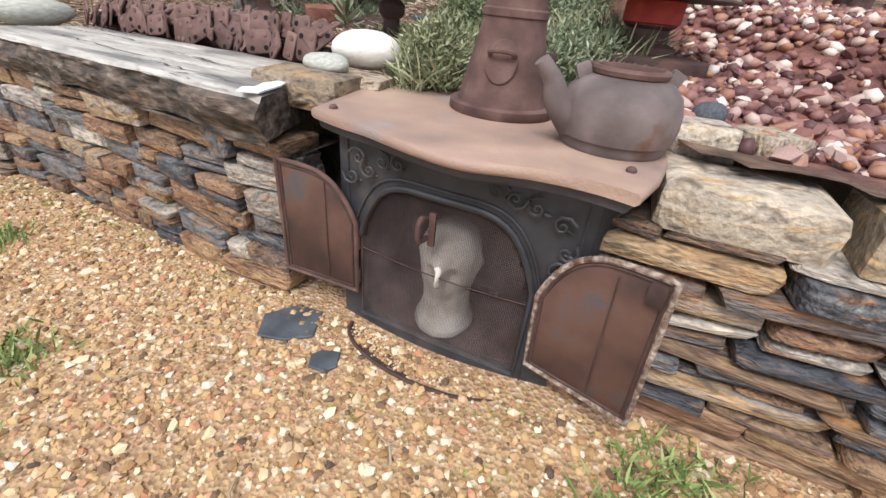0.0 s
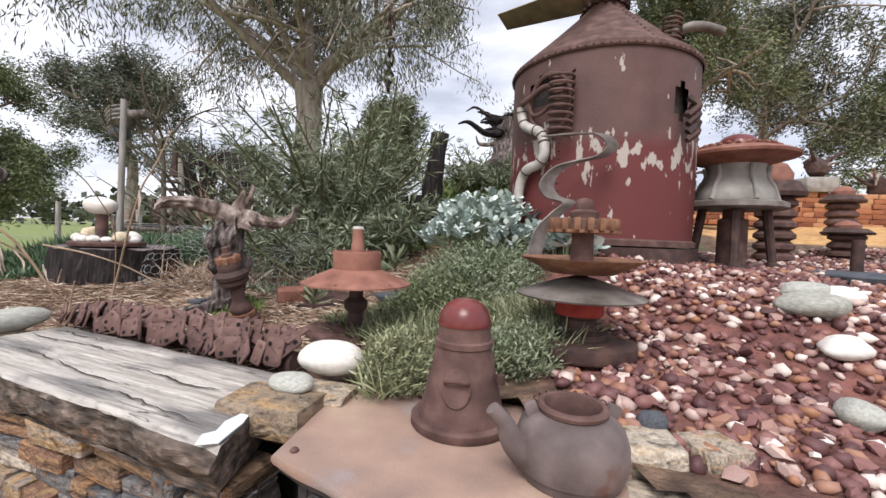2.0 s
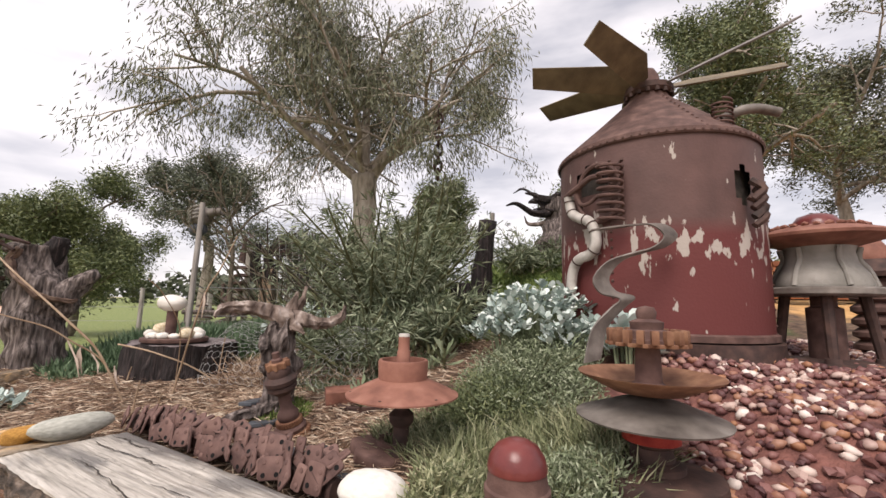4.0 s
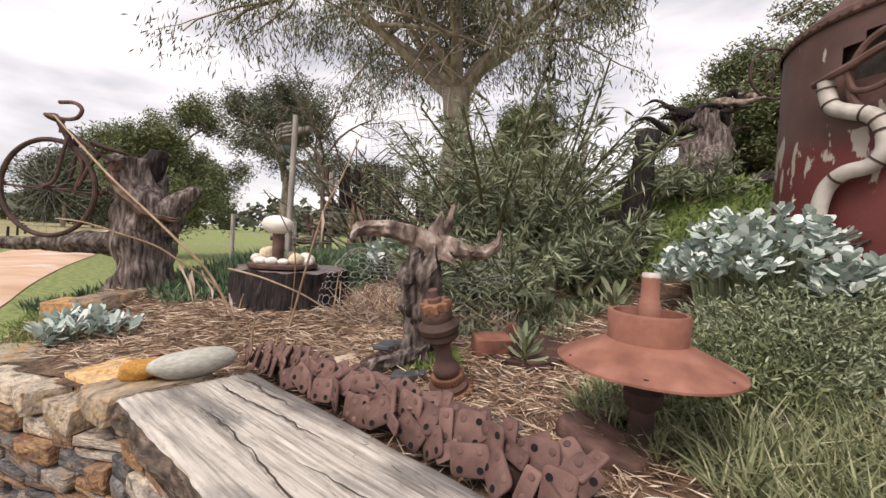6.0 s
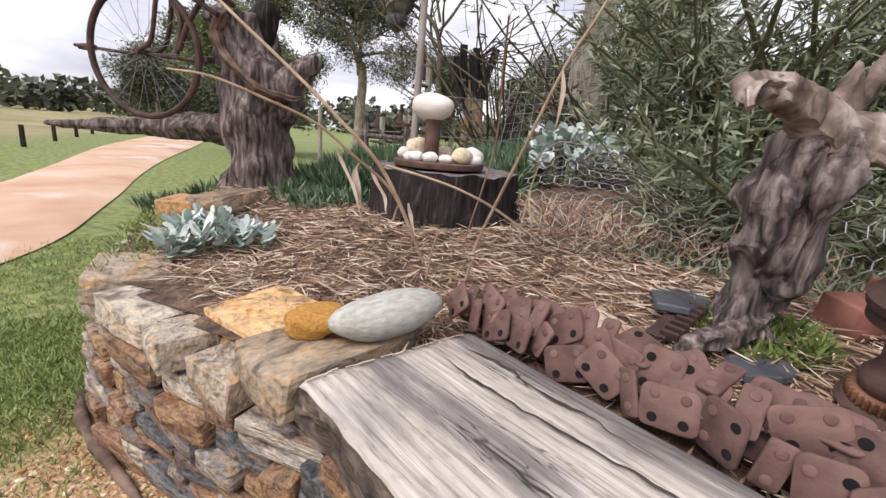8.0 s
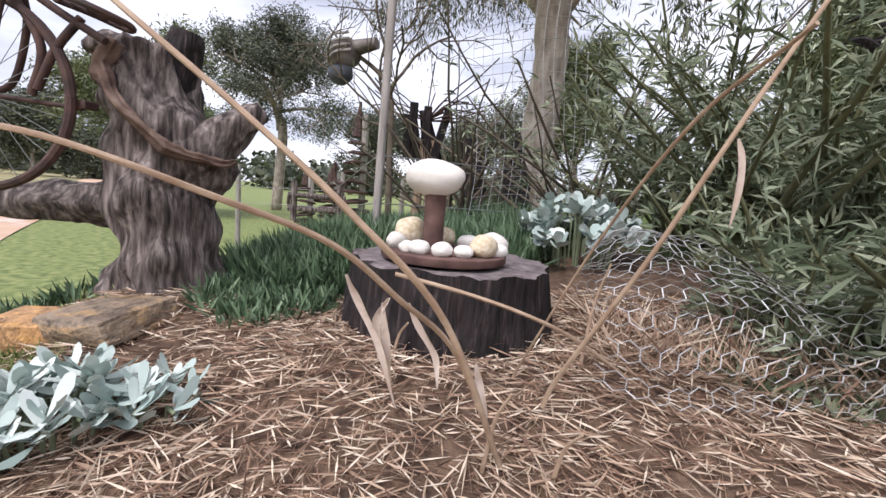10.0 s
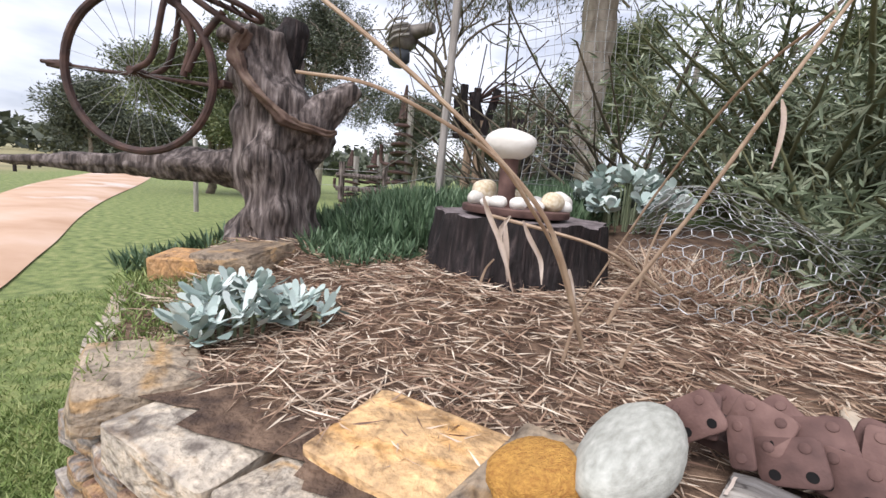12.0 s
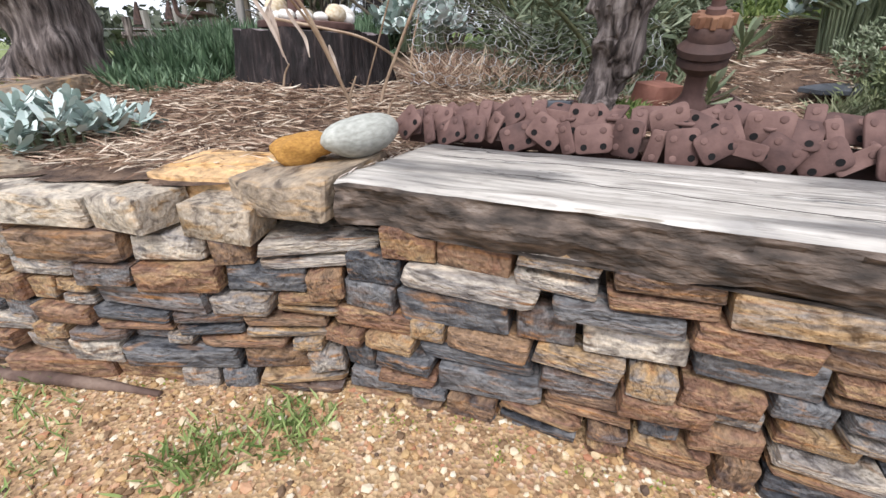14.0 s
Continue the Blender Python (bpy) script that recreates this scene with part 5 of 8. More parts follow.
loose_stone(-0.195, 1.53, 0.705, (0.235, 0.17, 0.115), -14, PALE_PEBBLE, "smooth white oval river stone on the wall by the stove", 3, rough=0.06)
loose_stone(-0.275, 1.36, 0.705, (0.15, 0.10, 0.055), -16, GREY_PEBBLE, "small grey-tan stone beside the white one", 4)
loose_stone(-1.86, 2.145, 0.648, (0.34, 0.145, 0.12), 60, GREY_PEBBLE, "long pale grey-green river stone on the capping", 12, rough=0.07)
loose_stone(-2.015, 2.045, 0.645, (0.165, 0.12, 0.085), 40, YELLOW_ROCK, "bright yellow-ochre rock on the capping", 7, rough=0.22)
for i, (x, y, z, s, k) in enumerate([(1.62, 1.66, 0.86, (0.24, 0.15, 0.11), 1), (1.93, 1.85, 0.93, (0.18, 0.13, 0.09), 0), (1.80, 1.88, 0.91, (0.24, 0.14, 0.10), 2), (1.55, 1.46, 0.82, (0.19, 0.13, 0.08), 0), (2.05, 1.62, 0.86, (0.22, 0.15, 0.10), 2),
                                    (1.35, 1.22, 0.75, (0.16, 0.11, 0.08), 2), (1.85, 1.40, 0.80, (0.22, 0.15, 0.1), 0)]):
    loose_stone(x, y, bed_z(x, y) - 0.01, s, -30 + 17 * i, (PALE_PEBBLE, GREY_PEBBLE, GREY_PEBBLE)[k], ("white river stone edging the red gravel", "grey river stone with a white cap, edging the gravel", "dull grey-green river stone edging the gravel")[k], 20 + i, group="edging stones along the gravel")
loose_stone(0.70, 1.13, 0.70, (0.075, 0.06, 0.075), 0, SLATE, "small dark banded pebble by the kettle", 31)


# ---- the drive chain along the slab ----
def plate_geo(w, h, t, holes):
    r = min(w, h) * 0.20
    pts = []
    for cx, cy, a0 in ((w / 2 - r, h / 2 - r, 0), (-w / 2 + r, h / 2 - r, 90), (-w / 2 + r, -h / 2 + r, 180), (w / 2 - r, -h / 2 + r, 270)):
        for k in range(4):
            a = radians(a0 + 30 * k)
            pts.append((cx + r * math.cos(a), cy + r * math.sin(a)))
    return slab_of(pts, 0, t, 0.002)


def chain():
    t = thing("drive_chain", Matrix.Identity(4), "heap of rusted purple-brown drive chain along the timber slab", "chain")
    r = random.Random(11)
    big = mesh_of("link_plate", plate_geo(0.102, 0.080, 0.009, 2), RUST_PURPLE, sharp=50)
    small = mesh_of("link_plate", plate_geo(0.092, 0.042, 0.009, 0), RUST_PURPLE, sharp=50)
    hole = mesh_of("hole", lathe([(0.0090, 0), (0.0090, 0.0012), (0, 0.0012)], 12), HOLE)
    rivet = mesh_of("rivet", lathe([(0.0095, 0), (0.0085, 0.002), (0.005, 0.003), (0, 0.003)], 12), RUST_PURPLE)
    a, b = Vector((-1.72, 2.335, 0)), Vector((-0.36, 1.63, 0))
    d = (b - a).normalized()
    back_way = Vector((-d.y, d.x, 0))
    yaw = math.degrees(math.atan2(d.y, d.x))
    n = 21
    for row in range(3):
        for k in range(n):
            s = min(0.99, (k + 0.15 + 0.35 * row + r.uniform(-0.12, 0.12)) / n)
            rise = min(1.0, 0.45 + 1.9 * s)
            p = a.lerp(b, s) + back_way * (-0.030 + row * 0.034 + r.uniform(-0.006, 0.006))
            z = 0.668 + 0.028 * s + (0.036, 0.030 + 0.050 * rise, 0.020 + 0.070 * rise)[row] + r.uniform(-0.012, 0.012)
            kind = (k + row) % 3 != 1
            m = pose(p.x, p.y, z, (r.uniform(68, 90), r.uniform(45, 85), r.uniform(15, 70))[row], 0, yaw + r.uniform(-26, 26)) @ pose(0, 0, 0, 0, 0, r.choice((0, 10, 90, 28, -30, 160, -90, 45) if kind else (0, 90, 75, -70, 30, 100)) + r.uniform(-9, 9))
            link = new("link_plate", big if kind else small)
            link.parent, link.matrix_basis = t, m
            if kind:
                for hx in (-0.026, 0.026):
                    h = new("hole", hole)
                    h.parent, h.matrix_basis = link, Matrix.Translation((hx, -0.022, 0.0088))
                    q = new("rivet", rivet)
                    q.parent, q.matrix_basis = link, Matrix.Translation((hx, 0.022, 0.009))
            else:
                for hx in (-0.027, 0.027):
                    q = new("rivet", rivet)
                    q.parent, q.matrix_basis = link, Matrix.Translation((hx, 0.0, 0.009))
    # added dark tube through the heap, standing for shade between the plates
    core = [tuple(a.lerp(b, k / 20) + back_way * 0.02 + Vector((0, 0, 0.675 + 0.03 * k / 20))) for k in range(21)]
    part("inner_link", tube(core, 0.035, 8, rough=0.5), RUST_DARK, t)


chain()


# ---- rusted sculptures in the bed ----
def cog(r0, r1, teeth, h, duty=0.5):
    pts = []
    for k in range(teeth):
        for f, r in ((0, r0), (duty * 0.35, r1), (duty * 0.9, r1), (duty * 1.25, r0)):
            a = 2 * math.pi * (k + f) / teeth
            pts.append((r * math.cos(a), r * math.sin(a)))
    return slab_of(pts, 0, h, 0.0015)


def up(geo, z):
    return moved(geo, Matrix.Translation((0, 0, z)))


def gear_totem():
    x, y = -0.795, 2.275
    z = bed_z(x, y) - 0.02
    t = thing("gear_totem", pose(x, y, z, 15, -9, 0) @ Matrix.Scale(1.17, 4), "stack of orange-rusted gears and bearings on a shaft", "sculpture")
    part("base_plate", lathe([(0, 0), (0.085, 0), (0.085, 0.012), (0, 0.012)], 24), RUST, t)
    part("lower_cog", up(cog(0.070, 0.080, 22, 0.022), 0.012), RUST_ORANGE, t, "toothed ring")
    part("step_ring", lathe([(0, 0.034), (0.062, 0.034), (0.066, 0.05), (0.058, 0.06), (0, 0.062)], 32), RUST, t)
    part("middle_cog", up(cog(0.050, 0.055, 34, 0.022), 0.062), RUST_ORANGE, t)
    part("collar", lathe([(0, 0.084), (0.040, 0.084), (0.044, 0.095), (0.044, 0.110), (0.034, 0.125), (0.026, 0.14), (0.026, 0.19), (0.030, 0.20), (0, 0.20)], 28), RUST, t)
    part("bearing", lathe([(0.028, 0.195), (0.04, 0.205), (0.052, 0.215), (0.060, 0.222), (0.060, 0.236), (0.054, 0.240), (0.064, 0.246), (0.066, 0.262), (0.058, 0.270), (0.048, 0.280), (0.050, 0.300), (0.044, 0.312), (0, 0.314)], 32), RUST_DARK, t, "dark ball-bearing rings")
    part("upper_cog", up(cog(0.036, 0.050, 8, 0.026), 0.312), RUST_ORANGE, t, "coarse-toothed cog")
    part("shaft_end", lathe([(0, 0.338), (0.022, 0.338), (0.022, 0.35), (0.015, 0.355), (0.015, 0.378), (0, 0.380)], 20), RUST, t)


gear_totem()


def disc_lamp():
    x, y = -0.19, 1.955
    z = bed_z(x, y)
    t = thing("disc_toadstool", pose(x, y, z - 0.01), "red-rusted plough disc on a post with ring and tube", "sculpture")
    top = 1.222 - z
    part("post", lathe([(0, 0), (0.06, 0), (0.06, 0.03), (0.034, 0.045), (0.032, 0.13), (0.05, 0.15), (0.052, 0.18), (0.03, 0.20), (0.03, 0.30), (0, 0.30)], 24), RUST_DARK, t)
    R = 0.236
    d = part("disc", lathe([(0, top - 0.192), (0.03, top - 0.19), (R * 0.55, top - 0.215), (R, top - 0.252), (R, top - 0.246), (R * 0.6, top - 0.203), (0.08, top - 0.176), (0, top - 0.172)], 56), RUST_RED, t, "shallow red-brown cone")
    for k in range(6):
        a = k * math.pi / 3 + 0.3
        part("bolt_hole", moved(lathe([(0.006, 0), (0.006, 0.002), (0, 0.002)], 8), pose(R * 0.90 * math.cos(a), R * 0.90 * math.sin(a), top - 0.237)), CORE, d)
    part("ring", lathe([(0.094, top - 0.192), (0.102, top - 0.192), (0.106, top - 0.115), (0.102, top - 0.108), (0.092, top - 0.108), (0.088, top - 0.18)], 44), RUST_RED, t)
    for k in range(3):
        part("spoke", moved(box(0.06, 0.01, 0.02, 0.002, (0.055, 0, 0)), pose(0, 0, top - 0.15, 0, 0, 120 * k + 20)), RUST, t)
    part("tube", lathe([(0.028, top - 0.18), (0.028, top - 0.075), (0.024, top - 0.07), (0.024, top - 0.012), (0, top - 0.012)], 24), RUST_RED, t)
    part("tube_cap", lathe([(0.0, top), (0.021, top), (0.024, top - 0.004), (0.024, top - 0.014)], 20), CREAM_PIPE, t, "pale cut end")


disc_lamp()


def disc_lantern():
    x, y = 0.705, 1.675
    z = bed_z(x, y) - 0.015
    t = thing("disc_lantern", pose(x, y, z, 0, 0, 0), "lantern of stacked rusty plough discs, gear and red hub", "sculpture")
    top = 1.352 - z
    part("base_disc", lathe([(0, 0), (0.21, 0), (0.215, 0.008), (0.21, 0.045), (0.17, 0.05), (0, 0.06)], 48), RUST_DARK, t, "thick dark base disc")
    part("hub", lathe([(0.10, 0.055), (0.10, 0.075), (0.07, 0.085), (0.065, top - 0.46), (0.082, top - 0.45), (0.085, top - 0.44), (0.085, top - 0.38), (0.07, top - 0.33), (0, top - 0.33)], 28), RUST_DARK, t, "dark rusty hub")
    part("hub_ring", lathe([(0.080, top - 0.447), (0.090, top - 0.442), (0.090, top - 0.380), (0.080, top - 0.374)], 28), RED_PAINT, t, "dull red painted ring")
    part("lower_disc", lathe([(0, top - 0.318), (0.10, top - 0.326), (0.235, top - 0.374), (0.238, top - 0.368), (0.10, top - 0.318), (0, top - 0.29)], 56), GALV, t, "grey worn plough disc, cupped downward")
    part("upper_disc", lathe([(0, top - 0.29), (0.12, top - 0.286), (0.225, top - 0.235), (0.228, top - 0.229), (0.13, top - 0.268), (0.05, top - 0.275), (0, top - 0.275)], 56), RUST_ORANGE, t, "orange-rusted plough disc")
    part("neck", lathe([(0.052, top - 0.28), (0.052, top - 0.262), (0.043, top - 0.255), (0.040, top - 0.135), (0, top - 0.135)], 24), RUST, t)
    part("gear_ring", up(cog(0.115, 0.135, 18, 0.012, 0.55), top - 0.135), RUST_ORANGE, t)
    for k in range(18):
        a = 2 * math.pi * k / 18
        part("cog_tooth", moved(box(0.022, 0.022, 0.045, 0.003), pose(0.118 * math.cos(a), 0.118 * math.sin(a), top - 0.125, 0, 0, math.degrees(a))), RUST_ORANGE, t)
    part("gear_plate", lathe([(0, top - 0.125), (0.112, top - 0.125), (0.112, top - 0.112), (0, top - 0.112)], 32), RUST, t)
    part("cap", lathe([(0.07, top - 0.113), (0.07, top - 0.085), (0.052, top - 0.08), (0.055, top - 0.055), (0.042, top - 0.05), (0.030, top - 0.045), (0.034, top - 0.022), (0.026, top - 0.006), (0, top)], 28), RUST, t, "knobbed cap")


disc_lantern()


def gnarled(geo, amount, size):
    """Roughens a limb with knots, splits and fine ridges along its height."""
    out = []
    for v in geo[0]:
        p = Vector(v)
        a = Vector((p.x * size, p.y * size, p.z * size * 0.35))
        k = noise.noise(a) + 0.6 * noise.noise(a * 2.3) + 0.35 * noise.noise(a * 5.1)
        q = Vector((noise.noise(a + Vector((7, 1, 3))), noise.noise(a + Vector((2, 9, 5))), 0.4 * noise.noise(a * 1.7)))
        out.append(tuple(p + q * amount * (0.5 + abs(k))))
    return out, geo[1]


def driftwood():
    m = pose(-0.975, 2.50, bed_z(-0.975, 2.50) - 0.05)
    t = thing("driftwood", m, "upright grey driftwood stump with curling silver branches", "driftwood")
    trunk = curve_pts([(-0.01, 0.03, 0), (-0.015, 0.0, 0.15), (-0.01, -0.03, 0.30), (-0.008, -0.04, 0.45), (0.015, -0.035, 0.58)], 16)
    part("stump", gnarled(tube(trunk, spread([0.085, 0.070, 0.074, 0.080, 0.060], 16), 56, rough=0.6), 0.050, 24), BARK, t, "dark split stump")
    def limb(pts, rad, label="", mat=DRIFT):
        part("branch", gnarled(tube(curve_pts(pts, 12), spread([q * 0.8 for q in rad], 12), 24, rough=0.6), 0.022, 32), mat, t, label)
    limb([(0.03, -0.03, 0.55), (-0.05, -0.10, 0.605), (-0.12, -0.18, 0.630), (-0.175, -0.25, 0.630), (-0.212, -0.315, 0.612), (-0.205, -0.345, 0.580)], [0.062, 0.048, 0.036, 0.028, 0.022, 0.010], "long curved grey arm")
    limb([(0.0, -0.04, 0.56), (0.09, -0.025, 0.56), (0.17, 0.01, 0.545), (0.24, 0.05, 0.548), (0.29, 0.08, 0.58), (0.315, 0.09, 0.645)], [0.065, 0.052, 0.038, 0.030, 0.024, 0.013], "pale upcurled root")
    limb([(0.02, -0.05, 0.58), (0.08, -0.08, 0.535), (0.15, -0.10, 0.49)], [0.042, 0.030, 0.008])
    limb([(0.02, -0.02, 0.56), (0.035, -0.02, 0.64), (0.045, -0.01, 0.69), (0.05, 0, 0.72)], [0.055, 0.038, 0.022, 0.008])
    limb([(0.03, 0, 0.57), (0.075, 0, 0.66), (0.11, 0.01, 0.75)], [0.042, 0.024, 0.007])
    limb([(-0.02, -0.06, 0.50), (-0.07, -0.09, 0.46), (-0.08, -0.10, 0.40)], [0.050, 0.036, 0.014], mat=BARK)
    limb([(0.0, 0.0, 0.10), (-0.07, -0.09, 0.075), (-0.15, -0.17, 0.065), (-0.21, -0.23, 0.05)], [0.055, 0.042, 0.032, 0.016], "low root reaching over the mulch", BARK)


driftwood()


def ground_plate():
    x, y = -0.52, 2.72
    t = thing("flywheel_plate", pose(x, y, bed_z(x, y), 6, -4, 0), "round rusty flywheel lying on the mulch", "machine part")
    part("disc", lathe([(0, 0.01), (0.20, 0.01), (0.205, 0.015), (0.205, 0.045), (0.185, 0.048), (0.18, 0.035), (0.07, 0.035), (0.06, 0.05), (0, 0.05)], 48), RUST_DARK, t)
    part("rim_teeth", up(cog(0.203, 0.214, 60, 0.018), 0.006), RUST_DARK, t)
    t2 = thing("iron_casting", pose(-0.69, 2.66, bed_z(-0.69, 2.66), 8, 0, 25), "broken red-rusted casting leaning on a flywheel", "machine part")
    part("block", moved(rough_block(71), Matrix.Translation((0, 0, 0.05)) @ Matrix.Diagonal((0.17, 0.12, 0.09, 1))), RUST_RED, t2)
    part("lug", box(0.05, 0.03, 0.10, 0.004, (0.13, 0.10, 0.02)), RUST_RED, t2)
    x, y = -0.26, 1.98
    t3 = thing("cast_flange", pose(x, y, bed_z(x, y) - 0.005, 5, 8, 12) @ Matrix.Scale(0.82, 4), "heavy red-brown flange plate half buried under the disc", "machine part")
    outl = [(0.19 * (1 + 0.16 * math.sin(3 * a + 1) + 0.05 * math.sin(7 * a)) * math.cos(a), 0.15 * (1 + 0.12 * math.cos(4 * a)) * math.sin(a)) for a in np.linspace(0, 2 * math.pi, 40)[:-1]]
    part("plate", slab_of(outl, -0.02, 0.045, 0.008), RUST, t3, sharp=50)
    part("ring", moved(lathe([(0.05, 0.04), (0.085, 0.04), (0.085, 0.07), (0.07, 0.075), (0.05, 0.07)], 28), Matrix.Translation((0.03, 0.03, 0))), RUST, t3)
    t4 = thing("toothed_bar", pose(-1.16, 2.47, bed_z(-1.16, 2.47) + 0.01, 0, -14, 62), "short rusted toothed bar lying behind the chain", "machine part")
    part("bar", box(0.20, 0.05, 0.035, 0.005), RUST_DARK, t4)
    for k in range(7):
        part("tooth", moved(box(0.012, 0.045, 0.03, 0.003), Matrix.Translation((-0.085 + k * 0.028, -0.03, 0.018))), RUST_DARK, t4)


ground_plate()


def slates():
    r = random.Random(4)
    for x, y, s in ((-1.12, 2.62, 0.16), (-0.98, 2.36, 0.12), (-0.62, 2.02, 0.14), (0.10, 2.28, 0.20), (0.30, 2.20, 0.16), (-0.45, 1.80, 0.10), (-1.33, 2.42, 0.15), (-0.02, 2.5, 0.15)):
        o = [(s * (0.7 + 0.5 * r.random()) * math.cos(a), s * 0.6 * (0.7 + 0.5 * r.random()) * math.sin(a)) for a in np.linspace(0, 2 * math.pi, 8)[:-1]]
        ob = part("slate", slab_of(o, 0, 0.022, 0.004), SLATE if x != -1.33 else CAPSTONE, smooth=False)
        ob.matrix_basis = pose(x, y, bed_z(x, y) + 0.005, r.uniform(-6, 8), r.uniform(-5, 5), r.uniform(0, 90))
        tagged(ob, "thin broken piece of dark blue slate on the mulch" if x != -1.33 else "flat grey-tan stone behind the chain", "slate", "slates in the bed")
    for x, y, s in ((-0.305, 0.985, 0.085), (-0.17, 0.865, 0.040)):
        o = [(s * (0.7 + 0.5 * r.random()) * math.cos(a), s * (0.7 + 0.5 * r.random()) * math.sin(a)) for a in np.linspace(0, 2 * math.pi, 7)[:-1]]
        ob = part("slate", slab_of(o, 0, 0.01, 0.003), SLATE, smooth=False)
        ob.matrix_basis = pose(x, y, ground_z(x, y) - 0.001, 0, 0, 40)
        tagged(ob, "flat blue-black slate set in the gravel path", "slate", "slates in the path")


slates()


# ---- stump table with the stone toadstool ----
def stump_table():
    x, y = -2.19, 3.33
    zb = bed_z(x, y)
    t = thing("tree_stump", pose(x, y, zb - 0.06, 0, 0, 0), "low wide dark-barked tree stump", "stump")
    verts, faces = [], []
    n, rows = 96, 10
    H = 1.0 - zb + 0.06
    for j in range(rows + 1):
        f = j / rows
        for k in range(n):
            a = 2 * math.pi * k / n
            d = Vector((math.cos(a), math.sin(a), 0))
            rr = 0.375 * (1.06 - 0.08 * f) * (1 + 0.05 * noise.noise(d * 1.6)) + 0.030 * noise.noise((d.x * 9, d.y * 9, f * 1.2)) + 0.02 * noise.noise((d.x * 22, d.y * 22, f * 2)) + (0.02 * (1 - f) ** 3)
            verts.append((d.x * rr, d.y * rr, H * f + 0.02 * noise.noise((d.x * 3, d.y * 3, 4)) * f))
    for j in range(rows):
        for k in range(n):
            a, b = j * n + k, j * n + (k + 1) % n
            faces.append((a, b, b + n, a + n))
    part("bark", (verts, faces), STUMP_BARK, t, "deeply furrowed dark bark", sharp=0)
    tv = [verts[rows * n + k] for k in range(n)]
    rings = [tv] + [[(p[0] * s, p[1] * s, H + 0.008 * noise.noise((p[0] * s * 9, p[1] * s * 9, 2))) for p in tv] for s in (0.96, 0.8, 0.6, 0.4, 0.2)]
    v2 = [p for r_ in rings for p in r_] + [(0, 0, H)]
    f2 = []
    for j in range(5):
        for k in range(n):
            a, b = j * n + k, j * n + (k + 1) % n
            f2.append((a, b, b + n, a + n))
    f2 += [(5 * n + k, 5 * n + (k + 1) % n, 6 * n) for k in range(n)]
    part("cut_top", (v2, f2), STUMP_CUT, t, "grey cracked sawn top", sharp=0)
    zt = 1.0
    px, py = x - 0.02, y - 0.09
    p = thing("stone_toadstool", pose(px, py, zt + 0.012), "white river stone on a rusty pipe over a round iron plate", "sculpture")
    part("plate", lathe([(0, 0), (0.225, 0), (0.228, 0.004), (0.228, 0.026), (0.222, 0.03), (0.17, 0.03), (0, 0.022)], 56), RUST, p, "round rusty iron plate")
    part("pipe", moved(lathe([(0, 0.02), (0.038, 0.02), (0.038, 0.24), (0, 0.24)], 28), Matrix.Translation((-0.045, 0, 0))), RUST, p, "upright brown pipe")
    part("stone_cap", moved(pebble(5, 0.07, 3), Matrix.Translation((-0.055, 0, 0.29)) @ Matrix.Diagonal((0.225, 0.19, 0.13, 1))), PALE_PEBBLE, p, "big smooth white stone", sharp=0)
    r = random.Random(2)
    ring = [(-0.15, 0.06, 0.17, 0.12, 0.12, 1), (-0.165, -0.06, 0.085, 0.07, 0.065, 0), (-0.10, -0.135, 0.06, 0.05, 0.045, 0), (-0.055, -0.155, 0.075, 0.06, 0.055, 0), (0.025, -0.165, 0.085, 0.065, 0.055, 0), (0.095, -0.14, 0.07, 0.06, 0.05, 0),
            (0.155, -0.085, 0.11, 0.09, 0.085, 1), (0.175, 0.0, 0.12, 0.09, 0.09, 0), (0.20, -0.03, 0.08, 0.06, 0.05, 0), (0.07, 0.13, 0.09, 0.08, 0.06, 0), (-0.03, 0.15, 0.10, 0.08, 0.08, 1)]
    for i, (dx, dy, a, b, c, k) in enumerate(ring):
        loose_stone(px + dx, py + dy, zt + 0.036, (a, b, c), r.uniform(0, 90), (PALE_PEBBLE, CREAM_PEBBLE)[k], ("small white river stone on the iron plate", "rounded cream-yellow river stone on the iron plate")[k], 50 + i, group="stones round the toadstool")


stump_table()


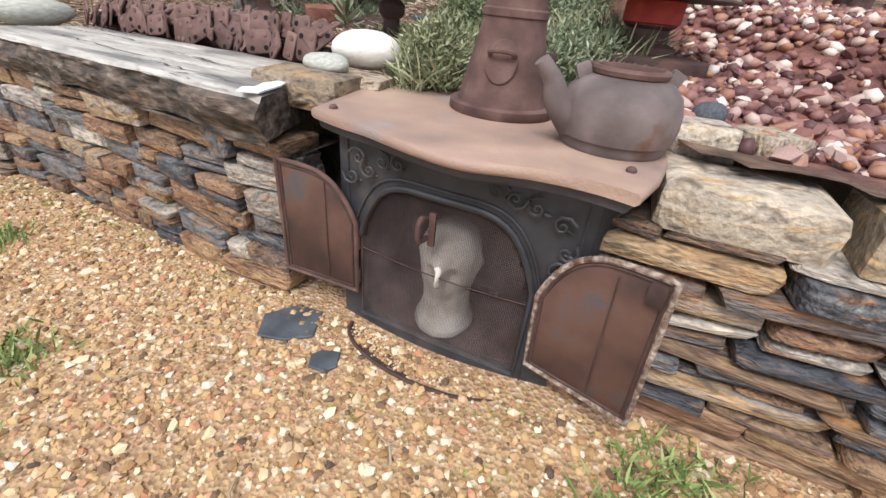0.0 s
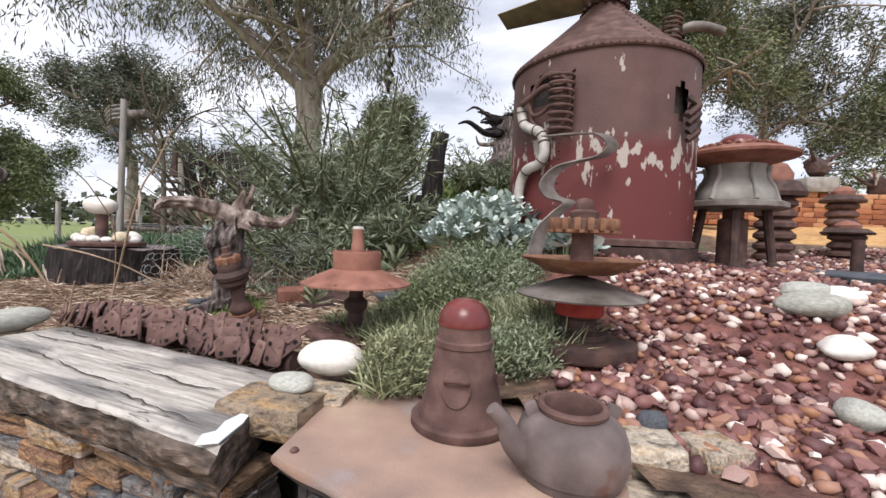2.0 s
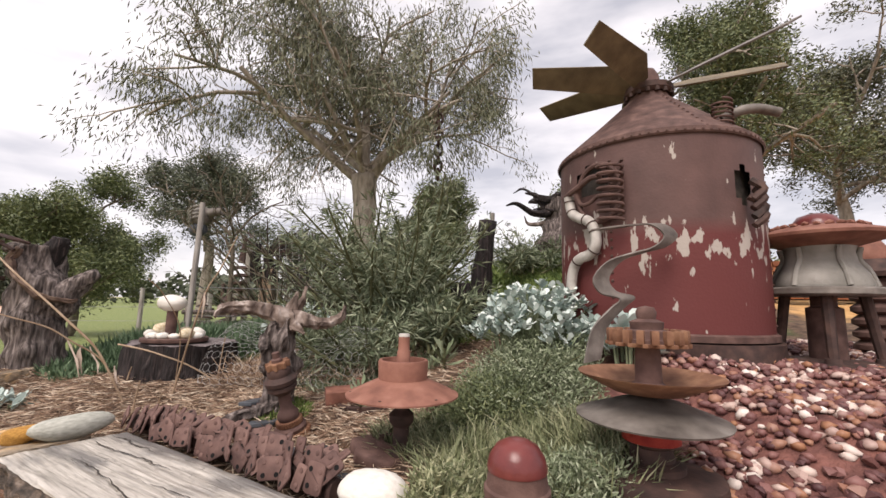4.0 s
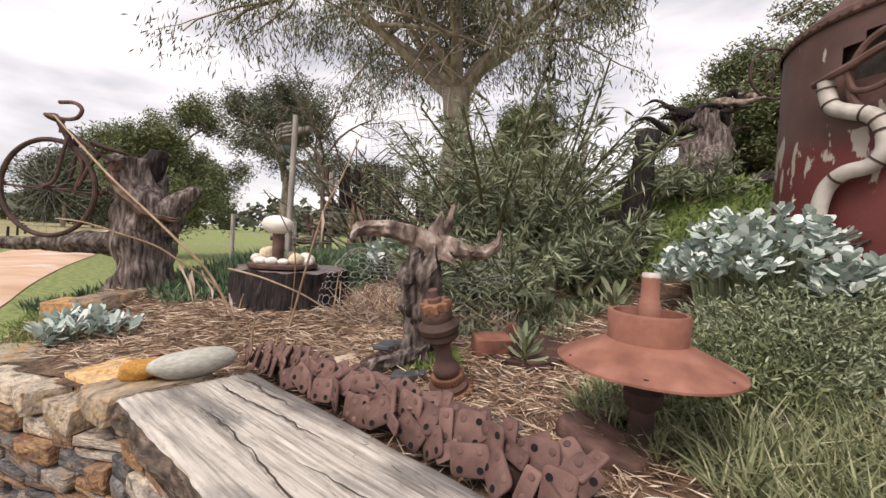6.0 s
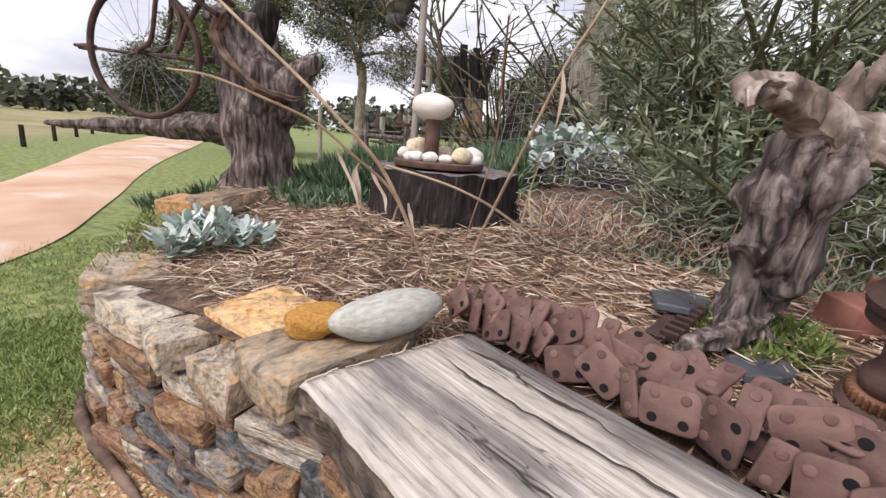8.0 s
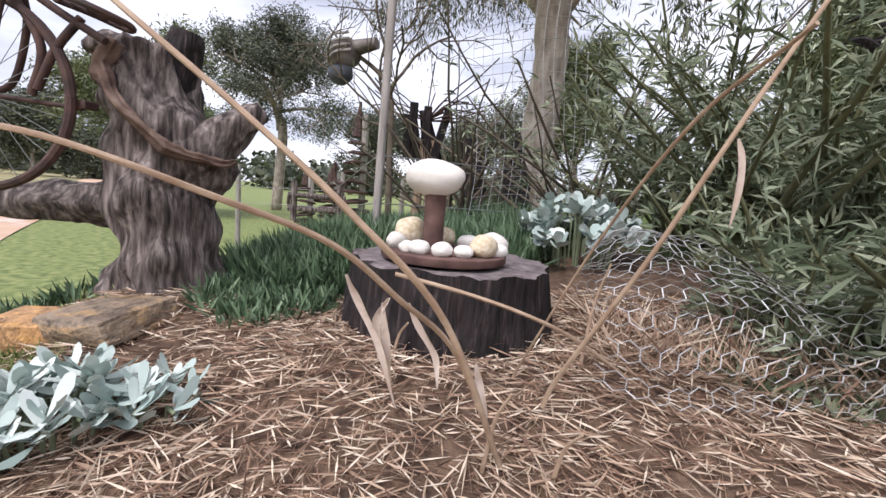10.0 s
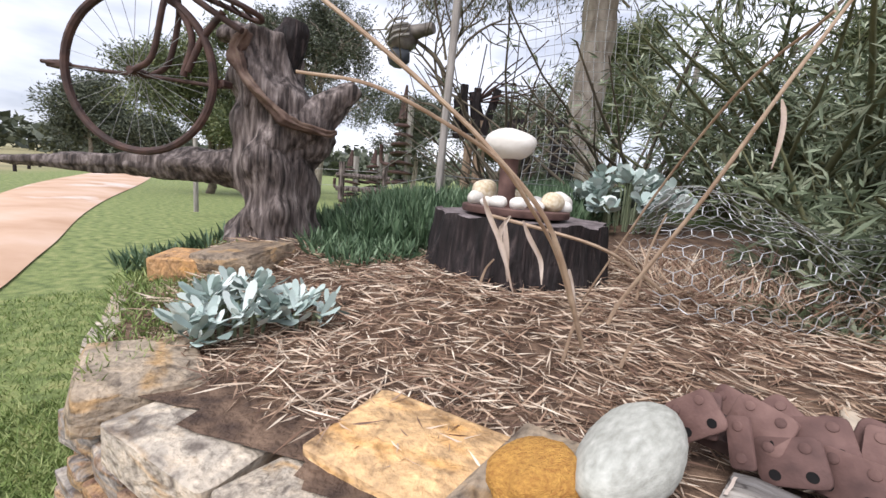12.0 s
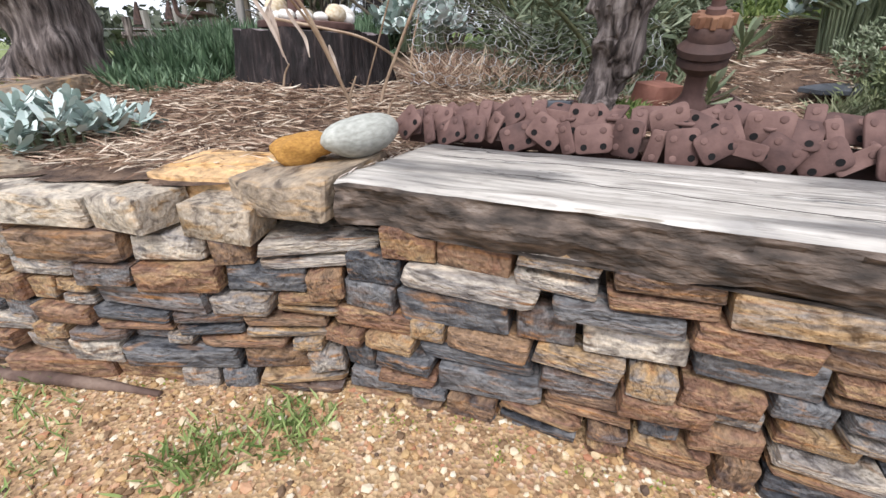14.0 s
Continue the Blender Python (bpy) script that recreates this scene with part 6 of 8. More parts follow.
# ---- dead tree with the bicycle ----
def dead_tree():
    bx, by = -3.42, 3.24
    t = thing("dead_tree", pose(bx, by, bed_z(bx, by) - 0.08), "grey dead tree trunk with broken limbs", "dead tree")
    part("trunk", gnarled(tube(curve_pts([(0.03, 0, 0), (0.02, 0, 0.25), (0.0, 0, 0.5), (-0.03, 0.0, 0.72), (-0.06, 0.02, 0.92), (-0.05, 0.03, 1.06)], 12), spread([0.225, 0.180, 0.174, 0.184, 0.16, 0.12], 12), 72, rough=0.34), 0.034, 16), BARK, t, "fissured grey trunk", sharp=0)
    def limb(pts, rad, mat=BARK, label="", rough=0.35):
        part("limb", gnarled(tube(curve_pts(pts, 10), spread(rad, 10), 24, rough=rough), 0.016, 22), mat, t, label, sharp=0)
    limb([(0.02, -0.02, 0.58), (0.16, 0.03, 0.66), (0.28, 0.09, 0.78), (0.36, 0.13, 0.86)], [0.15, 0.11, 0.07, 0.045], label="short broken side limb")
    limb([(0.06, 0.03, 0.5), (0.2, 0.06, 0.58), (0.27, 0.08, 0.62)], [0.12, 0.07, 0.035])
    limb([(-0.05, -0.03, 0.42), (-0.3, -0.10, 0.42), (-0.6, -0.20, 0.40), (-0.9, -0.32, 0.385), (-1.25, -0.45, 0.37)], [0.10, 0.085, 0.06, 0.04, 0.015], label="long low limb that carries the wheel")
    limb([(-0.02, -0.17, 1.02), (-0.06, -0.20, 0.92), (0.05, -0.20, 0.77), (0.16, -0.14, 0.66), (0.28, -0.04, 0.62), (0.33, 0.02, 0.63)], [0.024, 0.026, 0.021, 0.023, 0.018, 0.007], PEEL, "reddish peeling strip of bark", 1.0)
    limb([(-0.05, 0.0, 0.95), (-0.14, -0.08, 1.03), (-0.22, -0.12, 1.02)], [0.08, 0.06, 0.03])
    limb([(-0.05, 0.05, 0.9), (0.04, 0.05, 1.05), (0.06, 0.05, 1.14)], [0.11, 0.08, 0.05], STUMP_BARK)


dead_tree()


def circle(c, u, v, r, n=48):
    return [tuple(Vector(c) + Vector(u) * r * math.cos(2 * math.pi * k / n) + Vector(v) * r * math.sin(2 * math.pi * k / n)) for k in range(n + 1)]


def bicycle():
    c = Vector((-3.86, 2.90, 1.475))
    t = thing("bicycle", Matrix.Translation(c), "old rusted racing bicycle propped in the dead tree", "bicycle")
    u, v = Vector((0.975, 0.22, 0.0)), Vector((0, 0, 1))
    w = u.cross(v)
    wheel = part("wheel", tube(circle((0, 0, 0), u, v, 0.335), 0.017, 8, caps=False), RUST_DARK, t, "bare rusty rim with thin spokes")
    hub = part("hub", tube([tuple(w * -0.05), tuple(w * 0.05)], 0.017, 10), RUST_DARK, wheel)
    for k in range(28):
        a = 2 * math.pi * k / 28
        part("spoke", tube([tuple(w * (0.03 if k % 2 else -0.03)), tuple(u * 0.33 * math.cos(a) + v * 0.33 * math.sin(a))], 0.0012, 4), WIRE, wheel)
    P = lambda a, b, d=0.0: tuple(u * a + v * b + w * d)
    def tub(name, pts, r, mat=RUST_DARK, n=5, label=""):
        return part(name, tube(curve_pts(pts, n), r, 10), mat, t, label)
    # fork up to the head, drop bars
    for s in (-0.05, 0.05):
        tub("fork_blade", [P(0.02, 0.0, s), P(0.10, 0.06, s), P(0.15, 0.25, s), P(0.16, 0.36, s * 0.5)], 0.012)
    tub("head_tube", [P(0.14, 0.34), P(0.07, 0.46)], 0.02)
    tub("stem", [P(0.07, 0.45), P(0.05, 0.50), P(-0.03, 0.505)], 0.013)
    bar = tub("handlebar", [P(-0.06, 0.49, -0.16), P(-0.07, 0.50, -0.08), P(-0.03, 0.505, 0.0), P(0.08, 0.48, 0.08), P(0.24, 0.445, 0.14), P(0.34, 0.455, 0.16), P(0.37, 0.51, 0.16), P(0.32, 0.55, 0.16), P(0.22, 0.55, 0.16)], 0.0125, RUST)
    part("brake_lever", tube([P(-0.06, 0.505, -0.17), P(-0.09, 0.47, -0.18), P(-0.09, 0.42, -0.18)], 0.012, 8), RUST_DARK, bar)
    tub("top_tube", [P(0.08, 0.43), P(0.28, 0.30), P(0.46, 0.20)], 0.014)
    tub("down_tube", [P(0.13, 0.36), P(0.24, 0.17), P(0.20, 0.0)], 0.014)
    tub("seat_tube", [P(0.22, 0.02), P(0.29, 0.16), P(0.38, 0.27)], 0.014)
    tub("pedal_axle", [P(-0.46, 0.02, -0.02), P(-0.2, 0.0, -0.02), P(0.05, -0.01, -0.02), P(0.36, -0.03, -0.02)], 0.009)
    for x in (-0.40, 0.34):
        part("pedal", moved(box(0.09, 0.05, 0.03, 0.006), Matrix.Translation(P(x, -0.03 if x > 0 else 0.0, -0.04))), RUST_DARK, t)
    sd = part("saddle_frame", tube(curve_pts([P(0.28, 0.33, -0.02), P(0.36, 0.32, 0.05), P(0.48, 0.28, 0.08), P(0.54, 0.26, 0.0), P(0.48, 0.27, -0.08), P(0.36, 0.31, -0.06), P(0.28, 0.33, -0.02)], 5), 0.012, 8), RUST_DARK, t, "bare saddle frame")
    for k in range(4):
        part("saddle_spring", tube([P(0.32 + 0.05 * k, 0.315 - 0.012 * k, -0.06), P(0.35 + 0.05 * k, 0.30 - 0.012 * k, 0.06)], 0.006, 6), RUST_DARK, sd)


bicycle()


# ---- the riveted tank with a face of scrap ----
def tank():
    cx, cy, zb = 1.375, 3.20, 1.165
    R, H = 0.64, 1.225
    t = thing("iron_tank", pose(cx, cy, zb), "riveted maroon-brown iron tank with a conical roof and scrap-metal face", "tank")
    def P(a, r, z):
        return (r * math.cos(radians(a)), r * math.sin(radians(a)), z)
    # shell with two openings left in the grid
    n, rows = 96, 30
    verts, faces = [], []
    holes = [(-147, 0.985, 10.5, 0.105), (-66, 0.90, 5.5, 0.11)]
    for j in range(rows + 1):
        for k in range(n):
            verts.append(P(-180 + 360 * k / n, R * (1 + 0.003 * noise.noise((k * 0.3, j * 0.2, 0))), H * j / rows))
    for j in range(rows):
        for k in range(n):
            a, z = -180 + 360 * (k + 0.5) / n, H * (j + 0.5) / rows
            if any(((a - ha) / wa) ** 2 + ((z - hz) / hh) ** 2 < 1 for ha, hz, wa, hh in holes):
                continue
            i, i2 = j * n + k, j * n + (k + 1) % n
            faces.append((i, i2, i2 + n, i + n))
    part("shell", (verts, faces), TANK, t, "curved plate with peeling red paint", sharp=60)
    # added near-black cylinder: the interior's darkness is put into its colour
    part("inner_lining", lathe([(R - 0.05, 0.0), (R - 0.05, H)], 48), CORE, t, "dark cylinder standing for the unlit inside of the tank")
    part("base_band", lathe([(R + 0.004, 0.0), (R + 0.022, 0.002), (R + 0.022, 0.035), (R + 0.004, 0.045)], 72), RUST, t)
    part("foundation", lathe([(0, -0.10), (R + 0.05, -0.10), (R + 0.05, -0.008), (0, -0.004)], 40, wob=0.06), RUST_DARK, t, "low stained footing")
    part("roof_cone", lathe([(R + 0.012, H - 0.03), (R + 0.018, H - 0.02), (R + 0.012, H + 0.01), (R * 0.6, H + 0.25), (0.15, H + 0.47), (0.13, H + 0.52), (0.13, H + 0.545), (0, H + 0.55)], 72), RUST, t, "brown conical roof", sharp=35)
    rivet = mesh_of("rivet", lathe([(0.010, 0), (0.008, 0.006), (0, 0.009)], 8), RUST)
    for k in range(86):
        a = 360 * k / 86
        ob = new("rivet", rivet)
        ob.parent, ob.matrix_basis = t, Matrix.Translation(P(a, R + 0.014, H - 0.012)) @ pose(0, 0, 0, 0, 0, a) @ pose(0, 0, 0, 0, 90, 0)
    for a0 in (-134, -30):
        for k in range(22):
            ob = new("rivet", rivet)
            ob.parent, ob.matrix_basis = t, Matrix.Translation(P(a0, R, 0.04 + k * 0.05)) @ pose(0, 0, 0, 0, 0, a0) @ pose(0, 0, 0, 0, 90, 0)
    for a0 in (-85, -200):
        for k in range(11):
            f = k / 11
            ob = new("rivet", rivet)
            ob.parent, ob.matrix_basis = t, Matrix.Translation(P(a0, R - (R - 0.16) * f, H + 0.015 + 0.455 * f)) @ pose(0, 0, 0, 0, 35, a0)
    # eye ring, coil, inner scrap
    eye = [P(-139.5 + 12.5 * math.cos(x), R + 0.03 - 0.012 * math.cos(x), 0.89 + 0.185 * math.sin(x)) for x in np.linspace(0, 2 * math.pi, 33)]
    part("eye_ring", tube(eye, 0.017, 8, caps=False), RUST, t)
    coil = []
    for k in range(8 * 14 + 1):
        x = 2 * math.pi * k / 14
        coil.append(P(-131 + 6.0 * math.cos(x), R + 0.075 + 0.055 * math.sin(x), 0.69 + 0.37 * k / (8 * 14)))
    part("coil_spring", tube(coil, 0.0095, 7), RUST, t, "brown coil spring")
    part("scrap_eyelid", tube(curve_pts([P(-164, R + 0.05, 0.915), P(-156, R + 0.07, 0.925), P(-149, R + 0.07, 0.95), P(-142, R + 0.06, 0.99), P(-136, R + 0.05, 0.985)], 5), 0.018, 8), RUST, t)
    part("scrap_hook", tube(curve_pts([P(-152, R + 0.06, 0.92), P(-150, R + 0.05, 0.84), P(-144, R + 0.05, 0.83), P(-138, R + 0.05, 0.87)], 5), 0.013, 8), RUST, t)
    # cream hose with clamps
    hose = curve_pts([P(-159, R + 0.055, 0.91), P(-158.5, R + 0.05, 0.85), P(-156, R + 0.05, 0.785), P(-150, R + 0.05, 0.745), P(-144.5, R + 0.05, 0.715), P(-141, R + 0.05, 0.65), P(-140.5, R + 0.05, 0.56), P(-144, R + 0.05, 0.505), P(-151, R + 0.05, 0.485), P(-156, R + 0.05, 0.43), P(-158, R + 0.055, 0.33), P(-158.5, R + 0.06, 0.18)], 6)
    hp = part("hose", tube(hose, 0.033, 12), CREAM_PIPE, t, "cream ribbed hose")
    for k in (3, 10, 21, 26, 30, 39, 50):
        part("hose_clamp", tube([hose[k].lerp(hose[k + 1], 0.1), hose[k].lerp(hose[k + 1], 0.8)], 0.036, 12), RUST_DARK, hp)
    # mouth: a curled steel band
    path = curve_pts([(.76, 2.40, 1.755), (.95, 2.42, 1.785), (1.08, 2.44, 1.79), (1.15, 2.453, 1.735), (1.08, 2.43, 1.67), (.95, 2.39, 1.63), (.82, 2.35, 1.58), (.745, 2.33, 1.49), (.78, 2.335, 1.42), (.876, 2.349, 1.393), (.82, 2.335, 1.34), (.73, 2.32, 1.24), (.685, 2.308, 1.08)], 6)
    wv = Vector((-0.85, -0.5, -0.12)) * 0.055
    vv, ff = [], []
    for k, p in enumerate(path):
        d = (path[min(k + 1, len(path) - 1)] - path[max(k - 1, 0)]).normalized()
        nrm = d.cross(wv).normalized() * 0.004
        q = p - Vector((cx, cy, zb))
        for s, r in ((-1, -1), (1, -1), (1, 1), (-1, 1)):
            vv.append(tuple(q + wv * s + nrm * r))
        if k:
            for j in range(4):
                a, b = 4 * (k - 1) + j, 4 * (k - 1) + (j + 1) % 4
                ff.append((a, b, b + 4, a + 4))
    part("curled_band", (vv, ff), GALV, t, "curled brown-grey steel strip", sharp=40)
    # rotor
    hz = H + 0.55
    part("rotor_hub", lathe([(0, hz - 0.04), (0.15, hz - 0.04), (0.17, hz - 0.02), (0.17, hz + 0.02), (0.14, hz + 0.03), (0, hz + 0.03)], 28), RUST_DARK, t)
    part("nose_cone", lathe([(0.085, hz + 0.02), (0.088, hz + 0.06), (0.075, hz + 0.13), (0.05, hz + 0.18), (0, hz + 0.20)], 28), RUST, t)
    for k in range(16):
        a = 22.5 * k
        part("hub_bolt", moved(lathe([(0.016, -0.05), (0.016, -0.02), (0, -0.015)], 8), Matrix.Translation(P(a, 0.155, hz - 0.005))), RUST_DARK, t)
    blade = slab_of([(0.13, -0.05), (0.86, -0.07), (0.90, 0.08), (0.34, 0.15), (0.13, 0.06)], -0.006, 0.006, 0.002)
    for a, tilt, pitch in ((188, -3, 38), (228, -2, 34), (140, -6, 34), (348, -5, 36), (308, -3, 34), (80, 0, 34)):
        part("rotor_blade", moved(blade, pose(0, 0, hz + 0.02, 0, 0, a) @ pose(0, 0, 0, pitch, tilt, 0)), BLADE if a != 308 else GALV, t, "khaki metal rotor blade" if a != 308 else "pale metal rotor blade")
    # ear of scrap on the far side
    part("side_casting", joined(*[tube(curve_pts([P(-64 + 3 * math.sin(k * 2.1), R + 0.03, 0.92 - 0.05 * k), P(-62, R + 0.08, 0.86 - 0.05 * k), P(-66, R + 0.05, 0.80 - 0.05 * k)], 4), 0.022, 7, rough=0.4) for k in range(4)]), RUST_DARK, t, "knotted scrap below a square opening")
    part("roof_pipe", tube(curve_pts([P(-62, 0.52, H + 0.13), P(-55, 0.60, H + 0.17), P(-45, 0.66, H + 0.19), P(-38, 0.74, H + 0.17)], 5), 0.03, 10), GALV, t)
    part("roof_spring", tube([P(-66 + 6 * math.cos(x), 0.55 + 0.05 * math.sin(x), H + 0.04 + 0.014 * x / 3) for x in np.linspace(0, 40, 160)], 0.007, 5), RUST, t)


tank()


# ---- lantern sculptures on the gravel ----
def stone_lantern():
    x, y = 2.21, 2.88
    z = bed_z(x, y) - 0.01
    t = thing("iron_lantern", pose(x, y, z, 0, 0, 12) @ Matrix.Diagonal((1.05, 1.05, 1.16, 1)), "pagoda lantern of rusty discs, iron legs and a concrete bell", "sculpture")
    part("base_disc", lathe([(0, 0), (0.29, 0), (0.295, 0.01), (0.29, 0.03), (0.1, 0.045), (0, 0.045)], 44), RUST_DARK, t)
    for k in range(4):
        a = radians(45 + 90 * k)
        leg = part("leg", tube([(0.22 * math.cos(a), 0.22 * math.sin(a), 0.03), (0.17 * math.cos(a), 0.17 * math.sin(a), 0.38)], [0.024, 0.028], 8), RUST_DARK, t)
        part("foot", moved(lathe([(0, 0), (0.04, 0), (0.035, 0.03), (0, 0.035)], 10), Matrix.Translation((0.22 * math.cos(a), 0.22 * math.sin(a), 0.028))), RUST_DARK, leg)
    part("inner_drum", lathe([(0, 0.04), (0.085, 0.04), (0.085, 0.30), (0.06, 0.31), (0.06, 0.37), (0, 0.37)], 24), RUST, t)
    part("platform", lathe([(0, 0.36), (0.27, 0.36), (0.285, 0.37), (0.285, 0.395), (0.26, 0.405), (0, 0.405)], 44), GALV, t, "grey iron platform")
    bell = part("bell", lathe([(0, 0.40), (0.215, 0.40), (0.222, 0.42), (0.205, 0.47), (0.165, 0.53), (0.155, 0.585), (0.165, 0.62), (0, 0.62)], 44), CONCRETE, t, "pale concrete bell")
    for k in range(6):
        a = radians(60 * k + 10)
        part("bell_rib", tube(curve_pts([(0.228 * math.cos(a), 0.228 * math.sin(a), 0.41), (0.20 * math.cos(a), 0.20 * math.sin(a), 0.49), (0.165 * math.cos(a), 0.165 * math.sin(a), 0.55), (0.175 * math.cos(a), 0.175 * math.sin(a), 0.61)], 4), 0.014, 8), CONCRETE, bell)
    part("roof", lathe([(0, 0.61), (0.16, 0.615), (0.325, 0.66), (0.33, 0.675), (0.30, 0.69), (0.18, 0.725), (0, 0.735)], 48), RUST_RED, t, "wide red-rusted roof disc")
    for k in range(26):
        a = radians(360 * k / 26)
        part("roof_nugget", moved(pebble(k % 5, 0.2, 1), Matrix.Translation((0.21 * math.cos(a), 0.21 * math.sin(a), 0.722)) @ Matrix.Diagonal((0.05, 0.04, 0.025, 1))), RUST_RED, t, smooth=False)
    part("knob", lathe([(0.12, 0.72), (0.115, 0.75), (0.085, 0.785), (0.04, 0.80), (0, 0.803)], 30), MAROON, t, "domed knob")


stone_lantern()


def spring_tower(x, y, h, r, label, turns=6):
    z = bed_z(x, y) - 0.02
    t = thing("spring_tower", pose(x, y, z), label, "sculpture")
    part("foot", lathe([(0, 0), (r * 1.1, 0), (r * 1.1, 0.03), (0, 0.03)], 28), RUST_DARK, t)
    prof = [(0, 0.03)]
    for k in range(turns):
        a = 0.03 + (h * 0.62) * k / turns
        b = 0.03 + (h * 0.62) * (k + 1) / turns
        prof += [(r * 0.72, a), (r, a + (b - a) * 0.25), (r, a + (b - a) * 0.6), (r * 0.72, b)]
    part("coil", lathe(prof + [(0, 0.03 + h * 0.62)], 28), RUST, t)
    part("hood", lathe([(0, h * 0.66), (r * 1.35, h * 0.66), (r * 1.4, h * 0.70), (r * 1.0, h * 0.80), (0, h * 0.83)], 32), RUST_DARK, t)
    part("dome", lathe([(r * 0.7, h * 0.80), (r * 0.72, h * 0.88), (r * 0.4, h * 0.97), (0, h)], 24), RUST_RED, t)


spring_tower(2.92, 3.35, 0.84, 0.14, "tower of rusty coil springs behind the lantern")
spring_tower(3.80, 3.60, 0.36, 0.13, "squat rusty lantern with a red dome on the gravel", 3)
spring_tower(3.75, 2.85, 0.95, 0.20, "tall dark stack of rusty drums and hoods", 4)
spring_tower(5.2, 5.0, 0.62, 0.16, "small rusty drum lantern in the yard", 4)


def grey_disc():
    x, y = 2.62, 2.42
    t = thing("harrow_disc", pose(x, y, bed_z(x, y) - 0.01), "blue-grey steel disc lying on the red gravel", "machine part")
    part("disc", lathe([(0, 0), (0.26, 0.0), (0.27, 0.03), (0.265, 0.035), (0.1, 0.055), (0, 0.055)], 44), SLATE, t)
    part("shaft", lathe([(0.03, 0.05), (0.03, 0.24), (0, 0.24)], 16), RUST_DARK, t)


grey_disc()


# ---- root sculpture and burnt posts on the mound ----
def root_sculpture():
    x, y = 1.25, 6.05
    z = bed_z(x, y) - 0.1
    t = thing("root_sculpture", pose(x, y, z), "upturned grey stump crowned with tangled dark roots and a wheel", "driftwood")
    part("stump", tube(curve_pts([(0, 0, 0), (0.02, 0, 0.4), (0.05, 0, 0.8), (0.1, 0, 1.0)], 6), spread([0.36, 0.30, 0.24, 0.2], 6), 24, rough=0.45), BARK, t, "pale furrowed stump", sharp=0)
    r = random.Random(21)
    for k in range(26):
        a = r.uniform(0, 2 * math.pi)
        d = Vector((math.cos(a), math.sin(a) * 0.6, 0))
        z0 = r.uniform(0.75, 1.1)
        L = r.uniform(0.3, 0.8)
        pts = [Vector((0.08, 0, z0)) + d * 0.08]
        for j in range(4):
            pts.append(pts[-1] + (d * r.uniform(0.2, 1) + Vector((r.uniform(-0.6, 0.6), r.uniform(-0.4, 0.4), r.uniform(-0.35, 0.75)))) * L / 4)
        r0 = r.uniform(0.035, 0.10)
        part("root", tube(curve_pts(pts, 4), spread([r0, r0 * 0.8, r0 * 0.6, r0 * 0.45, r0 * 0.15], 4), 8, rough=0.4), STUMP_BARK if k % 4 else DRIFT, t)
    for k in range(6):
        a = r.uniform(0, 2 * math.pi)
        d = Vector((math.cos(a), math.sin(a), 0))
        part("lower_root", tube(curve_pts([d * 0.2 + Vector((0.3, 0, 0.15)), d * 0.4 + Vector((0.4, -0.1, 0.22)), d * 0.6 + Vector((0.45, -0.2, 0.05))], 4), spread([0.14, 0.10, 0.03], 4), 10, rough=0.5), STUMP_BARK, t)
    c = (0.62, -0.1, 1.42)
    w = part("wheel", tube(circle(c, (0.95, 0.3, 0), (0, 0, 1), 0.27, 32), 0.014, 6, caps=False), RUST_DARK, t, "thin spoked iron wheel")
    for k in range(8):
        a = 2 * math.pi * k / 8
        part("spoke", tube([c, tuple(Vector(c) + Vector((0.95, 0.3, 0)) * 0.27 * math.cos(a) + Vector((0, 0, 0.27 * math.sin(a))))], 0.005, 4), RUST_DARK, w)
    part("branch", tube(curve_pts([(-0.1, 0, 0.85), (-0.35, -0.05, 0.82), (-0.6, -0.1, 0.95), (-0.75, -0.1, 0.92)], 5), spread([0.07, 0.05, 0.03, 0.01], 5), 8, rough=0.3), STUMP_BARK, t)


root_sculpture()


def burnt_post(x, y, top, r, lean, label):
    z = bed_z(x, y) - 0.08
    ob = part("burnt_post", tube(curve_pts([(x, y, z), (x + lean * 0.4, y, z + (top - z) * 0.5), (x + lean, y, top)], 6), spread([r * 1.2, r, r * 0.75], 6), 14, rough=0.45), STUMP_BARK, sharp=0)
    tagged(ob, label, "post")


burnt_post(0.12, 3.87, 2.10, 0.09, 0.08, "blackened leaning stump of a burnt post")
burnt_post(0.02, 3.80, 1.52, 0.11, -0.05, "dark burnt stump among the ground cover")


def timber_post(name, x, y, z1, r, lean, mat, label, z0=None):
    z = (bed_z(x, y) if z0 is None else z0) - 0.1
    ob = part(name, tube([(x, y, z), (x + lean[0] * 0.5, y + lean[1] * 0.5, (z + z1) / 2), (x + lean[0], y + lean[1], z1)], [r, r * 0.97, r * 0.9], 8, rough=0.15), mat, sharp=60)
    return tagged(ob, label, "post", "fence posts")


timber_post("fence_post", -2.86, 4.25, 2.36, 0.030, (0.03, 0.0), GREY_POST, "slim pale grey upright fence post")
timber_post("fence_post", 0.45, 12.0, 4.0, 0.07, (0.05, 0), GREY_POST, "grey post standing beyond the mound")
for k, (x, y) in enumerate([(-5.5, 9.4), (-7.5, 9.0), (-9.5, 8.6), (-4.3, 9.5)]):
    timber_post("fence_post", x, y, 1.55, 0.05, (0, 0), GREY_POST, "weathered post of the wire fence")


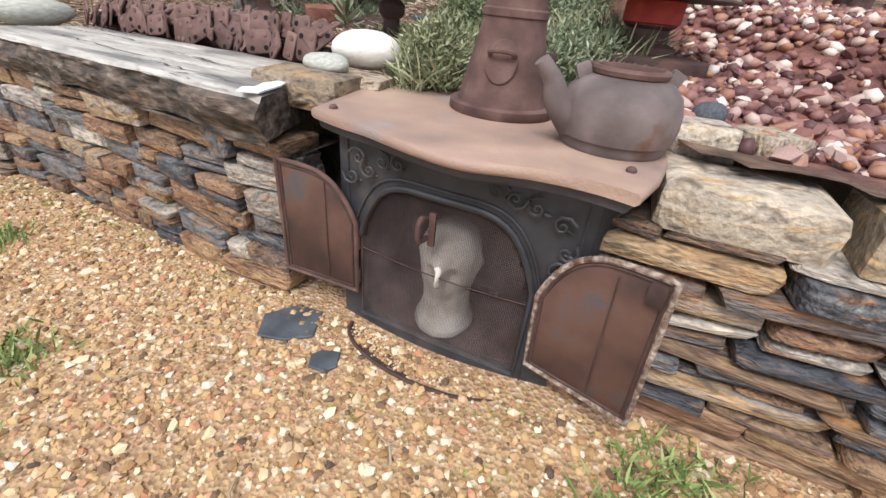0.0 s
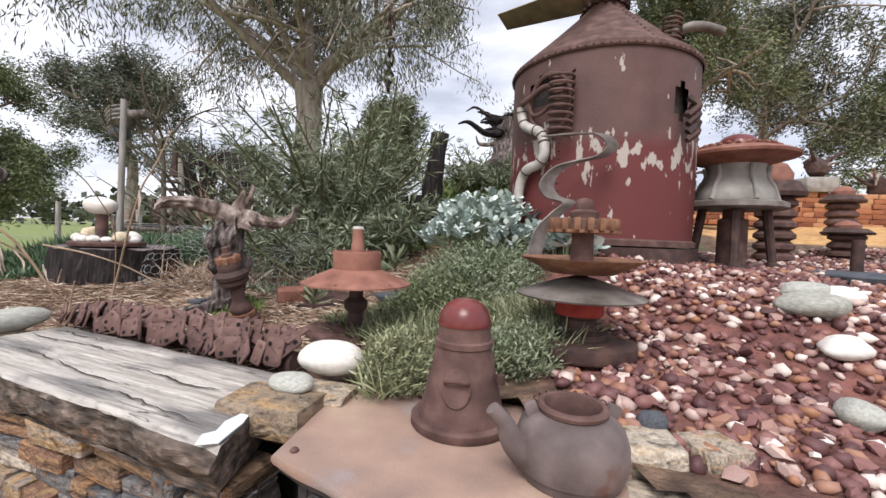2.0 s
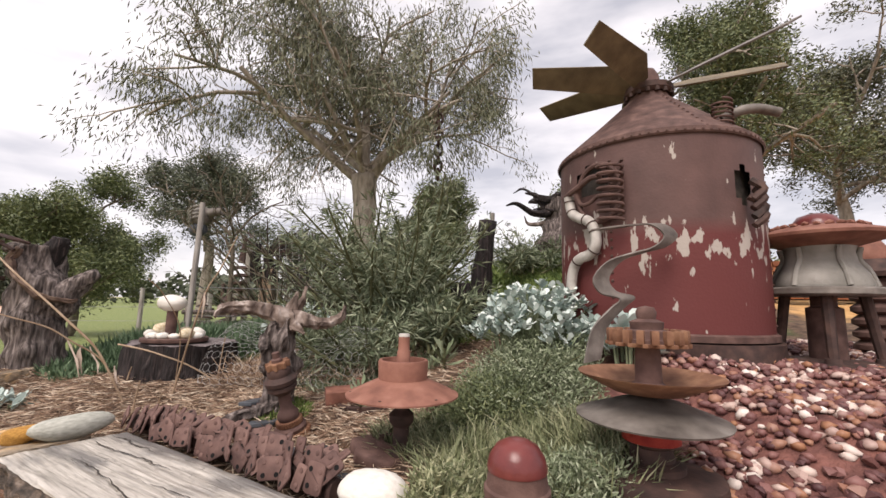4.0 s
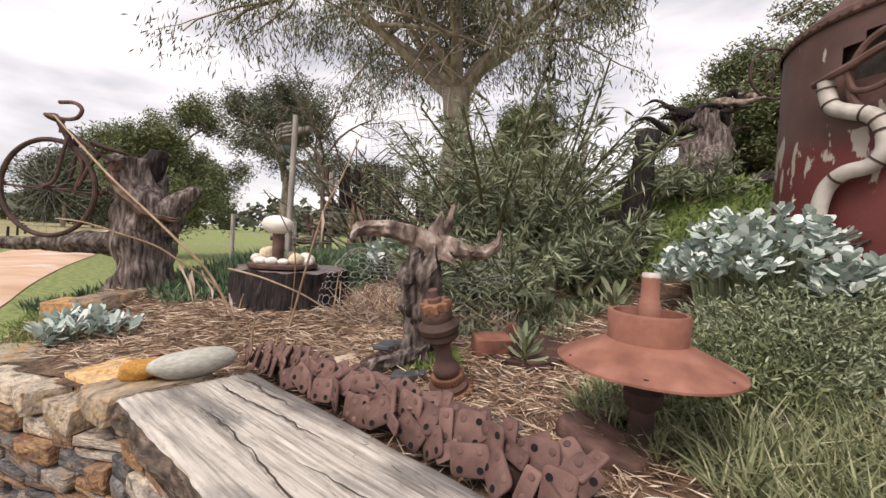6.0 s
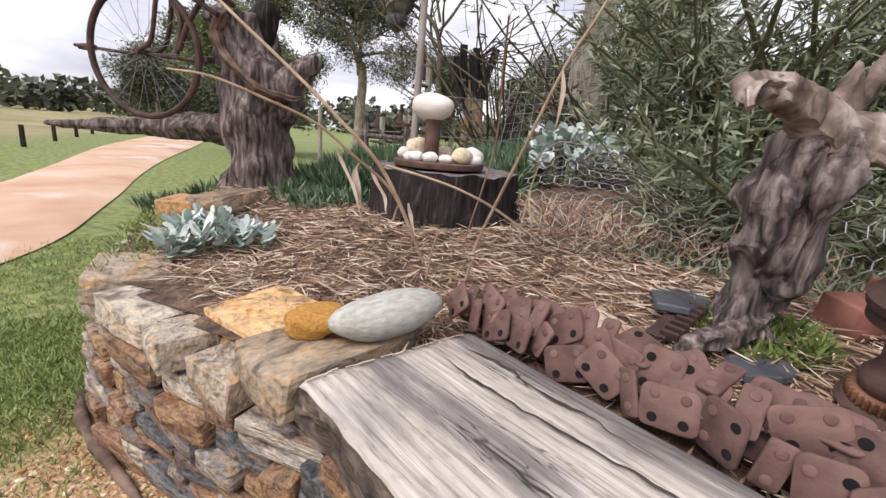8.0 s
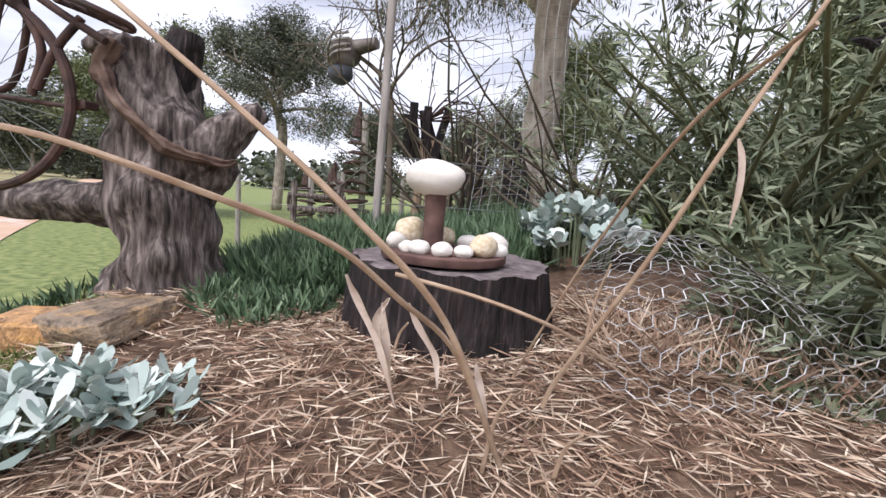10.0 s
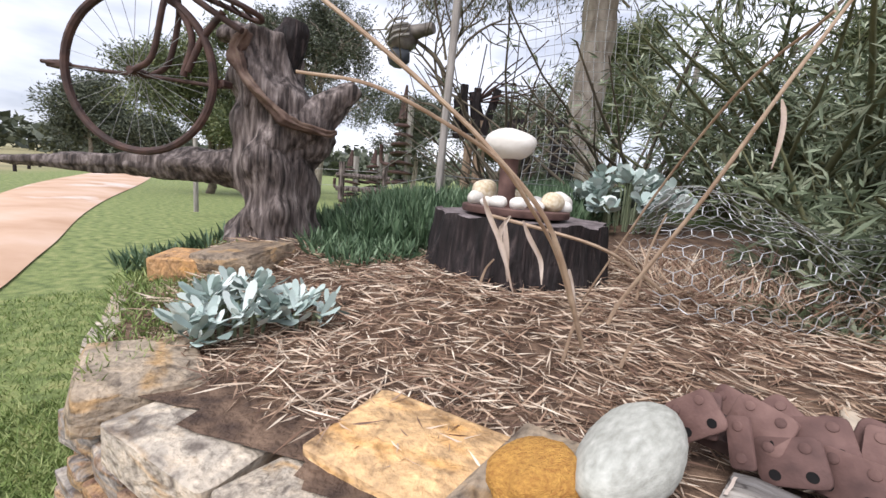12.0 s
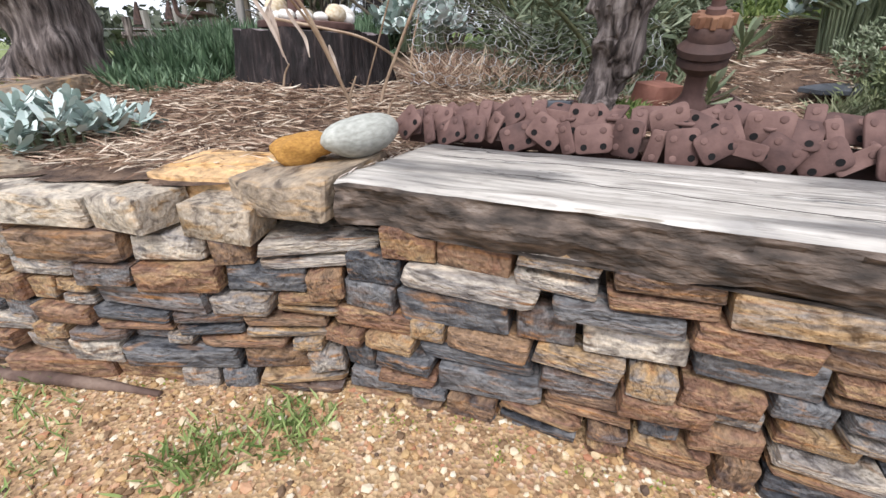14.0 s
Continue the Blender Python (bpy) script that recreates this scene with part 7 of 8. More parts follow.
def fence_wire(z, sag):
    pts = [(-9.5, 8.6, z - 0.1), (-5.5, 9.0, z), (-2.86, 4.25, z + 0.28), (-1.6, 5.2, z + 0.3), (0.5, 6.0, z + 0.9)]
    ob = part("fence_wire", tube([tuple(Vector(p) - Vector((0, 0, sag * (i % 2)))) for i, p in enumerate(pts)], 0.004, 5), WIRE)
    tagged(ob, "single strand of grey fence wire", "wire", "wires of the fence")


fence_wire(1.18, 0.01)
fence_wire(0.88, 0.02)


# ---- scrap figures beyond the fence ----
def pod_head():
    t = thing("pod_head", pose(-3.66, 5.45, 2.30, 0, -12, -10), "round riveted scrap-metal head with slatted cheeks hung on a thin branch", "sculpture")
    part("skull", moved(pebble(91, 0.10, 3), Matrix.Translation((0, 0, 0.16)) @ Matrix.Diagonal((0.30, 0.30, 0.28, 1))), GALV, t, sharp=0)
    part("jaw", moved(pebble(93, 0.15, 2), Matrix.Translation((-0.06, -0.02, -0.02)) @ Matrix.Diagonal((0.24, 0.22, 0.20, 1))), SLATE, t)
    for k in range(4):
        part("slat", tube(curve_pts([(-0.13, -0.1, 0.10 + 0.05 * k), (0.0, -0.165, 0.12 + 0.05 * k), (0.13, -0.1, 0.13 + 0.05 * k)], 5), 0.012, 6), CONCRETE, t)
    part("snout", tube([(0.12, 0, 0.18), (0.34, 0, 0.16)], [0.07, 0.05], 12), GALV, t)


pod_head()


def auger_totem(x, y, h, label, n=9):
    z = bed_z(x, y) - 0.05
    t = thing("auger_totem", pose(x, y, z), label, "sculpture")
    part("shaft", tube([(0.12, 0, 0), (0.12, 0, h * 1.0)], 0.06, 8, rough=0.2), GREY_POST, t)
    for k in range(n):
        f = k / n
        part("disc", moved(lathe([(0, 0), (0.24 * (1.05 - 0.45 * f), 0), (0.25 * (1.05 - 0.45 * f), 0.03), (0.10, 0.06), (0, 0.06)], 18), pose(0.02 * math.sin(k * 2), 0, h * 0.82 * f, 7 * math.sin(k), 6 * math.cos(k * 1.7), 0)), RUST_DARK, t)
    part("spike", tube([(0, 0, h * 0.8), (0.0, 0, h * 0.95), (0.02, 0, h * 1.12)], [0.10, 0.06, 0.02], 8), RUST_DARK, t)
    part("arm", tube(curve_pts([(-0.1, 0, h * 0.36), (-0.30, 0, h * 0.36), (-0.38, 0, h * 0.40), (-0.38, 0, h * 0.55)], 3), 0.035, 7), RUST_DARK, t)


auger_totem(-4.75, 8.3, 1.75, "totem of stacked dark rusty discs beside a post")
auger_totem(-6.4, 9.6, 1.1, "short totem of brown discs on a tripod", 7)
auger_totem(-6.0, 9.9, 0.95, "small stack of orange-brown discs", 7)


def scarecrow():
    x, y = -3.05, 6.1
    z = bed_z(x, y) - 0.05
    t = thing("scrap_scarecrow", pose(x, y, z), "spiky bundle of dark planks and wire on pale split posts", "sculpture")
    for dx, ln in ((-0.06, 0.0), (0.07, 0.05), (0.16, 0.02)):
        part("post", tube([(dx, 0, 0), (dx * 0.6 + ln, 0, 0.55), (dx * 0.5, 0, 1.05)], [0.06, 0.055, 0.05], 8, rough=0.2), TAN_POST, t, "split tan post")
    r = random.Random(9)
    for k in range(9):
        a = r.uniform(-0.35, 0.35)
        part("plank", moved(box(0.08, 0.04, r.uniform(0.35, 0.6), 0.006), pose(-0.05 + 0.04 * k - 0.12, r.uniform(-0.06, 0.06), 0.85, r.uniform(-8, 8), math.degrees(a), r.uniform(0, 60))), STUMP_BARK, t)
    for k in range(22):
        a, b = r.uniform(0, 2 * math.pi), r.uniform(-0.2, 0.9)
        d = Vector((math.cos(a), 0.5 * math.sin(a), b))
        part("wire_spike", tube(curve_pts([Vector((0, 0, 1.25)), Vector((0, 0, 1.25)) + d * 0.3 + Vector((0, 0, r.uniform(-0.05, 0.1))), Vector((0, 0, 1.25)) + d * r.uniform(0.5, 0.8)], 3), 0.008, 4), RUST_DARK, t)
    for k in range(2):
        sx, sy = -2.5 + 0.45 * k, 6.3
        zz = bed_z(sx, sy) - 0.05
        q = part("dead_stump", tube(curve_pts([(sx, sy, zz), (sx - 0.02, sy, zz + 0.5), (sx - 0.12, sy, zz + 0.95)], 5), spread([0.16, 0.13, 0.10], 5), 12, rough=0.4), STUMP_BARK, sharp=0)
        tagged(q, "dark leaning dead stump by the netting", "stump")


scarecrow()


def trellis():
    t = thing("wire_trellis", pose(-1.95, 5.1, bed_z(-1.95, 5.1), 0, 0, 8), "tall sagging panel of square garden netting", "netting")
    r = random.Random(3)
    def at(u, v):
        return (u - 0.45 + 0.05 * math.sin(v * 3), 0.18 * math.sin(u * 3 + v), v + 0.06 * math.sin(u * 4))
    for k in range(13):
        part("strand", tube([at(0.9 * k / 12, v) for v in np.linspace(0.05, 1.9, 12)], 0.0022, 3, caps=False), MESH_WIRE, t)
    for k in range(26):
        part("cross_strand", tube([at(u, 0.05 + 1.85 * k / 25) for u in np.linspace(0, 0.9, 8)], 0.0022, 3, caps=False), MESH_WIRE, t)


trellis()


def hanging_chain():
    t = thing("hanging_chain", pose(-0.50, 6.08, 3.17), "heavy dark chain hanging from the gum tree", "chain")
    for k in range(9):
        u = (1, 0, 0) if k % 2 else (0, 1, 0)
        g = [(Vector(u) * 0.055 * math.cos(a) + Vector((0, 0, 0.085 * math.sin(a) + 0.085 + 0.125 * k))) for a in np.linspace(0, 2 * math.pi, 17)]
        part("link", tube(g, 0.022, 7, caps=False), RUST_DARK, t)


hanging_chain()


def bench():
    x, y = -5.6, 8.6
    z = bed_z(x, y)
    t = thing("rail_bench", pose(x, y, z, 0, 0, 20), "low rough timber rail on posts in the grass", "bench")
    part("rail", tube([(-0.5, 0, 0.35), (0.5, 0, 0.35)], 0.05, 8, rough=0.2), BARK, t)
    part("lower_rail", tube([(-0.5, 0, 0.1), (0.4, 0, 0.12)], 0.04, 8, rough=0.2), BARK, t)
    for s in (-0.4, 0.4):
        part("post", tube([(s, 0, -0.1), (s, 0, 0.6)], 0.06, 8, rough=0.2), BARK, t)


bench()


# ---- brick garden wall of the yard ----
def brick_wall():
    wall = thing("wall_brick", Matrix.Identity(4), "low dry-laid wall of rough orange bricks", "brick wall", kind="structure")
    r = random.Random(6)
    a, b = Vector((3.9, 6.95, 0)), Vector((9.2, 6.2, 0))
    d = (b - a).normalized()
    yaw = math.degrees(math.atan2(d.y, d.x))
    L = (b - a).length
    meshes = [mesh_of("brick", rough_block(80 + k, jag=0.05), BRICK, sharp=30) for k in range(5)]
    mid = a.lerp(b, 0.5)
    part("wall_fill", moved(box(L, 0.16, 0.50, 0.01), pose(mid.x, mid.y, 1.52, 0, 0, yaw)), CORE, wall, smooth=False)
    for j in range(7):
        u = -0.1 * (j % 2)
        while u < L:
            w = r.uniform(0.17, 0.25)
            p = a + d * (u + w / 2)
            ob = new("brick", r.choice(meshes))
            ob.parent = wall
            ob.matrix_basis = pose(p.x, p.y - 0.03 + r.uniform(-0.012, 0.012), 1.535 + j * 0.08 + 0.04, 0, 0, yaw + r.uniform(-3, 3)) @ Matrix.Diagonal((w * 0.98, 0.22, 0.078, 1))
            u += w
    return wall


brick_wall()
blk = part("concrete_block", moved(rough_block(97, jag=0.03), Matrix.Diagonal((0.5, 0.3, 0.24, 1))), CONCRETE)
blk.matrix_basis = pose(6.35, 6.55, 2.22, 0, 0, -6)
tagged(blk, "pale grey block on the brick wall", "block")


def wall_scrap(x, y, z, seed, label):
    r = random.Random(seed)
    t = thing("scrap_sculpture", pose(x, y, z), label, "sculpture")
    part("core", moved(pebble(seed, 0.3, 2), Matrix.Translation((0, 0, 0.16)) @ Matrix.Diagonal((0.34, 0.26, 0.34, 1))), RUST_DARK, t)
    for k in range(8):
        a = r.uniform(0, 6.28)
        part("prong", tube(curve_pts([(0, 0, 0.15), (0.2 * math.cos(a), 0.1 * math.sin(a), r.uniform(0.15, 0.35)), (0.4 * math.cos(a), 0.2 * math.sin(a), r.uniform(0.1, 0.5))], 3), spread([0.05, 0.03, 0.012], 3), 6), RUST_DARK if k % 3 else DRIFT, t)


wall_scrap(6.35, 6.55, 2.34, 4, "spiky dark scrap figure on a grey block")
wall_scrap(7.3, 6.45, 2.08, 5, "rusty scrap figure on the brick wall")
wall_scrap(4.9, 6.85, 2.10, 6, "tangled pale roots and scrap on the brick wall")


# ---- roadside field posts ----
for k in range(9):
    x, y = -14.5 - 2.6 * k, 6.0 + 2.0 * k
    ob = part("field_stake", tube([(x, y, -0.2), (x + 0.03, y, 0.52)], [0.07, 0.06], 6, rough=0.2), STUMP_BARK)
    tagged(ob, "short dark stake in the dry field", "stake", "stakes along the field")


# ---- plants ----
def unit(n, up_bias=0.0, spread_xy=1.0):
    d = nrng.normal(size=(n, 3)) * np.array([spread_xy, spread_xy, 1.0])
    d[:, 2] += up_bias
    return d / (np.linalg.norm(d, axis=1)[:, None] + 1e-9)


def broad_leaves(name, base, way, length, width, mat, parent=None):
    """Rounded paddle leaves, cupped a little."""
    base, way = np.asarray(base, float), np.asarray(way, float)
    n = len(base)
    way = way / (np.linalg.norm(way, axis=1)[:, None] + 1e-9)
    length, width = np.broadcast_to(length, n)[:, None], np.broadcast_to(width, n)[:, None]
    side = np.cross(way, np.array([0, 0, 1.0]) + nrng.normal(size=(n, 3)) * 0.35)
    side /= np.linalg.norm(side, axis=1)[:, None] + 1e-9
    nrm = np.cross(side, way)
    rows = [(0.0, 0.10, 0.0), (0.35, 0.36, 0.06), (0.70, 0.50, 0.07), (0.92, 0.34, 0.03)]
    vs = []
    for f, w, c in rows:
        p = base + way * length * f - nrm * length * c
        vs += [p - side * width * w + nrm * width * 0.10, p + side * width * w + nrm * width * 0.10]
    vs.append(base + way * length * 1.0 - nrm * length * 0.0)
    v = np.stack(vs, axis=1).reshape(-1, 3)
    faces = []
    for i in range(n):
        k = i * 9
        faces += [(k, k + 1, k + 3, k + 2), (k + 2, k + 3, k + 5, k + 4), (k + 4, k + 5, k + 7, k + 6), (k + 6, k + 7, k + 8)]
    me = bpy.data.meshes.new(name)
    me.from_pydata(v.tolist(), [], faces)
    me.polygons.foreach_set("use_smooth", [True] * len(me.polygons))
    me.materials.append(mat)
    ob = new(name, me)
    ob.parent = parent
    return ob


def grown(name, m, label, category, group=""):
    return thing(name, m, label, category, group)


def branching(start, way, length, radius, levels, r, droop=0.0, kids=4, spread_a=0.7, out=None, tips=None, wander=0.22):
    """Limbs as tubes; the ends gather in tips."""
    pts, p, d = [Vector(start)], Vector(start), Vector(way).normalized()
    n = 5
    for k in range(n):
        d = (d + Vector((r.uniform(-1, 1), r.uniform(-1, 1), r.uniform(-1, 1))) * wander + Vector((0, 0, -droop * (k / n)))).normalized()
        p = p + d * length / n
        pts.append(p.copy())
    seg = 10 if radius > 0.08 else (6 if radius > 0.02 else 4)
    out.append(tube(pts, [radius * (1 - 0.45 * k / n) for k in range(n + 1)], seg, caps=False, rough=0.15 if radius > 0.05 else 0))
    if levels == 0:
        tips += [(pts[-1], d), (pts[-2], d), (pts[-3], d)]
        return
    for k in range(kids):
        f = r.uniform(0.45, 1.0)
        i = min(n, max(1, int(f * n)))
        side = Vector((r.uniform(-1, 1), r.uniform(-1, 1), r.uniform(-0.5, 0.8))).normalized()
        branching(pts[i], (d * (1 - spread_a) + side * spread_a), length * r.uniform(0.5, 0.75), radius * 0.5, levels - 1, r, droop * 1.3, kids, spread_a, out, tips, wander)


def gum_tree():
    x, y = -1.85, 6.9
    z = bed_z(x, y) - 0.1
    t = grown("gum_tree", pose(x, y, z), "tall spreading gum tree with drooping grey-green leaves", "tree")
    r = random.Random(14)
    out, tips = [], []
    trunk = curve_pts([(0, 0, 0), (-0.03, 0, 0.9), (0.02, 0, 1.8), (0.0, 0, 2.45)], 6)
    part("trunk", tube(trunk, spread([0.27, 0.21, 0.19, 0.21], 6), 18, rough=0.2), TRUNK, t, "smooth grey-tan trunk", sharp=0)
    mains = [((-0.05, 0, 2.3), (-0.72, -0.35, 0.66), 2.6, 0.12), ((0.08, 0, 2.3), (0.60, -0.22, 0.85), 2.3, 0.12), ((0, 0, 2.4), (-0.05, 0.1, 1.0), 2.6, 0.15), ((-0.02, 0, 2.35), (-0.90, -0.3, 0.46), 2.5, 0.10), ((-0.02, 0, 2.5), (-0.80, 0.2, 0.7), 2.5, 0.09),
             ((0.02, 0, 2.4), (0.35, 0.6, 0.9), 2.3, 0.11), ((0, 0, 2.4), (-0.4, 0.6, 0.8), 2.4, 0.10), ((0.03, -0.05, 2.35), (0.1, -0.75, 0.75), 2.2, 0.09), ((-0.03, -0.05, 2.6), (-0.5, -0.7, 0.75), 2.3, 0.09), ((0.05, 0, 2.55), (0.85, -0.35, 0.62), 1.9, 0.08)]
    for s, w, L, rad in mains:
        branching(s, w, L, rad * 0.62, 3, r, 0.05, 4, 0.62, out, tips, 0.2)
    part("branchwork", joined(*out), TRUNK, t, "forking grey limbs and twigs", sharp=0)
    part("chain_limb", tube(curve_pts([(0.05, 0, 2.4), (0.7, -0.3, 3.0), (1.36, -0.80, 3.22), (1.7, -1.0, 3.3)], 6), spread([0.09, 0.06, 0.045, 0.02], 6), 8, rough=0.2), TRUNK, t)
    base, way, ln = [], [], []
    for p, d in tips:
        if p.z < 3.7 and p.x ** 2 + p.y ** 2 < 1.7:
            continue
        if r.random() < 0.27:
            continue
        for k in range(44):
            q = p + Vector((r.gauss(0, 0.13), r.gauss(0, 0.13), r.gauss(-0.12, 0.15)))
            base.append(q)
            way.append((r.gauss(0, 0.38) + d.x * 0.3, r.gauss(0, 0.38) + d.y * 0.3, -1.0 + r.gauss(0, 0.45)))
            ln.append(r.uniform(0.07, 0.14))
    leaf_mesh("crown", base, way, np.array(ln), 0.019, GUM_LEAF, t)
    return len(base)


gum_tree()


def leafy_tree(name, x, y, z, h, w, label, leaf, bark, seed, n_leaf=26, size=0.14, base_h=0.25, levels=2, dense=1.0, group=""):
    t = grown(name, pose(x, y, z), label, "tree", group)
    r = random.Random(seed)
    out, tips = [], []
    trunk = tube(curve_pts([(0, 0, -0.2), (0.03 * h, 0, h * base_h), (0.0, 0, h * 0.5)], 5), spread([h * 0.03, h * 0.024, h * 0.014], 5), 8, rough=0.2)
    part("trunk", trunk, bark, t, sharp=0)
    part("leader", tube([(0, 0, h * 0.48), (0.02 * h, 0, h * 0.65), (0, 0.01 * h, h * 0.8)], [h * 0.014, h * 0.009, h * 0.004], 6), bark, t)
    for k in range(int(11 * dense)):
        a = 2 * math.pi * k / int(11 * dense) + r.uniform(-0.3, 0.3)
        el = r.uniform(0.1, 1.2)
        f = r.uniform(base_h, 0.75)
        d = Vector((math.cos(a) * math.cos(el), math.sin(a) * math.cos(el), math.sin(el)))
        L = (w * 0.36 * math.cos(el) + (1 - f) * h * 0.42 * math.sin(el)) * r.uniform(0.7, 1.05)
        branching((0, 0, h * f), d, L, h * 0.010, levels, r, 0.0, 4, 0.65, out, tips, 0.25)
    part("branchwork", joined(*out), bark, t, sharp=0)
    base, way, ln = [], [], []
    for p, d in tips:
        for k in range(int(n_leaf * 2.3)):
            base.append(p + Vector((r.gauss(0, 1), r.gauss(0, 1), r.gauss(0, 1))).normalized() * size * 2.6 * r.random() ** 0.6)
            way.append((r.gauss(0, 1), r.gauss(0, 1), r.gauss(0.1, 0.8)))
            ln.append(r.uniform(0.45, 1.0) * size)
    leaf_mesh("crown", base, way, np.array(ln), size * 0.22, leaf, t)


leafy_tree("acacia_bush", -14.5, 14.0, 0.0, 5.4, 4.6, "dense round green acacia bush beside the road", BUSH_LEAF, TWIG, 31, 44, 0.20, 0.10)
leafy_tree("gum_tree", -14.2, 20.5, 0.0, 9.0, 7.5, "slender far gum tree with clumped grey leaves", DARK_LEAF, TRUNK, 32, 30, 0.24, 0.42)
leafy_tree("gum_tree", -9.5, 22.0, 0.2, 5.0, 4.5, "far dark gum tree behind the scrap totems", DARK_LEAF, TRUNK, 33, 26, 0.22, 0.3)
leafy_tree("gum_tree", -4.5, 24.0, 0.5, 5.0, 6.0, "far dark gum tree beyond the lawn", DARK_LEAF, TRUNK, 34, 26, 0.24, 0.25)
leafy_tree("round_bush", -1.0, 12.2, 1.2, 3.9, 3.0, "rounded grey-green bush behind the gum tree", BUSH_LEAF, TWIG, 35, 44, 0.13, 0.1)
leafy_tree("gum_tree", 6.3, 10.6, 1.4, 7.8, 5.0, "tall feathery green tree behind the tank", BUSH_LEAF, TRUNK, 36, 40, 0.15, 0.3)
leafy_tree("gum_tree", 10.0, 12.2, 1.6, 6.8, 6.5, "wide leaning gum tree behind the yard", GUM_LEAF, TRUNK, 37, 34, 0.17, 0.3)
leafy_tree("gum_tree", 13.5, 10.0, 1.6, 5.6, 6.0, "bushy green tree at the end of the yard", BUSH_LEAF, TRUNK, 38, 40, 0.17, 0.15)
leafy_tree("round_bush", 3.6, 10.6, 1.7, 3.4, 3.2, "leafy green bush behind the root sculpture", BUSH_LEAF, TWIG, 39, 44, 0.13, 0.1)
leafy_tree("round_bush", 4.0, 9.2, 1.6, 3.0, 3.0, "leafy green bush behind the tank", BUSH_LEAF, TWIG, 40, 44, 0.13, 0.1)
leafy_tree("gum_tree", -60, 41, -0.1, 9.0, 8.0, "dark lone gum tree across the field", DARK_LEAF, TRUNK, 41, 16, 0.8, 0.2)
leafy_tree("round_bush", -54, 46, -0.1, 5.0, 6.0, "low dark tree at the end of the road", DARK_LEAF, TRUNK, 42, 16, 0.7, 0.1)


def tree_line():
    r = random.Random(77)
    base, way, ln = [], [], []
    for k in range(150):
        a = radians(r.uniform(60, 210))
        dist = r.uniform(95, 170)
        cx, cy = dist * math.cos(a), dist * math.sin(a)
        h, w = r.uniform(4, 9), r.uniform(5, 11)
        for j in range(150):
            u = Vector((r.gauss(0, 1), r.gauss(0, 1), r.gauss(0, 1))).normalized() * r.uniform(0.4, 1.0)
            base.append((cx + u.x * w * 0.6, cy + u.y * w * 0.6, h * 0.5 + u.z * h * 0.55))
            way.append((r.gauss(0, 1), r.gauss(0, 1), r.gauss(0, 0.7)))
            ln.append(r.uniform(1.2, 2.4))
    ob = leaf_mesh("tree_line", base, way, np.array(ln), 1.2, DARK_LEAF)
    tagged(ob, "dark line of far trees along the horizon", "trees", kind="stuff")


tree_line()


def shrub(x, y, seed, n, height, lean, label, leaf=SHRUB_LEAF, ll=0.10, lw=0.013, per=36, twig=GREEN_TWIG, fan=0.8, group=""):
    z = bed_z(x, y)
    t = grown("shrub", pose(x, y, z - 0.02), label, "shrub", group)
    r = random.Random(seed)
    stems, base, way, ln = [], [], [], []
    for k in range(n):
        a = r.uniform(0, 2 * math.pi)
        d = Vector((math.cos(a) * fan + lean[0], math.sin(a) * fan + lean[1], r.uniform(0.5, 1.5))).normalized()
        L = height * r.uniform(0.55, 1.15)
        p = Vector((r.gauss(0, 0.12), r.gauss(0, 0.12), 0))
        pts = [p.copy()]
        for j in range(7):
            d = (d + Vector((r.uniform(-1, 1), r.uniform(-1, 1), r.uniform(-0.9, 0.6))) * 0.13).normalized()
            p = p + d * L / 7
            pts.append(p.copy())
        r0 = r.uniform(0.008, 0.02)
        stems.append(tube(pts, [r0 * (1 - 0.1 * j) for j in range(8)], 5, caps=False))
        for j in range(per):
            f = r.uniform(0.25, 1.0) * 7
            i = min(6, int(f))
            q = pts[i].lerp(pts[i + 1], f - i)
            side = Vector((r.gauss(0, 1), r.gauss(0, 1), r.gauss(0, 0.7))).normalized()
            q = q + side * r.uniform(0.0, 0.10)
            for s in range(3):
                base.append(q)
                way.append(tuple(side * 0.8 + d * 0.5 + Vector((r.gauss(0, 0.5), r.gauss(0, 0.5), r.gauss(0.1, 0.5)))))
                ln.append(ll * r.uniform(0.6, 1.25))
    for g in stems:
        part("stem", g, twig, t, sharp=0)
    leaf_mesh("foliage", base, way, np.array(ln), lw, leaf, t, bend=0.15)


shrub(-0.60, 4.05, 1, 62, 1.35, (-0.15, -0.1), "large sprawling olive-green shrub with narrow leaves", per=34)
shrub(-0.85, 4.6, 2, 44, 1.45, (0.15, -0.2), "arching olive shrub behind the netting", per=34)
shrub(-0.25, 3.6, 3, 30, 0.7, (0.0, -0.2), "low spreading olive shrub on the mound", per=40)
shrub(-0.75, 3.35, 5, 40, 0.75, (-0.1, -0.25), "low grey-green shrub with narrow leaves behind the driftwood", per=34, ll=0.09)
shrub(-1.45, 5.2, 6, 40, 1.9, (-0.2, -0.1), "tall bare twiggy shrub under the gum tree", per=8, twig=TWIG)
shrub(-2.5, 5.6, 9, 30, 1.7, (-0.3, 0.0), "leafless twiggy shrub by the fence", per=3, twig=TWIG)
shrub(0.7, 4.9, 7, 22, 0.55, (0, -0.1), "low green shrub on the mound", per=36)


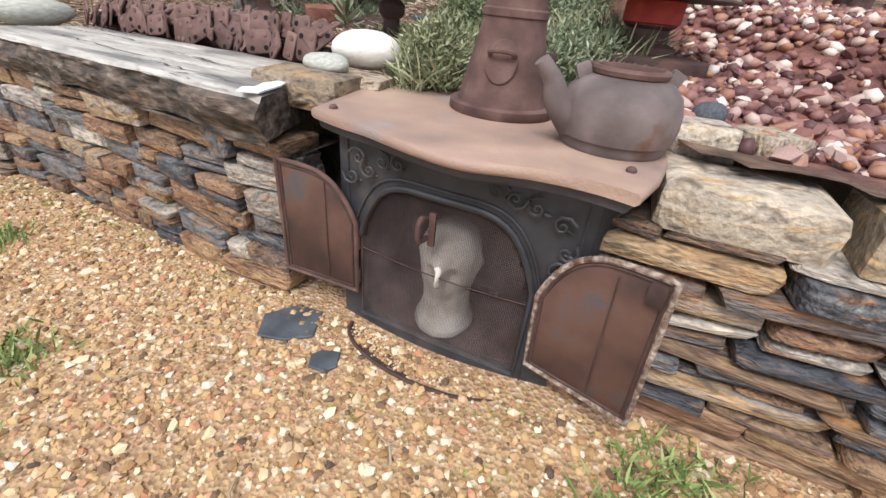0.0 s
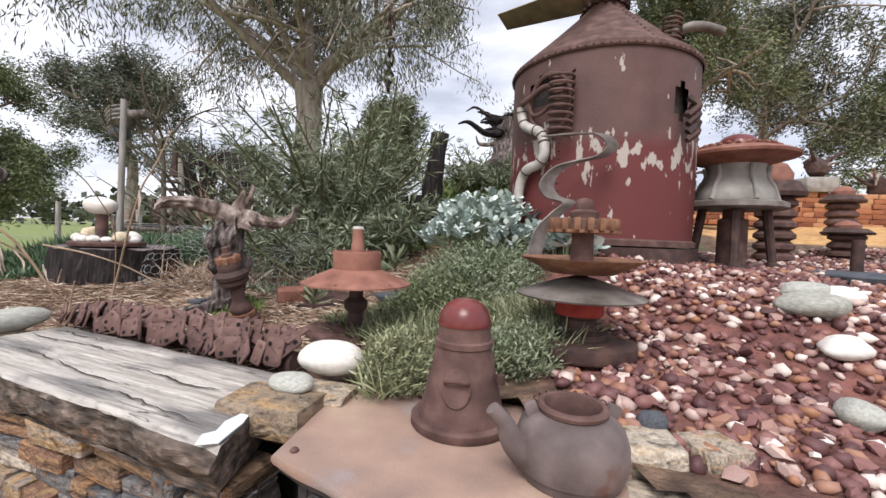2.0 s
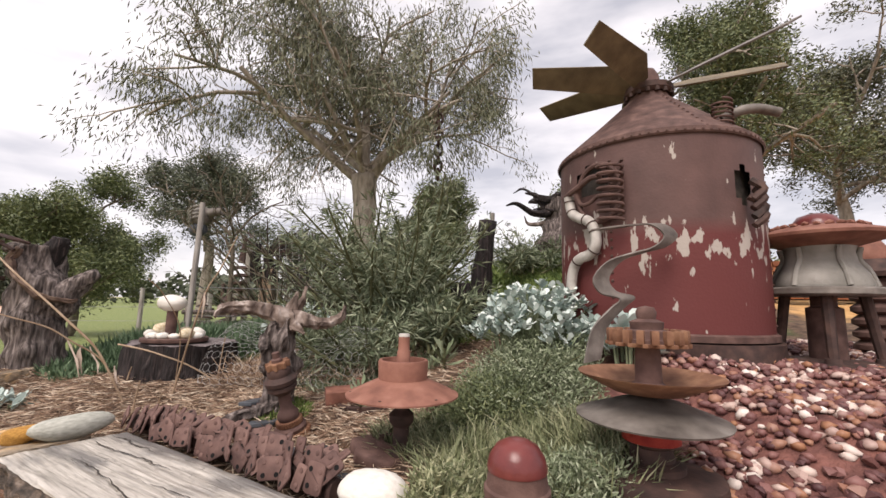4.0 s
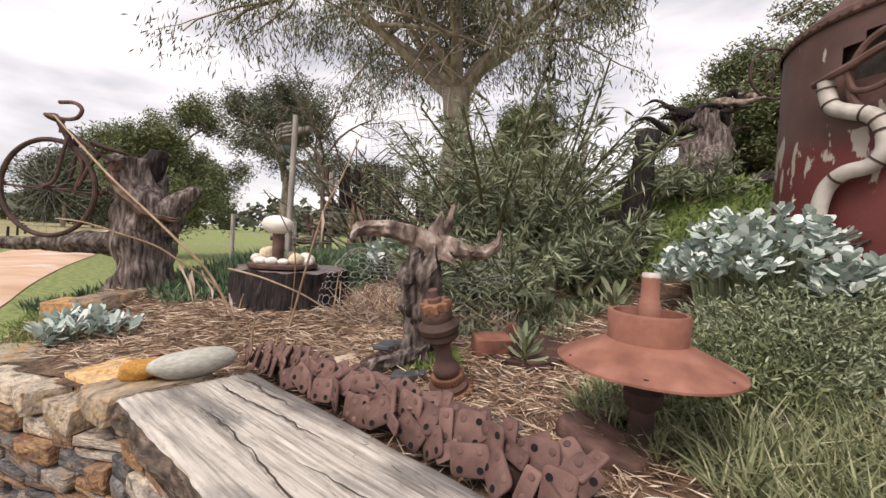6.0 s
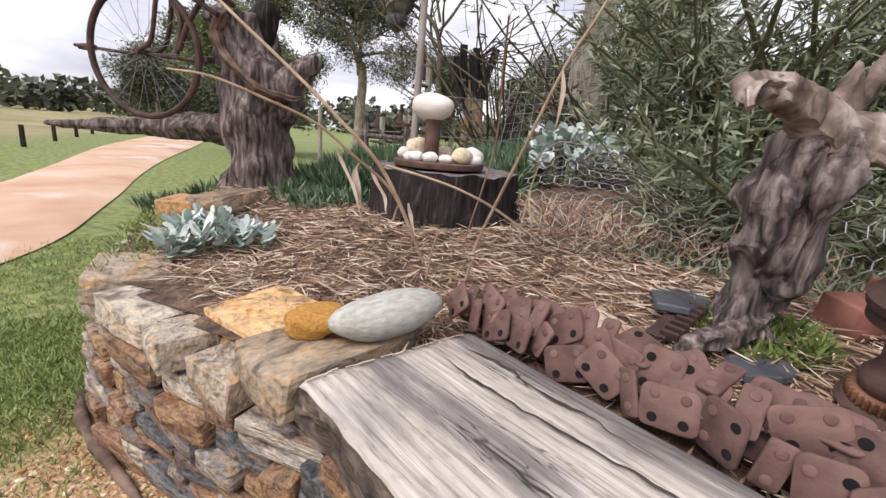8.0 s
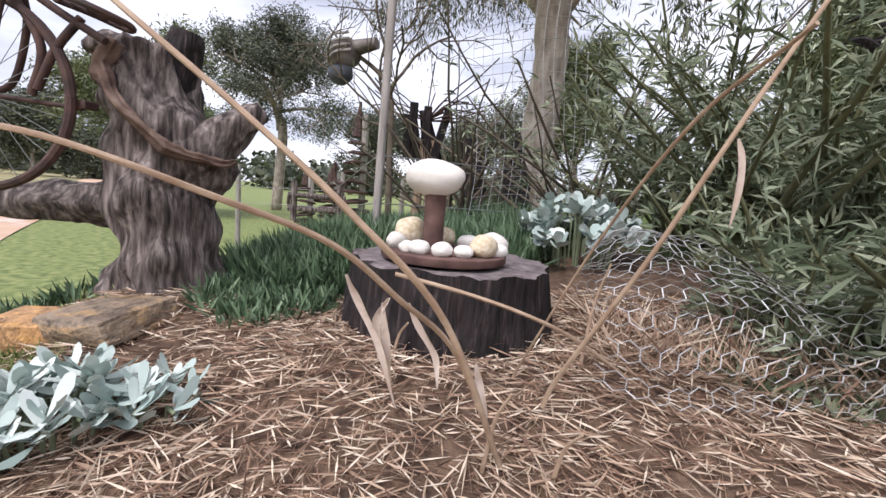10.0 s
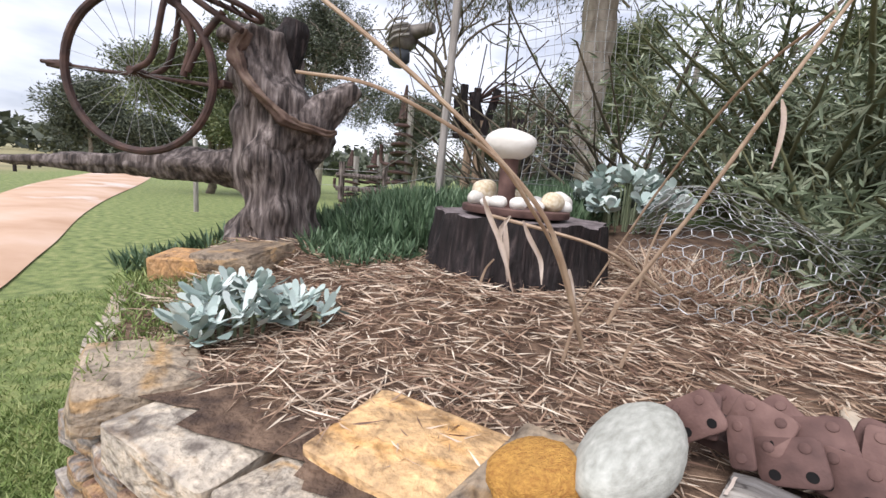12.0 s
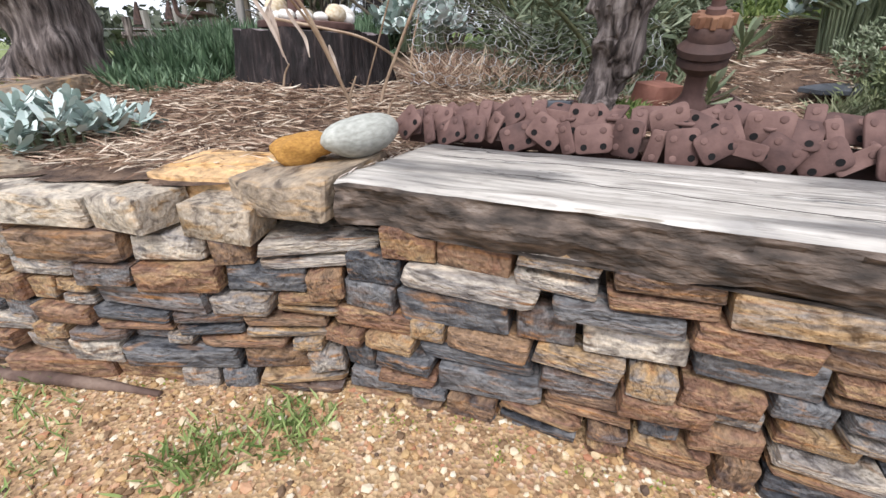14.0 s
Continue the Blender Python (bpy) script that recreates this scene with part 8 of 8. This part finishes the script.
def sapling():
    z = bed_z(-3.2, 5.5)
    t = grown("dead_sapling", pose(-3.2, 5.5, z), "bare grey sapling that holds a scrap-metal head", "tree")
    part("stem", tube(curve_pts([(0, 0, -0.1), (-0.02, 0, 0.8), (-0.08, 0, 1.4), (-0.46, -0.05, 1.72)], 6), spread([0.035, 0.03, 0.024, 0.016], 6), 8), TWIG, t)
    out, tips = [], []
    r = random.Random(8)
    for k in range(7):
        branching((-0.05, 0, 1.0 + 0.08 * k), (r.uniform(-1, 1), r.uniform(-0.5, 0.5), 0.7), 0.9, 0.016, 2, r, 0.0, 3, 0.6, out, tips, 0.3)
    for g in out:
        part("twig", g, TWIG, t, sharp=0)


sapling()


def silver_plant(x, y, n, rad, tall, label, seed, size=0.085, flat=0.6):
    z = bed_z(x, y)
    t = grown("silver_succulent", pose(x, y, z), label, "plant", "silver succulents")
    r = random.Random(seed)
    base, way, ln, stems = [], [], [], []
    for k in range(n):
        a, q = r.uniform(0, 2 * math.pi), math.sqrt(r.random())
        p = Vector((rad * q * math.cos(a), rad * q * math.sin(a), tall * (1 - 0.6 * q * q) * r.uniform(0.6, 1.05)))
        stems.append(tube([(p.x * 0.6, p.y * 0.6, -0.02), tuple(p * 0.7 + Vector((0, 0, 0.02))), tuple(p)], 0.006, 5, caps=False))
        for j in range(9):
            b = r.uniform(0, 2 * math.pi)
            base.append(tuple(p + Vector((0, 0, r.uniform(-0.03, 0.02)))))
            way.append((math.cos(b), math.sin(b), r.uniform(0.1, 1.4)))
            ln.append(size * r.uniform(0.6, 1.2))
    for g in stems:
        part("stem", g, LAVENDER_LEAF, t, sharp=0)
    broad_leaves("foliage", base, way, np.array(ln), np.array(ln) * flat, SILVER_LEAF, t)


silver_plant(0.50, 2.88, 200, 0.42, 0.52, "broad silver-leaved succulent spilling beside the tank", 1, 0.062, 0.5)
silver_plant(0.93, 2.48, 18, 0.13, 0.22, "pale silver succulent at the foot of the tank", 2, 0.10)
silver_plant(-1.62, 4.15, 60, 0.34, 0.34, "blue-grey succulent behind the stump", 3, 0.09)
silver_plant(-2.98, 2.50, 26, 0.17, 0.14, "blue-grey finger-leaved succulent at the wall's curve", 4, 0.10, 0.28)
silver_plant(-2.82, 2.60, 9, 0.10, 0.10, "small blue-grey succulent in the mulch", 5, 0.08, 0.30)


def patch(name, region, n, height, width, mat, label, category, lean=0.35, z_of=bed_z, bend=0.1, kind="stuff", bunch=1):
    base, way, ln = [], [], []
    r = random.Random(len(name) * 7 + n)
    while len(base) < n:
        x, y = region(r)
        if x is None:
            continue
        for k in range(bunch):
            px, py = x + r.gauss(0, 0.012) * (bunch > 1), y + r.gauss(0, 0.012) * (bunch > 1)
            base.append((px, py, z_of(px, py) - 0.01))
            way.append((r.gauss(0, lean), r.gauss(0, lean), 1.0))
            ln.append(r.uniform(*height))
    ob = leaf_mesh(name, base, way, np.array(ln), width, mat, bend=bend)
    return tagged(ob, label, category, kind=kind)


def ellipse(cx, cy, rx, ry):
    def pick(r):
        a, q = r.uniform(0, 2 * math.pi), math.sqrt(r.random())
        return cx + rx * q * math.cos(a), cy + ry * q * math.sin(a)
    return pick


def behind(pick, gap=0.14):
    def chosen(r):
        x, y = pick(r)
        return (x, y) if y > wall_y(x) + gap else (None, None)
    return chosen


patch("strap_succulents", ellipse(-2.75, 4.65, 1.1, 1.1), 13000, (0.14, 0.34), 0.020, STRAP_LEAF, "dense green finger-leaved succulents behind the stump", "plants", 0.4, bunch=6)
patch("strap_succulents", ellipse(-2.95, 3.80, 0.55, 0.45), 4600, (0.12, 0.28), 0.018, STRAP_LEAF, "green finger-leaved succulents round the dead tree", "plants", 0.4, bunch=6)
patch("strap_succulents", ellipse(-2.92, 3.30, 0.28, 0.30), 1500, (0.06, 0.15), 0.014, STRAP_LEAF, "low green succulents at the edge of the mulch", "plants", 0.45, bunch=6)
patch("strap_succulents", ellipse(-3.78, 3.15, 0.22, 0.40), 900, (0.06, 0.15), 0.014, STRAP_LEAF, "green succulents at the foot of the dead tree", "plants", 0.45, bunch=6)
patch("ground_cover", ellipse(0.45, 4.9, 1.3, 1.5), 14000, (0.04, 0.12), 0.018, COVER_LEAF, "bright green ground cover on the mound", "plants", 0.8)
patch("ground_cover", ellipse(1.6, 6.4, 1.6, 1.5), 7000, (0.06, 0.16), 0.03, COVER_LEAF, "bright green ground cover round the root sculpture", "plants", 0.8)
def dome(name, x, y, rx, ry, h, n, size, mat, label, seed):
    """A low bush of small leaves crowded towards its surface."""
    r = random.Random(seed)
    z0 = bed_z(x, y)
    t = grown(name, pose(x, y, z0), label, "plant", "fine-leaved bushes")
    base, way, ln = [], [], []
    for k in range(n):
        a, el = r.uniform(0, 2 * math.pi), math.asin(r.uniform(0, 1))
        q = r.uniform(0.45, 1.0) * (1 + 0.30 * noise.noise((math.cos(a) * 2, math.sin(a) * 2, el * 3 + seed)))
        d = Vector((math.cos(a) * math.cos(el), math.sin(a) * math.cos(el), math.sin(el)))
        px, py = d.x * rx * q, d.y * ry * q
        base.append((px, py, bed_z(x + px, y + py) - z0 + d.z * h * q))
        way.append((d.x * 0.5 + r.gauss(0, 0.6), d.y * 0.5 + r.gauss(0, 0.6), 0.5 + r.gauss(0, 0.5)))
        ln.append(size * r.uniform(0.5, 1.4))
    leaf_mesh("foliage", base, way, np.array(ln), size * 0.26, mat, t)
    for k in range(9):
        a = 2 * math.pi * k / 9
        part("stem", tube([(0, 0, -0.03), (rx * 0.4 * math.cos(a), ry * 0.4 * math.sin(a), h * 0.6), (rx * 0.7 * math.cos(a), ry * 0.7 * math.sin(a), h * 0.85)], [0.007, 0.004, 0.002], 5), GREEN_TWIG, t)


dome("grey_bush", 0.42, 2.45, 0.40, 0.36, 0.29, 15000, 0.028, LAVENDER_LEAF, "fine-leaved grey-green bush below the silver plant", 1)
dome("grey_bush", 0.18, 2.30, 0.30, 0.26, 0.22, 7000, 0.028, BUSH_LEAF, "low fine-leaved green bush beside the red disc", 2)
dome("wispy_bush", 0.02, 1.48, 0.14, 0.13, 0.19, 4200, 0.026, PALE_GRASS, "wispy grey-green plant behind the flue", 3)
dome("wispy_bush", 0.42, 1.60, 0.22, 0.18, 0.17, 5000, 0.026, LAVENDER_LEAF, "wispy grey-green plant behind the kettle", 4)
patch("tuft_grass", behind(ellipse(0.36, 1.82, 0.42, 0.34)), 4200, (0.08, 0.26), 0.006, PALE_GRASS, "pale wispy grass behind the stove", "grass", 0.55, bend=0.25, bunch=5)
patch("tuft_grass", behind(ellipse(0.02, 1.50, 0.13, 0.15)), 500, (0.08, 0.22), 0.007, PALE_GRASS, "pale wispy grass beside the flue", "grass", 0.5, bend=0.25, bunch=5)
patch("tuft_grass", behind(ellipse(0.05, 2.15, 0.4, 0.30)), 2600, (0.06, 0.18), 0.007, PALE_GRASS, "pale wispy grass round the discs", "grass", 0.6, bend=0.25, bunch=5)
patch("moss_clump", ellipse(-0.97, 2.50, 0.15, 0.12), 1800, (0.03, 0.09), 0.012, COVER_LEAF, "low bright green weeds behind the chain", "plants", 0.8)
patch("low_weeds", ellipse(-0.75, 3.2, 0.6, 0.35), 2200, (0.05, 0.15), 0.014, LAVENDER_LEAF, "low grey-green weeds behind the driftwood", "plants", 0.7)
patch("lawn_grass", ellipse(-4.8, 2.5, 1.5, 2.2), 24000, (0.025, 0.07), 0.006, GRASS, "short green grass on the verge", "grass", 0.6, z_of=lambda x, y: max(ground_z(x, y), bed_z(x, y) if y > wall_y(x) + 0.1 else -9) if x > -5.9 else ground_z(x, y))
patch("near_grass", ellipse(-3.75, 1.95, 0.75, 1.0), 15000, (0.03, 0.085), 0.0055, GRASS, "tufted green grass along the curve of the wall", "grass", 0.7, z_of=lambda x, y: ground_z(x, y) if y < wall_y(x) + 0.02 else bed_z(x, y))
patch("bank_grass", ellipse(-4.5, 4.3, 0.9, 0.9), 6000, (0.03, 0.09), 0.007, GRASS, "green grass on the bank by the dead tree", "grass", 0.6, z_of=lambda x, y: max(ground_z(x, y), bed_z(x, y)))
patch("verge_tufts", ellipse(-3.3, 1.5, 0.75, 0.7), 3000, (0.03, 0.08), 0.006, GRASS, "thin grass creeping into the gravel", "grass", 0.6, z_of=ground_z)

WEEDS = [(-1.35, 0.95), (-1.15, 0.62), (-0.95, 0.78), (-1.50, 1.28), (-0.88, 0.50), (0.52, 0.52), (0.70, 0.47), (0.88, 0.40), (0.62, 0.62), (1.05, 0.45), (-2.25, 1.62), (-2.05, 1.70), (-2.5, 1.35), (-1.9, 1.25), (-1.7, 0.75), (-2.4, 1.0), (-0.7, 0.3)]
patch("path_weeds", lambda r: (lambda w: (w[0] + r.gauss(0, 0.06), w[1] + r.gauss(0, 0.045)))(r.choice(WEEDS)), 5200, (0.02, 0.085), 0.008, GRASS, "small green weeds in the gravel path", "weeds", 0.8, z_of=ground_z)
MOSSY = [(-1.70, 1.735), (-2.21, 1.78), (-1.21, 1.56), (-2.49, 1.9), (-0.93, 1.45), (-0.49, 1.20), (-0.45, 1.17), (-1.03, 1.40), (0.258, 0.755), (0.30, 0.73), (-1.51, 1.57), (-0.62, 1.18), (-1.32, 1.50), (-0.05, 0.72), (0.20, 0.60), (0.27, 0.58), (-1.78, 1.68), (-1.62, 1.66), (-1.15, 1.45), (-2.3, 1.72), (-0.95, 1.32)]
patch("path_moss", lambda r: (lambda w: (w[0] + r.gauss(0, 0.05), w[1] + r.gauss(0, 0.022)))(r.choice(MOSSY)), 4200, (0.008, 0.024), 0.010, MOSS, "bright green moss at the foot of the wall", "moss", 1.0, z_of=ground_z)


def agave(x, y, n, size, label):
    z = bed_z(x, y)
    t = grown("spiky_plant", pose(x, y, z), label, "plant")
    way = [(math.cos(2.4 * k), math.sin(2.4 * k), 0.3 + 1.4 * k / n) for k in range(n)]
    broad_leaves("foliage", [(0, 0, 0.03 + 0.004 * k) for k in range(n)], way, size, size * 0.20, LAVENDER_LEAF, t)
    part("stem", tube([(0, 0, -0.02), (0, 0, 0.14)], 0.012, 6), GREEN_TWIG, t)


agave(-0.53, 2.55, 20, 0.11, "small spiky grey-green plant behind the flywheel")
agave(-0.1, 3.0, 18, 0.14, "small spiky grey-green plant in the bed")
agave(-0.45, 3.15, 20, 0.12, "spiky grey-green plant under the shrub")


# ---- straw mulch ----
def straw():
    base, way, ln = [], [], []
    r = random.Random(55)
    while len(base) < 34000:
        x, y = r.uniform(-3.5, 0.45), r.uniform(1.7, 3.75)
        if y < wall_y(x) + 0.22 or (x > -1.75 and y < 2.33 - 0.52 * (x + 1.72) + 0.02) or (x < -3.1 and y > 3.2):
            continue
        if x > -0.2 and r.random() < 0.6:
            continue
        heap = 0.05 * max(0, 1 - ((x + 2.35) ** 2 / 0.10 + (y - 2.72) ** 2 / 0.05)) + 0.03 * max(0, noise.noise((x * 4, y * 4, 8)))
        base.append((x, y, bed_z(x, y) + r.uniform(-0.004, 0.018) + heap * r.uniform(0.3, 1.0)))
        a = r.uniform(0, 2 * math.pi)
        way.append((math.cos(a), math.sin(a), r.gauss(0.02, 0.16)))
        ln.append(r.uniform(0.03, 0.13))
    ob = leaf_mesh("straw_mulch", base, way, np.array(ln), 0.0052, STRAW)
    tagged(ob, "tangled dry brown straw mulch", "mulch", kind="stuff")


straw()


# ---- dry reed stalks leaning over the bed ----
def stalk(pts, r0, r1, label, seed, husks=()):
    p0 = Vector(pts[0])
    t = grown("dry_stalk", Matrix.Translation(p0), label, "stalk", "dry stalks over the mulch")
    c = curve_pts([tuple(Vector(p) - p0) for p in pts], 7)
    part("stem", tube(c, [r0 + (r1 - r0) * k / (len(c) - 1) for k in range(len(c))], 8, rough=0.12), STALK, t)
    rr = random.Random(seed)
    for line in husks:
        h = curve_pts([tuple(Vector(p) - p0) for p in line], 5)
        v, f = [], []
        for k, p in enumerate(h):
            w = 0.007 * math.sin(math.pi * (0.12 + 0.82 * k / (len(h) - 1)))
            v += [(p.x - w, p.y - 0.002, p.z), (p.x, p.y + 0.004, p.z), (p.x + w, p.y - 0.003 * math.sin(k), p.z)]
            if k:
                i = 3 * (k - 1)
                f += [(i, i + 1, i + 4, i + 3), (i + 1, i + 2, i + 5, i + 4)]
        part("dry_leaf", (v, f), HUSK, t, "papery hanging leaf", sharp=0)


ROOT = (-1.93, 2.50, 0.74)
stalk([ROOT, (-2.04, 2.41, 1.03), (-2.19, 2.35, 1.2), (-2.35, 2.33, 1.33), (-2.55, 2.33, 1.47), (-2.75, 2.36, 1.6), (-3.12, 2.44, 1.83)], 0.0062, 0.0048, "long brown dry stalk leaning over the bed", 1,
      [[(-2.15, 2.41, 1.05), (-2.14, 2.41, 0.98), (-2.13, 2.42, 0.90)], [(-2.11, 2.43, 1.05), (-2.09, 2.43, 1.01), (-2.06, 2.44, 0.96), (-2.05, 2.44, 0.90)]])
stalk([ROOT, (-2.02, 2.43, 0.97), (-2.09, 2.3, 1.09), (-2.15, 2.21, 1.17), (-2.23, 2.11, 1.22), (-2.33, 2.04, 1.26), (-2.44, 2.01, 1.27)], 0.005, 0.0026, "pale dry stalk bending low over the bed with hanging leaves", 2,
      [[(-2.20, 2.37, 1.10), (-2.185, 2.38, 1.06), (-2.15, 2.39, 0.99), (-2.11, 2.39, 0.88)], [(-2.14, 2.41, 1.06), (-2.16, 2.41, 1.01), (-2.13, 2.40, 0.93)], [(-1.99, 2.48, 0.94), (-1.98, 2.48, 0.90), (-1.96, 2.48, 0.84)]])
stalk([(-1.92, 2.90, 0.74), (-1.90, 2.88, 0.80), (-1.78, 2.71, 1.14), (-1.71, 2.45, 1.36), (-1.66, 2.27, 1.44)], 0.0035, 0.0028, "thin pale reed standing in the mulch", 3)
stalk([(-1.84, 2.78, 0.73), (-1.81, 2.77, 0.82), (-1.68, 2.68, 1.12), (-1.57, 2.63, 1.39), (-1.50, 2.64, 1.53), (-1.40, 2.63, 1.74)], 0.0068, 0.004, "tall pale reed with a torn sheath", 4,
      [[(-1.57, 2.61, 1.38), (-1.56, 2.60, 1.32), (-1.565, 2.60, 1.22)]])
stalk([(-2.24, 2.76, 1.03), (-2.05, 2.76, 1.0), (-1.90, 2.74, 0.97), (-1.77, 2.82, 0.90), (-1.6, 2.9, 0.78)], 0.0055, 0.005, "fallen dry stick lying against the stump", 5)
for k, (x, y, h) in enumerate([(-1.97, 2.62, 0.20), (-1.82, 2.62, 0.14), (-2.28, 2.9, 0.12), (-1.72, 3.05, 0.35)]):
    stalk([(x, y, bed_z(x, y) - 0.02), (x + 0.02, y, bed_z(x, y) + h * 0.6), (x + 0.05, y - 0.02, bed_z(x, y) + h)], 0.006, 0.003, "short broken dry reed in the mulch", 10 + k)


# ---- roll of chicken wire ----
def chicken_wire():
    t = grown("chicken_wire", pose(-1.18, 3.16, bed_z(-1.22, 3.22)) @ Matrix.Scale(1.15, 4), "crumpled grey chicken wire heaped over weeds", "netting")
    s = 0.046
    nu, nv = 23, 15
    def at(u, v):
        a = v / (nv * s * 1.5) * math.pi * 1.05
        r_ = 0.30 + 0.05 * math.sin(u * 9) + 0.04 * noise.noise((u * 5, v * 5, 3))
        return Vector((u - 0.45 + 0.04 * noise.noise((u * 4, v * 7, 1)), -r_ * math.cos(a) + 0.05 * noise.noise((u * 6, v * 4, 7)), 0.02 + r_ * 0.95 * math.sin(a) + 0.03 * noise.noise((u * 7, v * 7, 5))))
    g = []
    for i in range(nu):
        for j in range(nv):
            x = i * s * 0.90
            y = (j * 1.5) * s
            off = 0.45 * s if j % 2 else 0
            c = (x + off, y)
            p = [at(c[0], c[1] + s * 0.5), at(c[0] + 0.45 * s, c[1] + s * 0.25 + 0.25 * s * 0), at(c[0] + 0.45 * s, c[1] - s * 0.25), at(c[0], c[1] - s * 0.5), at(c[0], c[1] + s * 1.0)]
            q = [at(c[0] - 0.45 * s, c[1] + s * 0.25), at(c[0], c[1] + s * 0.5), at(c[0] + 0.45 * s, c[1] + s * 0.25)]
            g.append(tube(q, 0.0011, 3, caps=False))
            g.append(tube([at(c[0], c[1] + s * 0.5), at(c[0], c[1] + s * 1.0)], 0.0013, 3, caps=False))
            q2 = [at(c[0] - 0.45 * s, c[1] + s * 1.25), at(c[0], c[1] + s * 1.0), at(c[0] + 0.45 * s, c[1] + s * 1.25)]
            g.append(tube(q2, 0.0011, 3, caps=False))
    part("wire_mesh", joined(*g), MESH_WIRE, t, "springy grey hexagon mesh", smooth=False)
    r = random.Random(12)
    base = [(r.uniform(-0.42, 0.5), r.uniform(-0.2, 0.25), r.uniform(0, 0.06)) for k in range(1500)]
    way = [(r.gauss(0, 0.8), r.gauss(0, 0.8), r.uniform(0.3, 1.0)) for k in range(1500)]
    ob = leaf_mesh("straw_tangle", base, way, np.array([r.uniform(0.05, 0.2) for k in range(1500)]), 0.005, STRAW, t)


chicken_wire()


# ---- gravel ----
def in_gravel(x, y):
    if y < wall_y(x) + 0.24 or (x - 1.375) ** 2 + (y - 3.2) ** 2 < 0.66 ** 2:
        return False
    edge = [(0.55, 1.05), (0.50, 1.35), (0.60, 1.58), (0.98, 1.95), (1.10, 2.35), (0.95, 2.60), (0.9, 3.0)]
    for (a, b), (c, d) in zip(edge, edge[1:]):
        if b <= y <= d:
            return x > a + (c - a) * (y - b) / (d - b)
    return y < 1.05 and x > 0.55 or (y >= 3.0 and x > 2.0)


def red_gravel():
    r = random.Random(88)
    kinds = [pebble(200 + k, 0.34, 1) for k in range(12)]
    fine = [mesh_of("gravel_stone", pebble(230 + k, 0.34, 1), RED_STONE, sharp=30) for k in range(10)]
    places, sizes, turns, singles = [], [], [], 0
    while len(places) < 8500:
        x, y = r.uniform(0.5, 4.3), r.uniform(0.1, 3.9)
        if not in_gravel(x, y) or (x > 3 and r.random() < 0.4):
            continue
        s = r.choice((0.024, 0.030, 0.036, 0.042, 0.050)) * r.uniform(0.85, 1.2)
        p = (x, y, bed_z(x, y) + s * 0.12 + r.uniform(0, 0.012))
        size = (s * r.uniform(0.9, 1.35), s * r.uniform(0.8, 1.1), s * r.uniform(0.6, 0.85))
        e = (r.uniform(-0.5, 0.5), r.uniform(-0.5, 0.5), r.uniform(0, 6.28))
        if singles < 290 and x < 1.5 and y < 1.75:
            ob = new("gravel_stone", r.choice(fine))
            ob.parent = bed
            ob.matrix_basis = Matrix.Translation(p) @ Euler(e).to_matrix().to_4x4() @ Matrix.Diagonal((*size, 1))
            singles += 1
        else:
            places.append(p)
            sizes.append(size)
            turns.append(e)
    ob = scattered("red_gravel", kinds, places, sizes, turns, RED_GRAVEL, smooth=True)
    tagged(ob, "coarse red, purple and cream river gravel", "gravel", kind="stuff")


red_gravel()


def path_gravel():
    r = random.Random(99)
    kinds = [pebble(300 + k, 0.28, 1) for k in range(8)]
    places, sizes, turns = [], [], []
    while len(places) < 34000:
        x, y = r.uniform(-3.3, 1.7), r.uniform(-0.3, 2.0)
        if y > wall_y(x) - 0.0 and not (-0.2 < x < 0.45 and y < 1.0):
            continue
        if -0.32 < x < 0.55 and y > 0.955 - 0.42 * x:
            continue
        if (x + 0.8) ** 2 + (y - 0.3) ** 2 > 1.2 and r.random() < 0.35:
            continue
        s = 0.0090 * r.choice((0.7, 0.8, 0.9, 1.1, 1.3, 1.6, 2.3)) * r.uniform(0.8, 1.3)
        places.append((x, y, ground_z(x, y) + s * 0.05))
        sizes.append((s * r.uniform(0.9, 1.4), s, s * r.uniform(0.6, 0.9)))
        turns.append((r.uniform(-0.4, 0.4), r.uniform(-0.4, 0.4), r.uniform(0, 6.28)))
    # some lies on the stove's hearth lip
    for k in range(1100):
        a, q = r.uniform(math.pi, 2 * math.pi), math.sqrt(r.random())
        p = STOVE @ Vector((-0.07 + 0.235 * q * math.cos(a), 0.05 + 0.095 * q * math.sin(a), -0.014))
        s = r.uniform(0.005, 0.012)
        places.append(tuple(p))
        sizes.append((s, s, s * 0.7))
        turns.append((0, 0, r.uniform(0, 6.28)))
    ob = scattered("path_gravel", kinds, places, sizes, turns, SMALL_GRAVEL)
    tagged(ob, "fine yellow and cream gravel of the path", "gravel", kind="stuff")


path_gravel()


def twigs():
    r = random.Random(17)
    for x, y, L in ((-0.55, 0.78, 0.10), (0.32, 0.42, 0.16), (-0.95, 0.92, 0.10), (0.05, 0.60, 0.08), (-0.25, 0.55, 0.07), (0.58, 0.38, 0.12), (-1.75, 1.35, 0.14)):
        a = r.uniform(0, 6.28)
        z = ground_z(x, y) + 0.006
        ob = part("twig", tube([(x, y, z), (x + L * 0.5 * math.cos(a), y + L * 0.5 * math.sin(a), z + 0.006), (x + L * math.cos(a + 0.3), y + L * math.sin(a + 0.3), z)], [0.003, 0.0025, 0.0015], 5), STALK)
        tagged(ob, "thin brown twig lying on the gravel", "twig", "twigs on the path")


twigs()
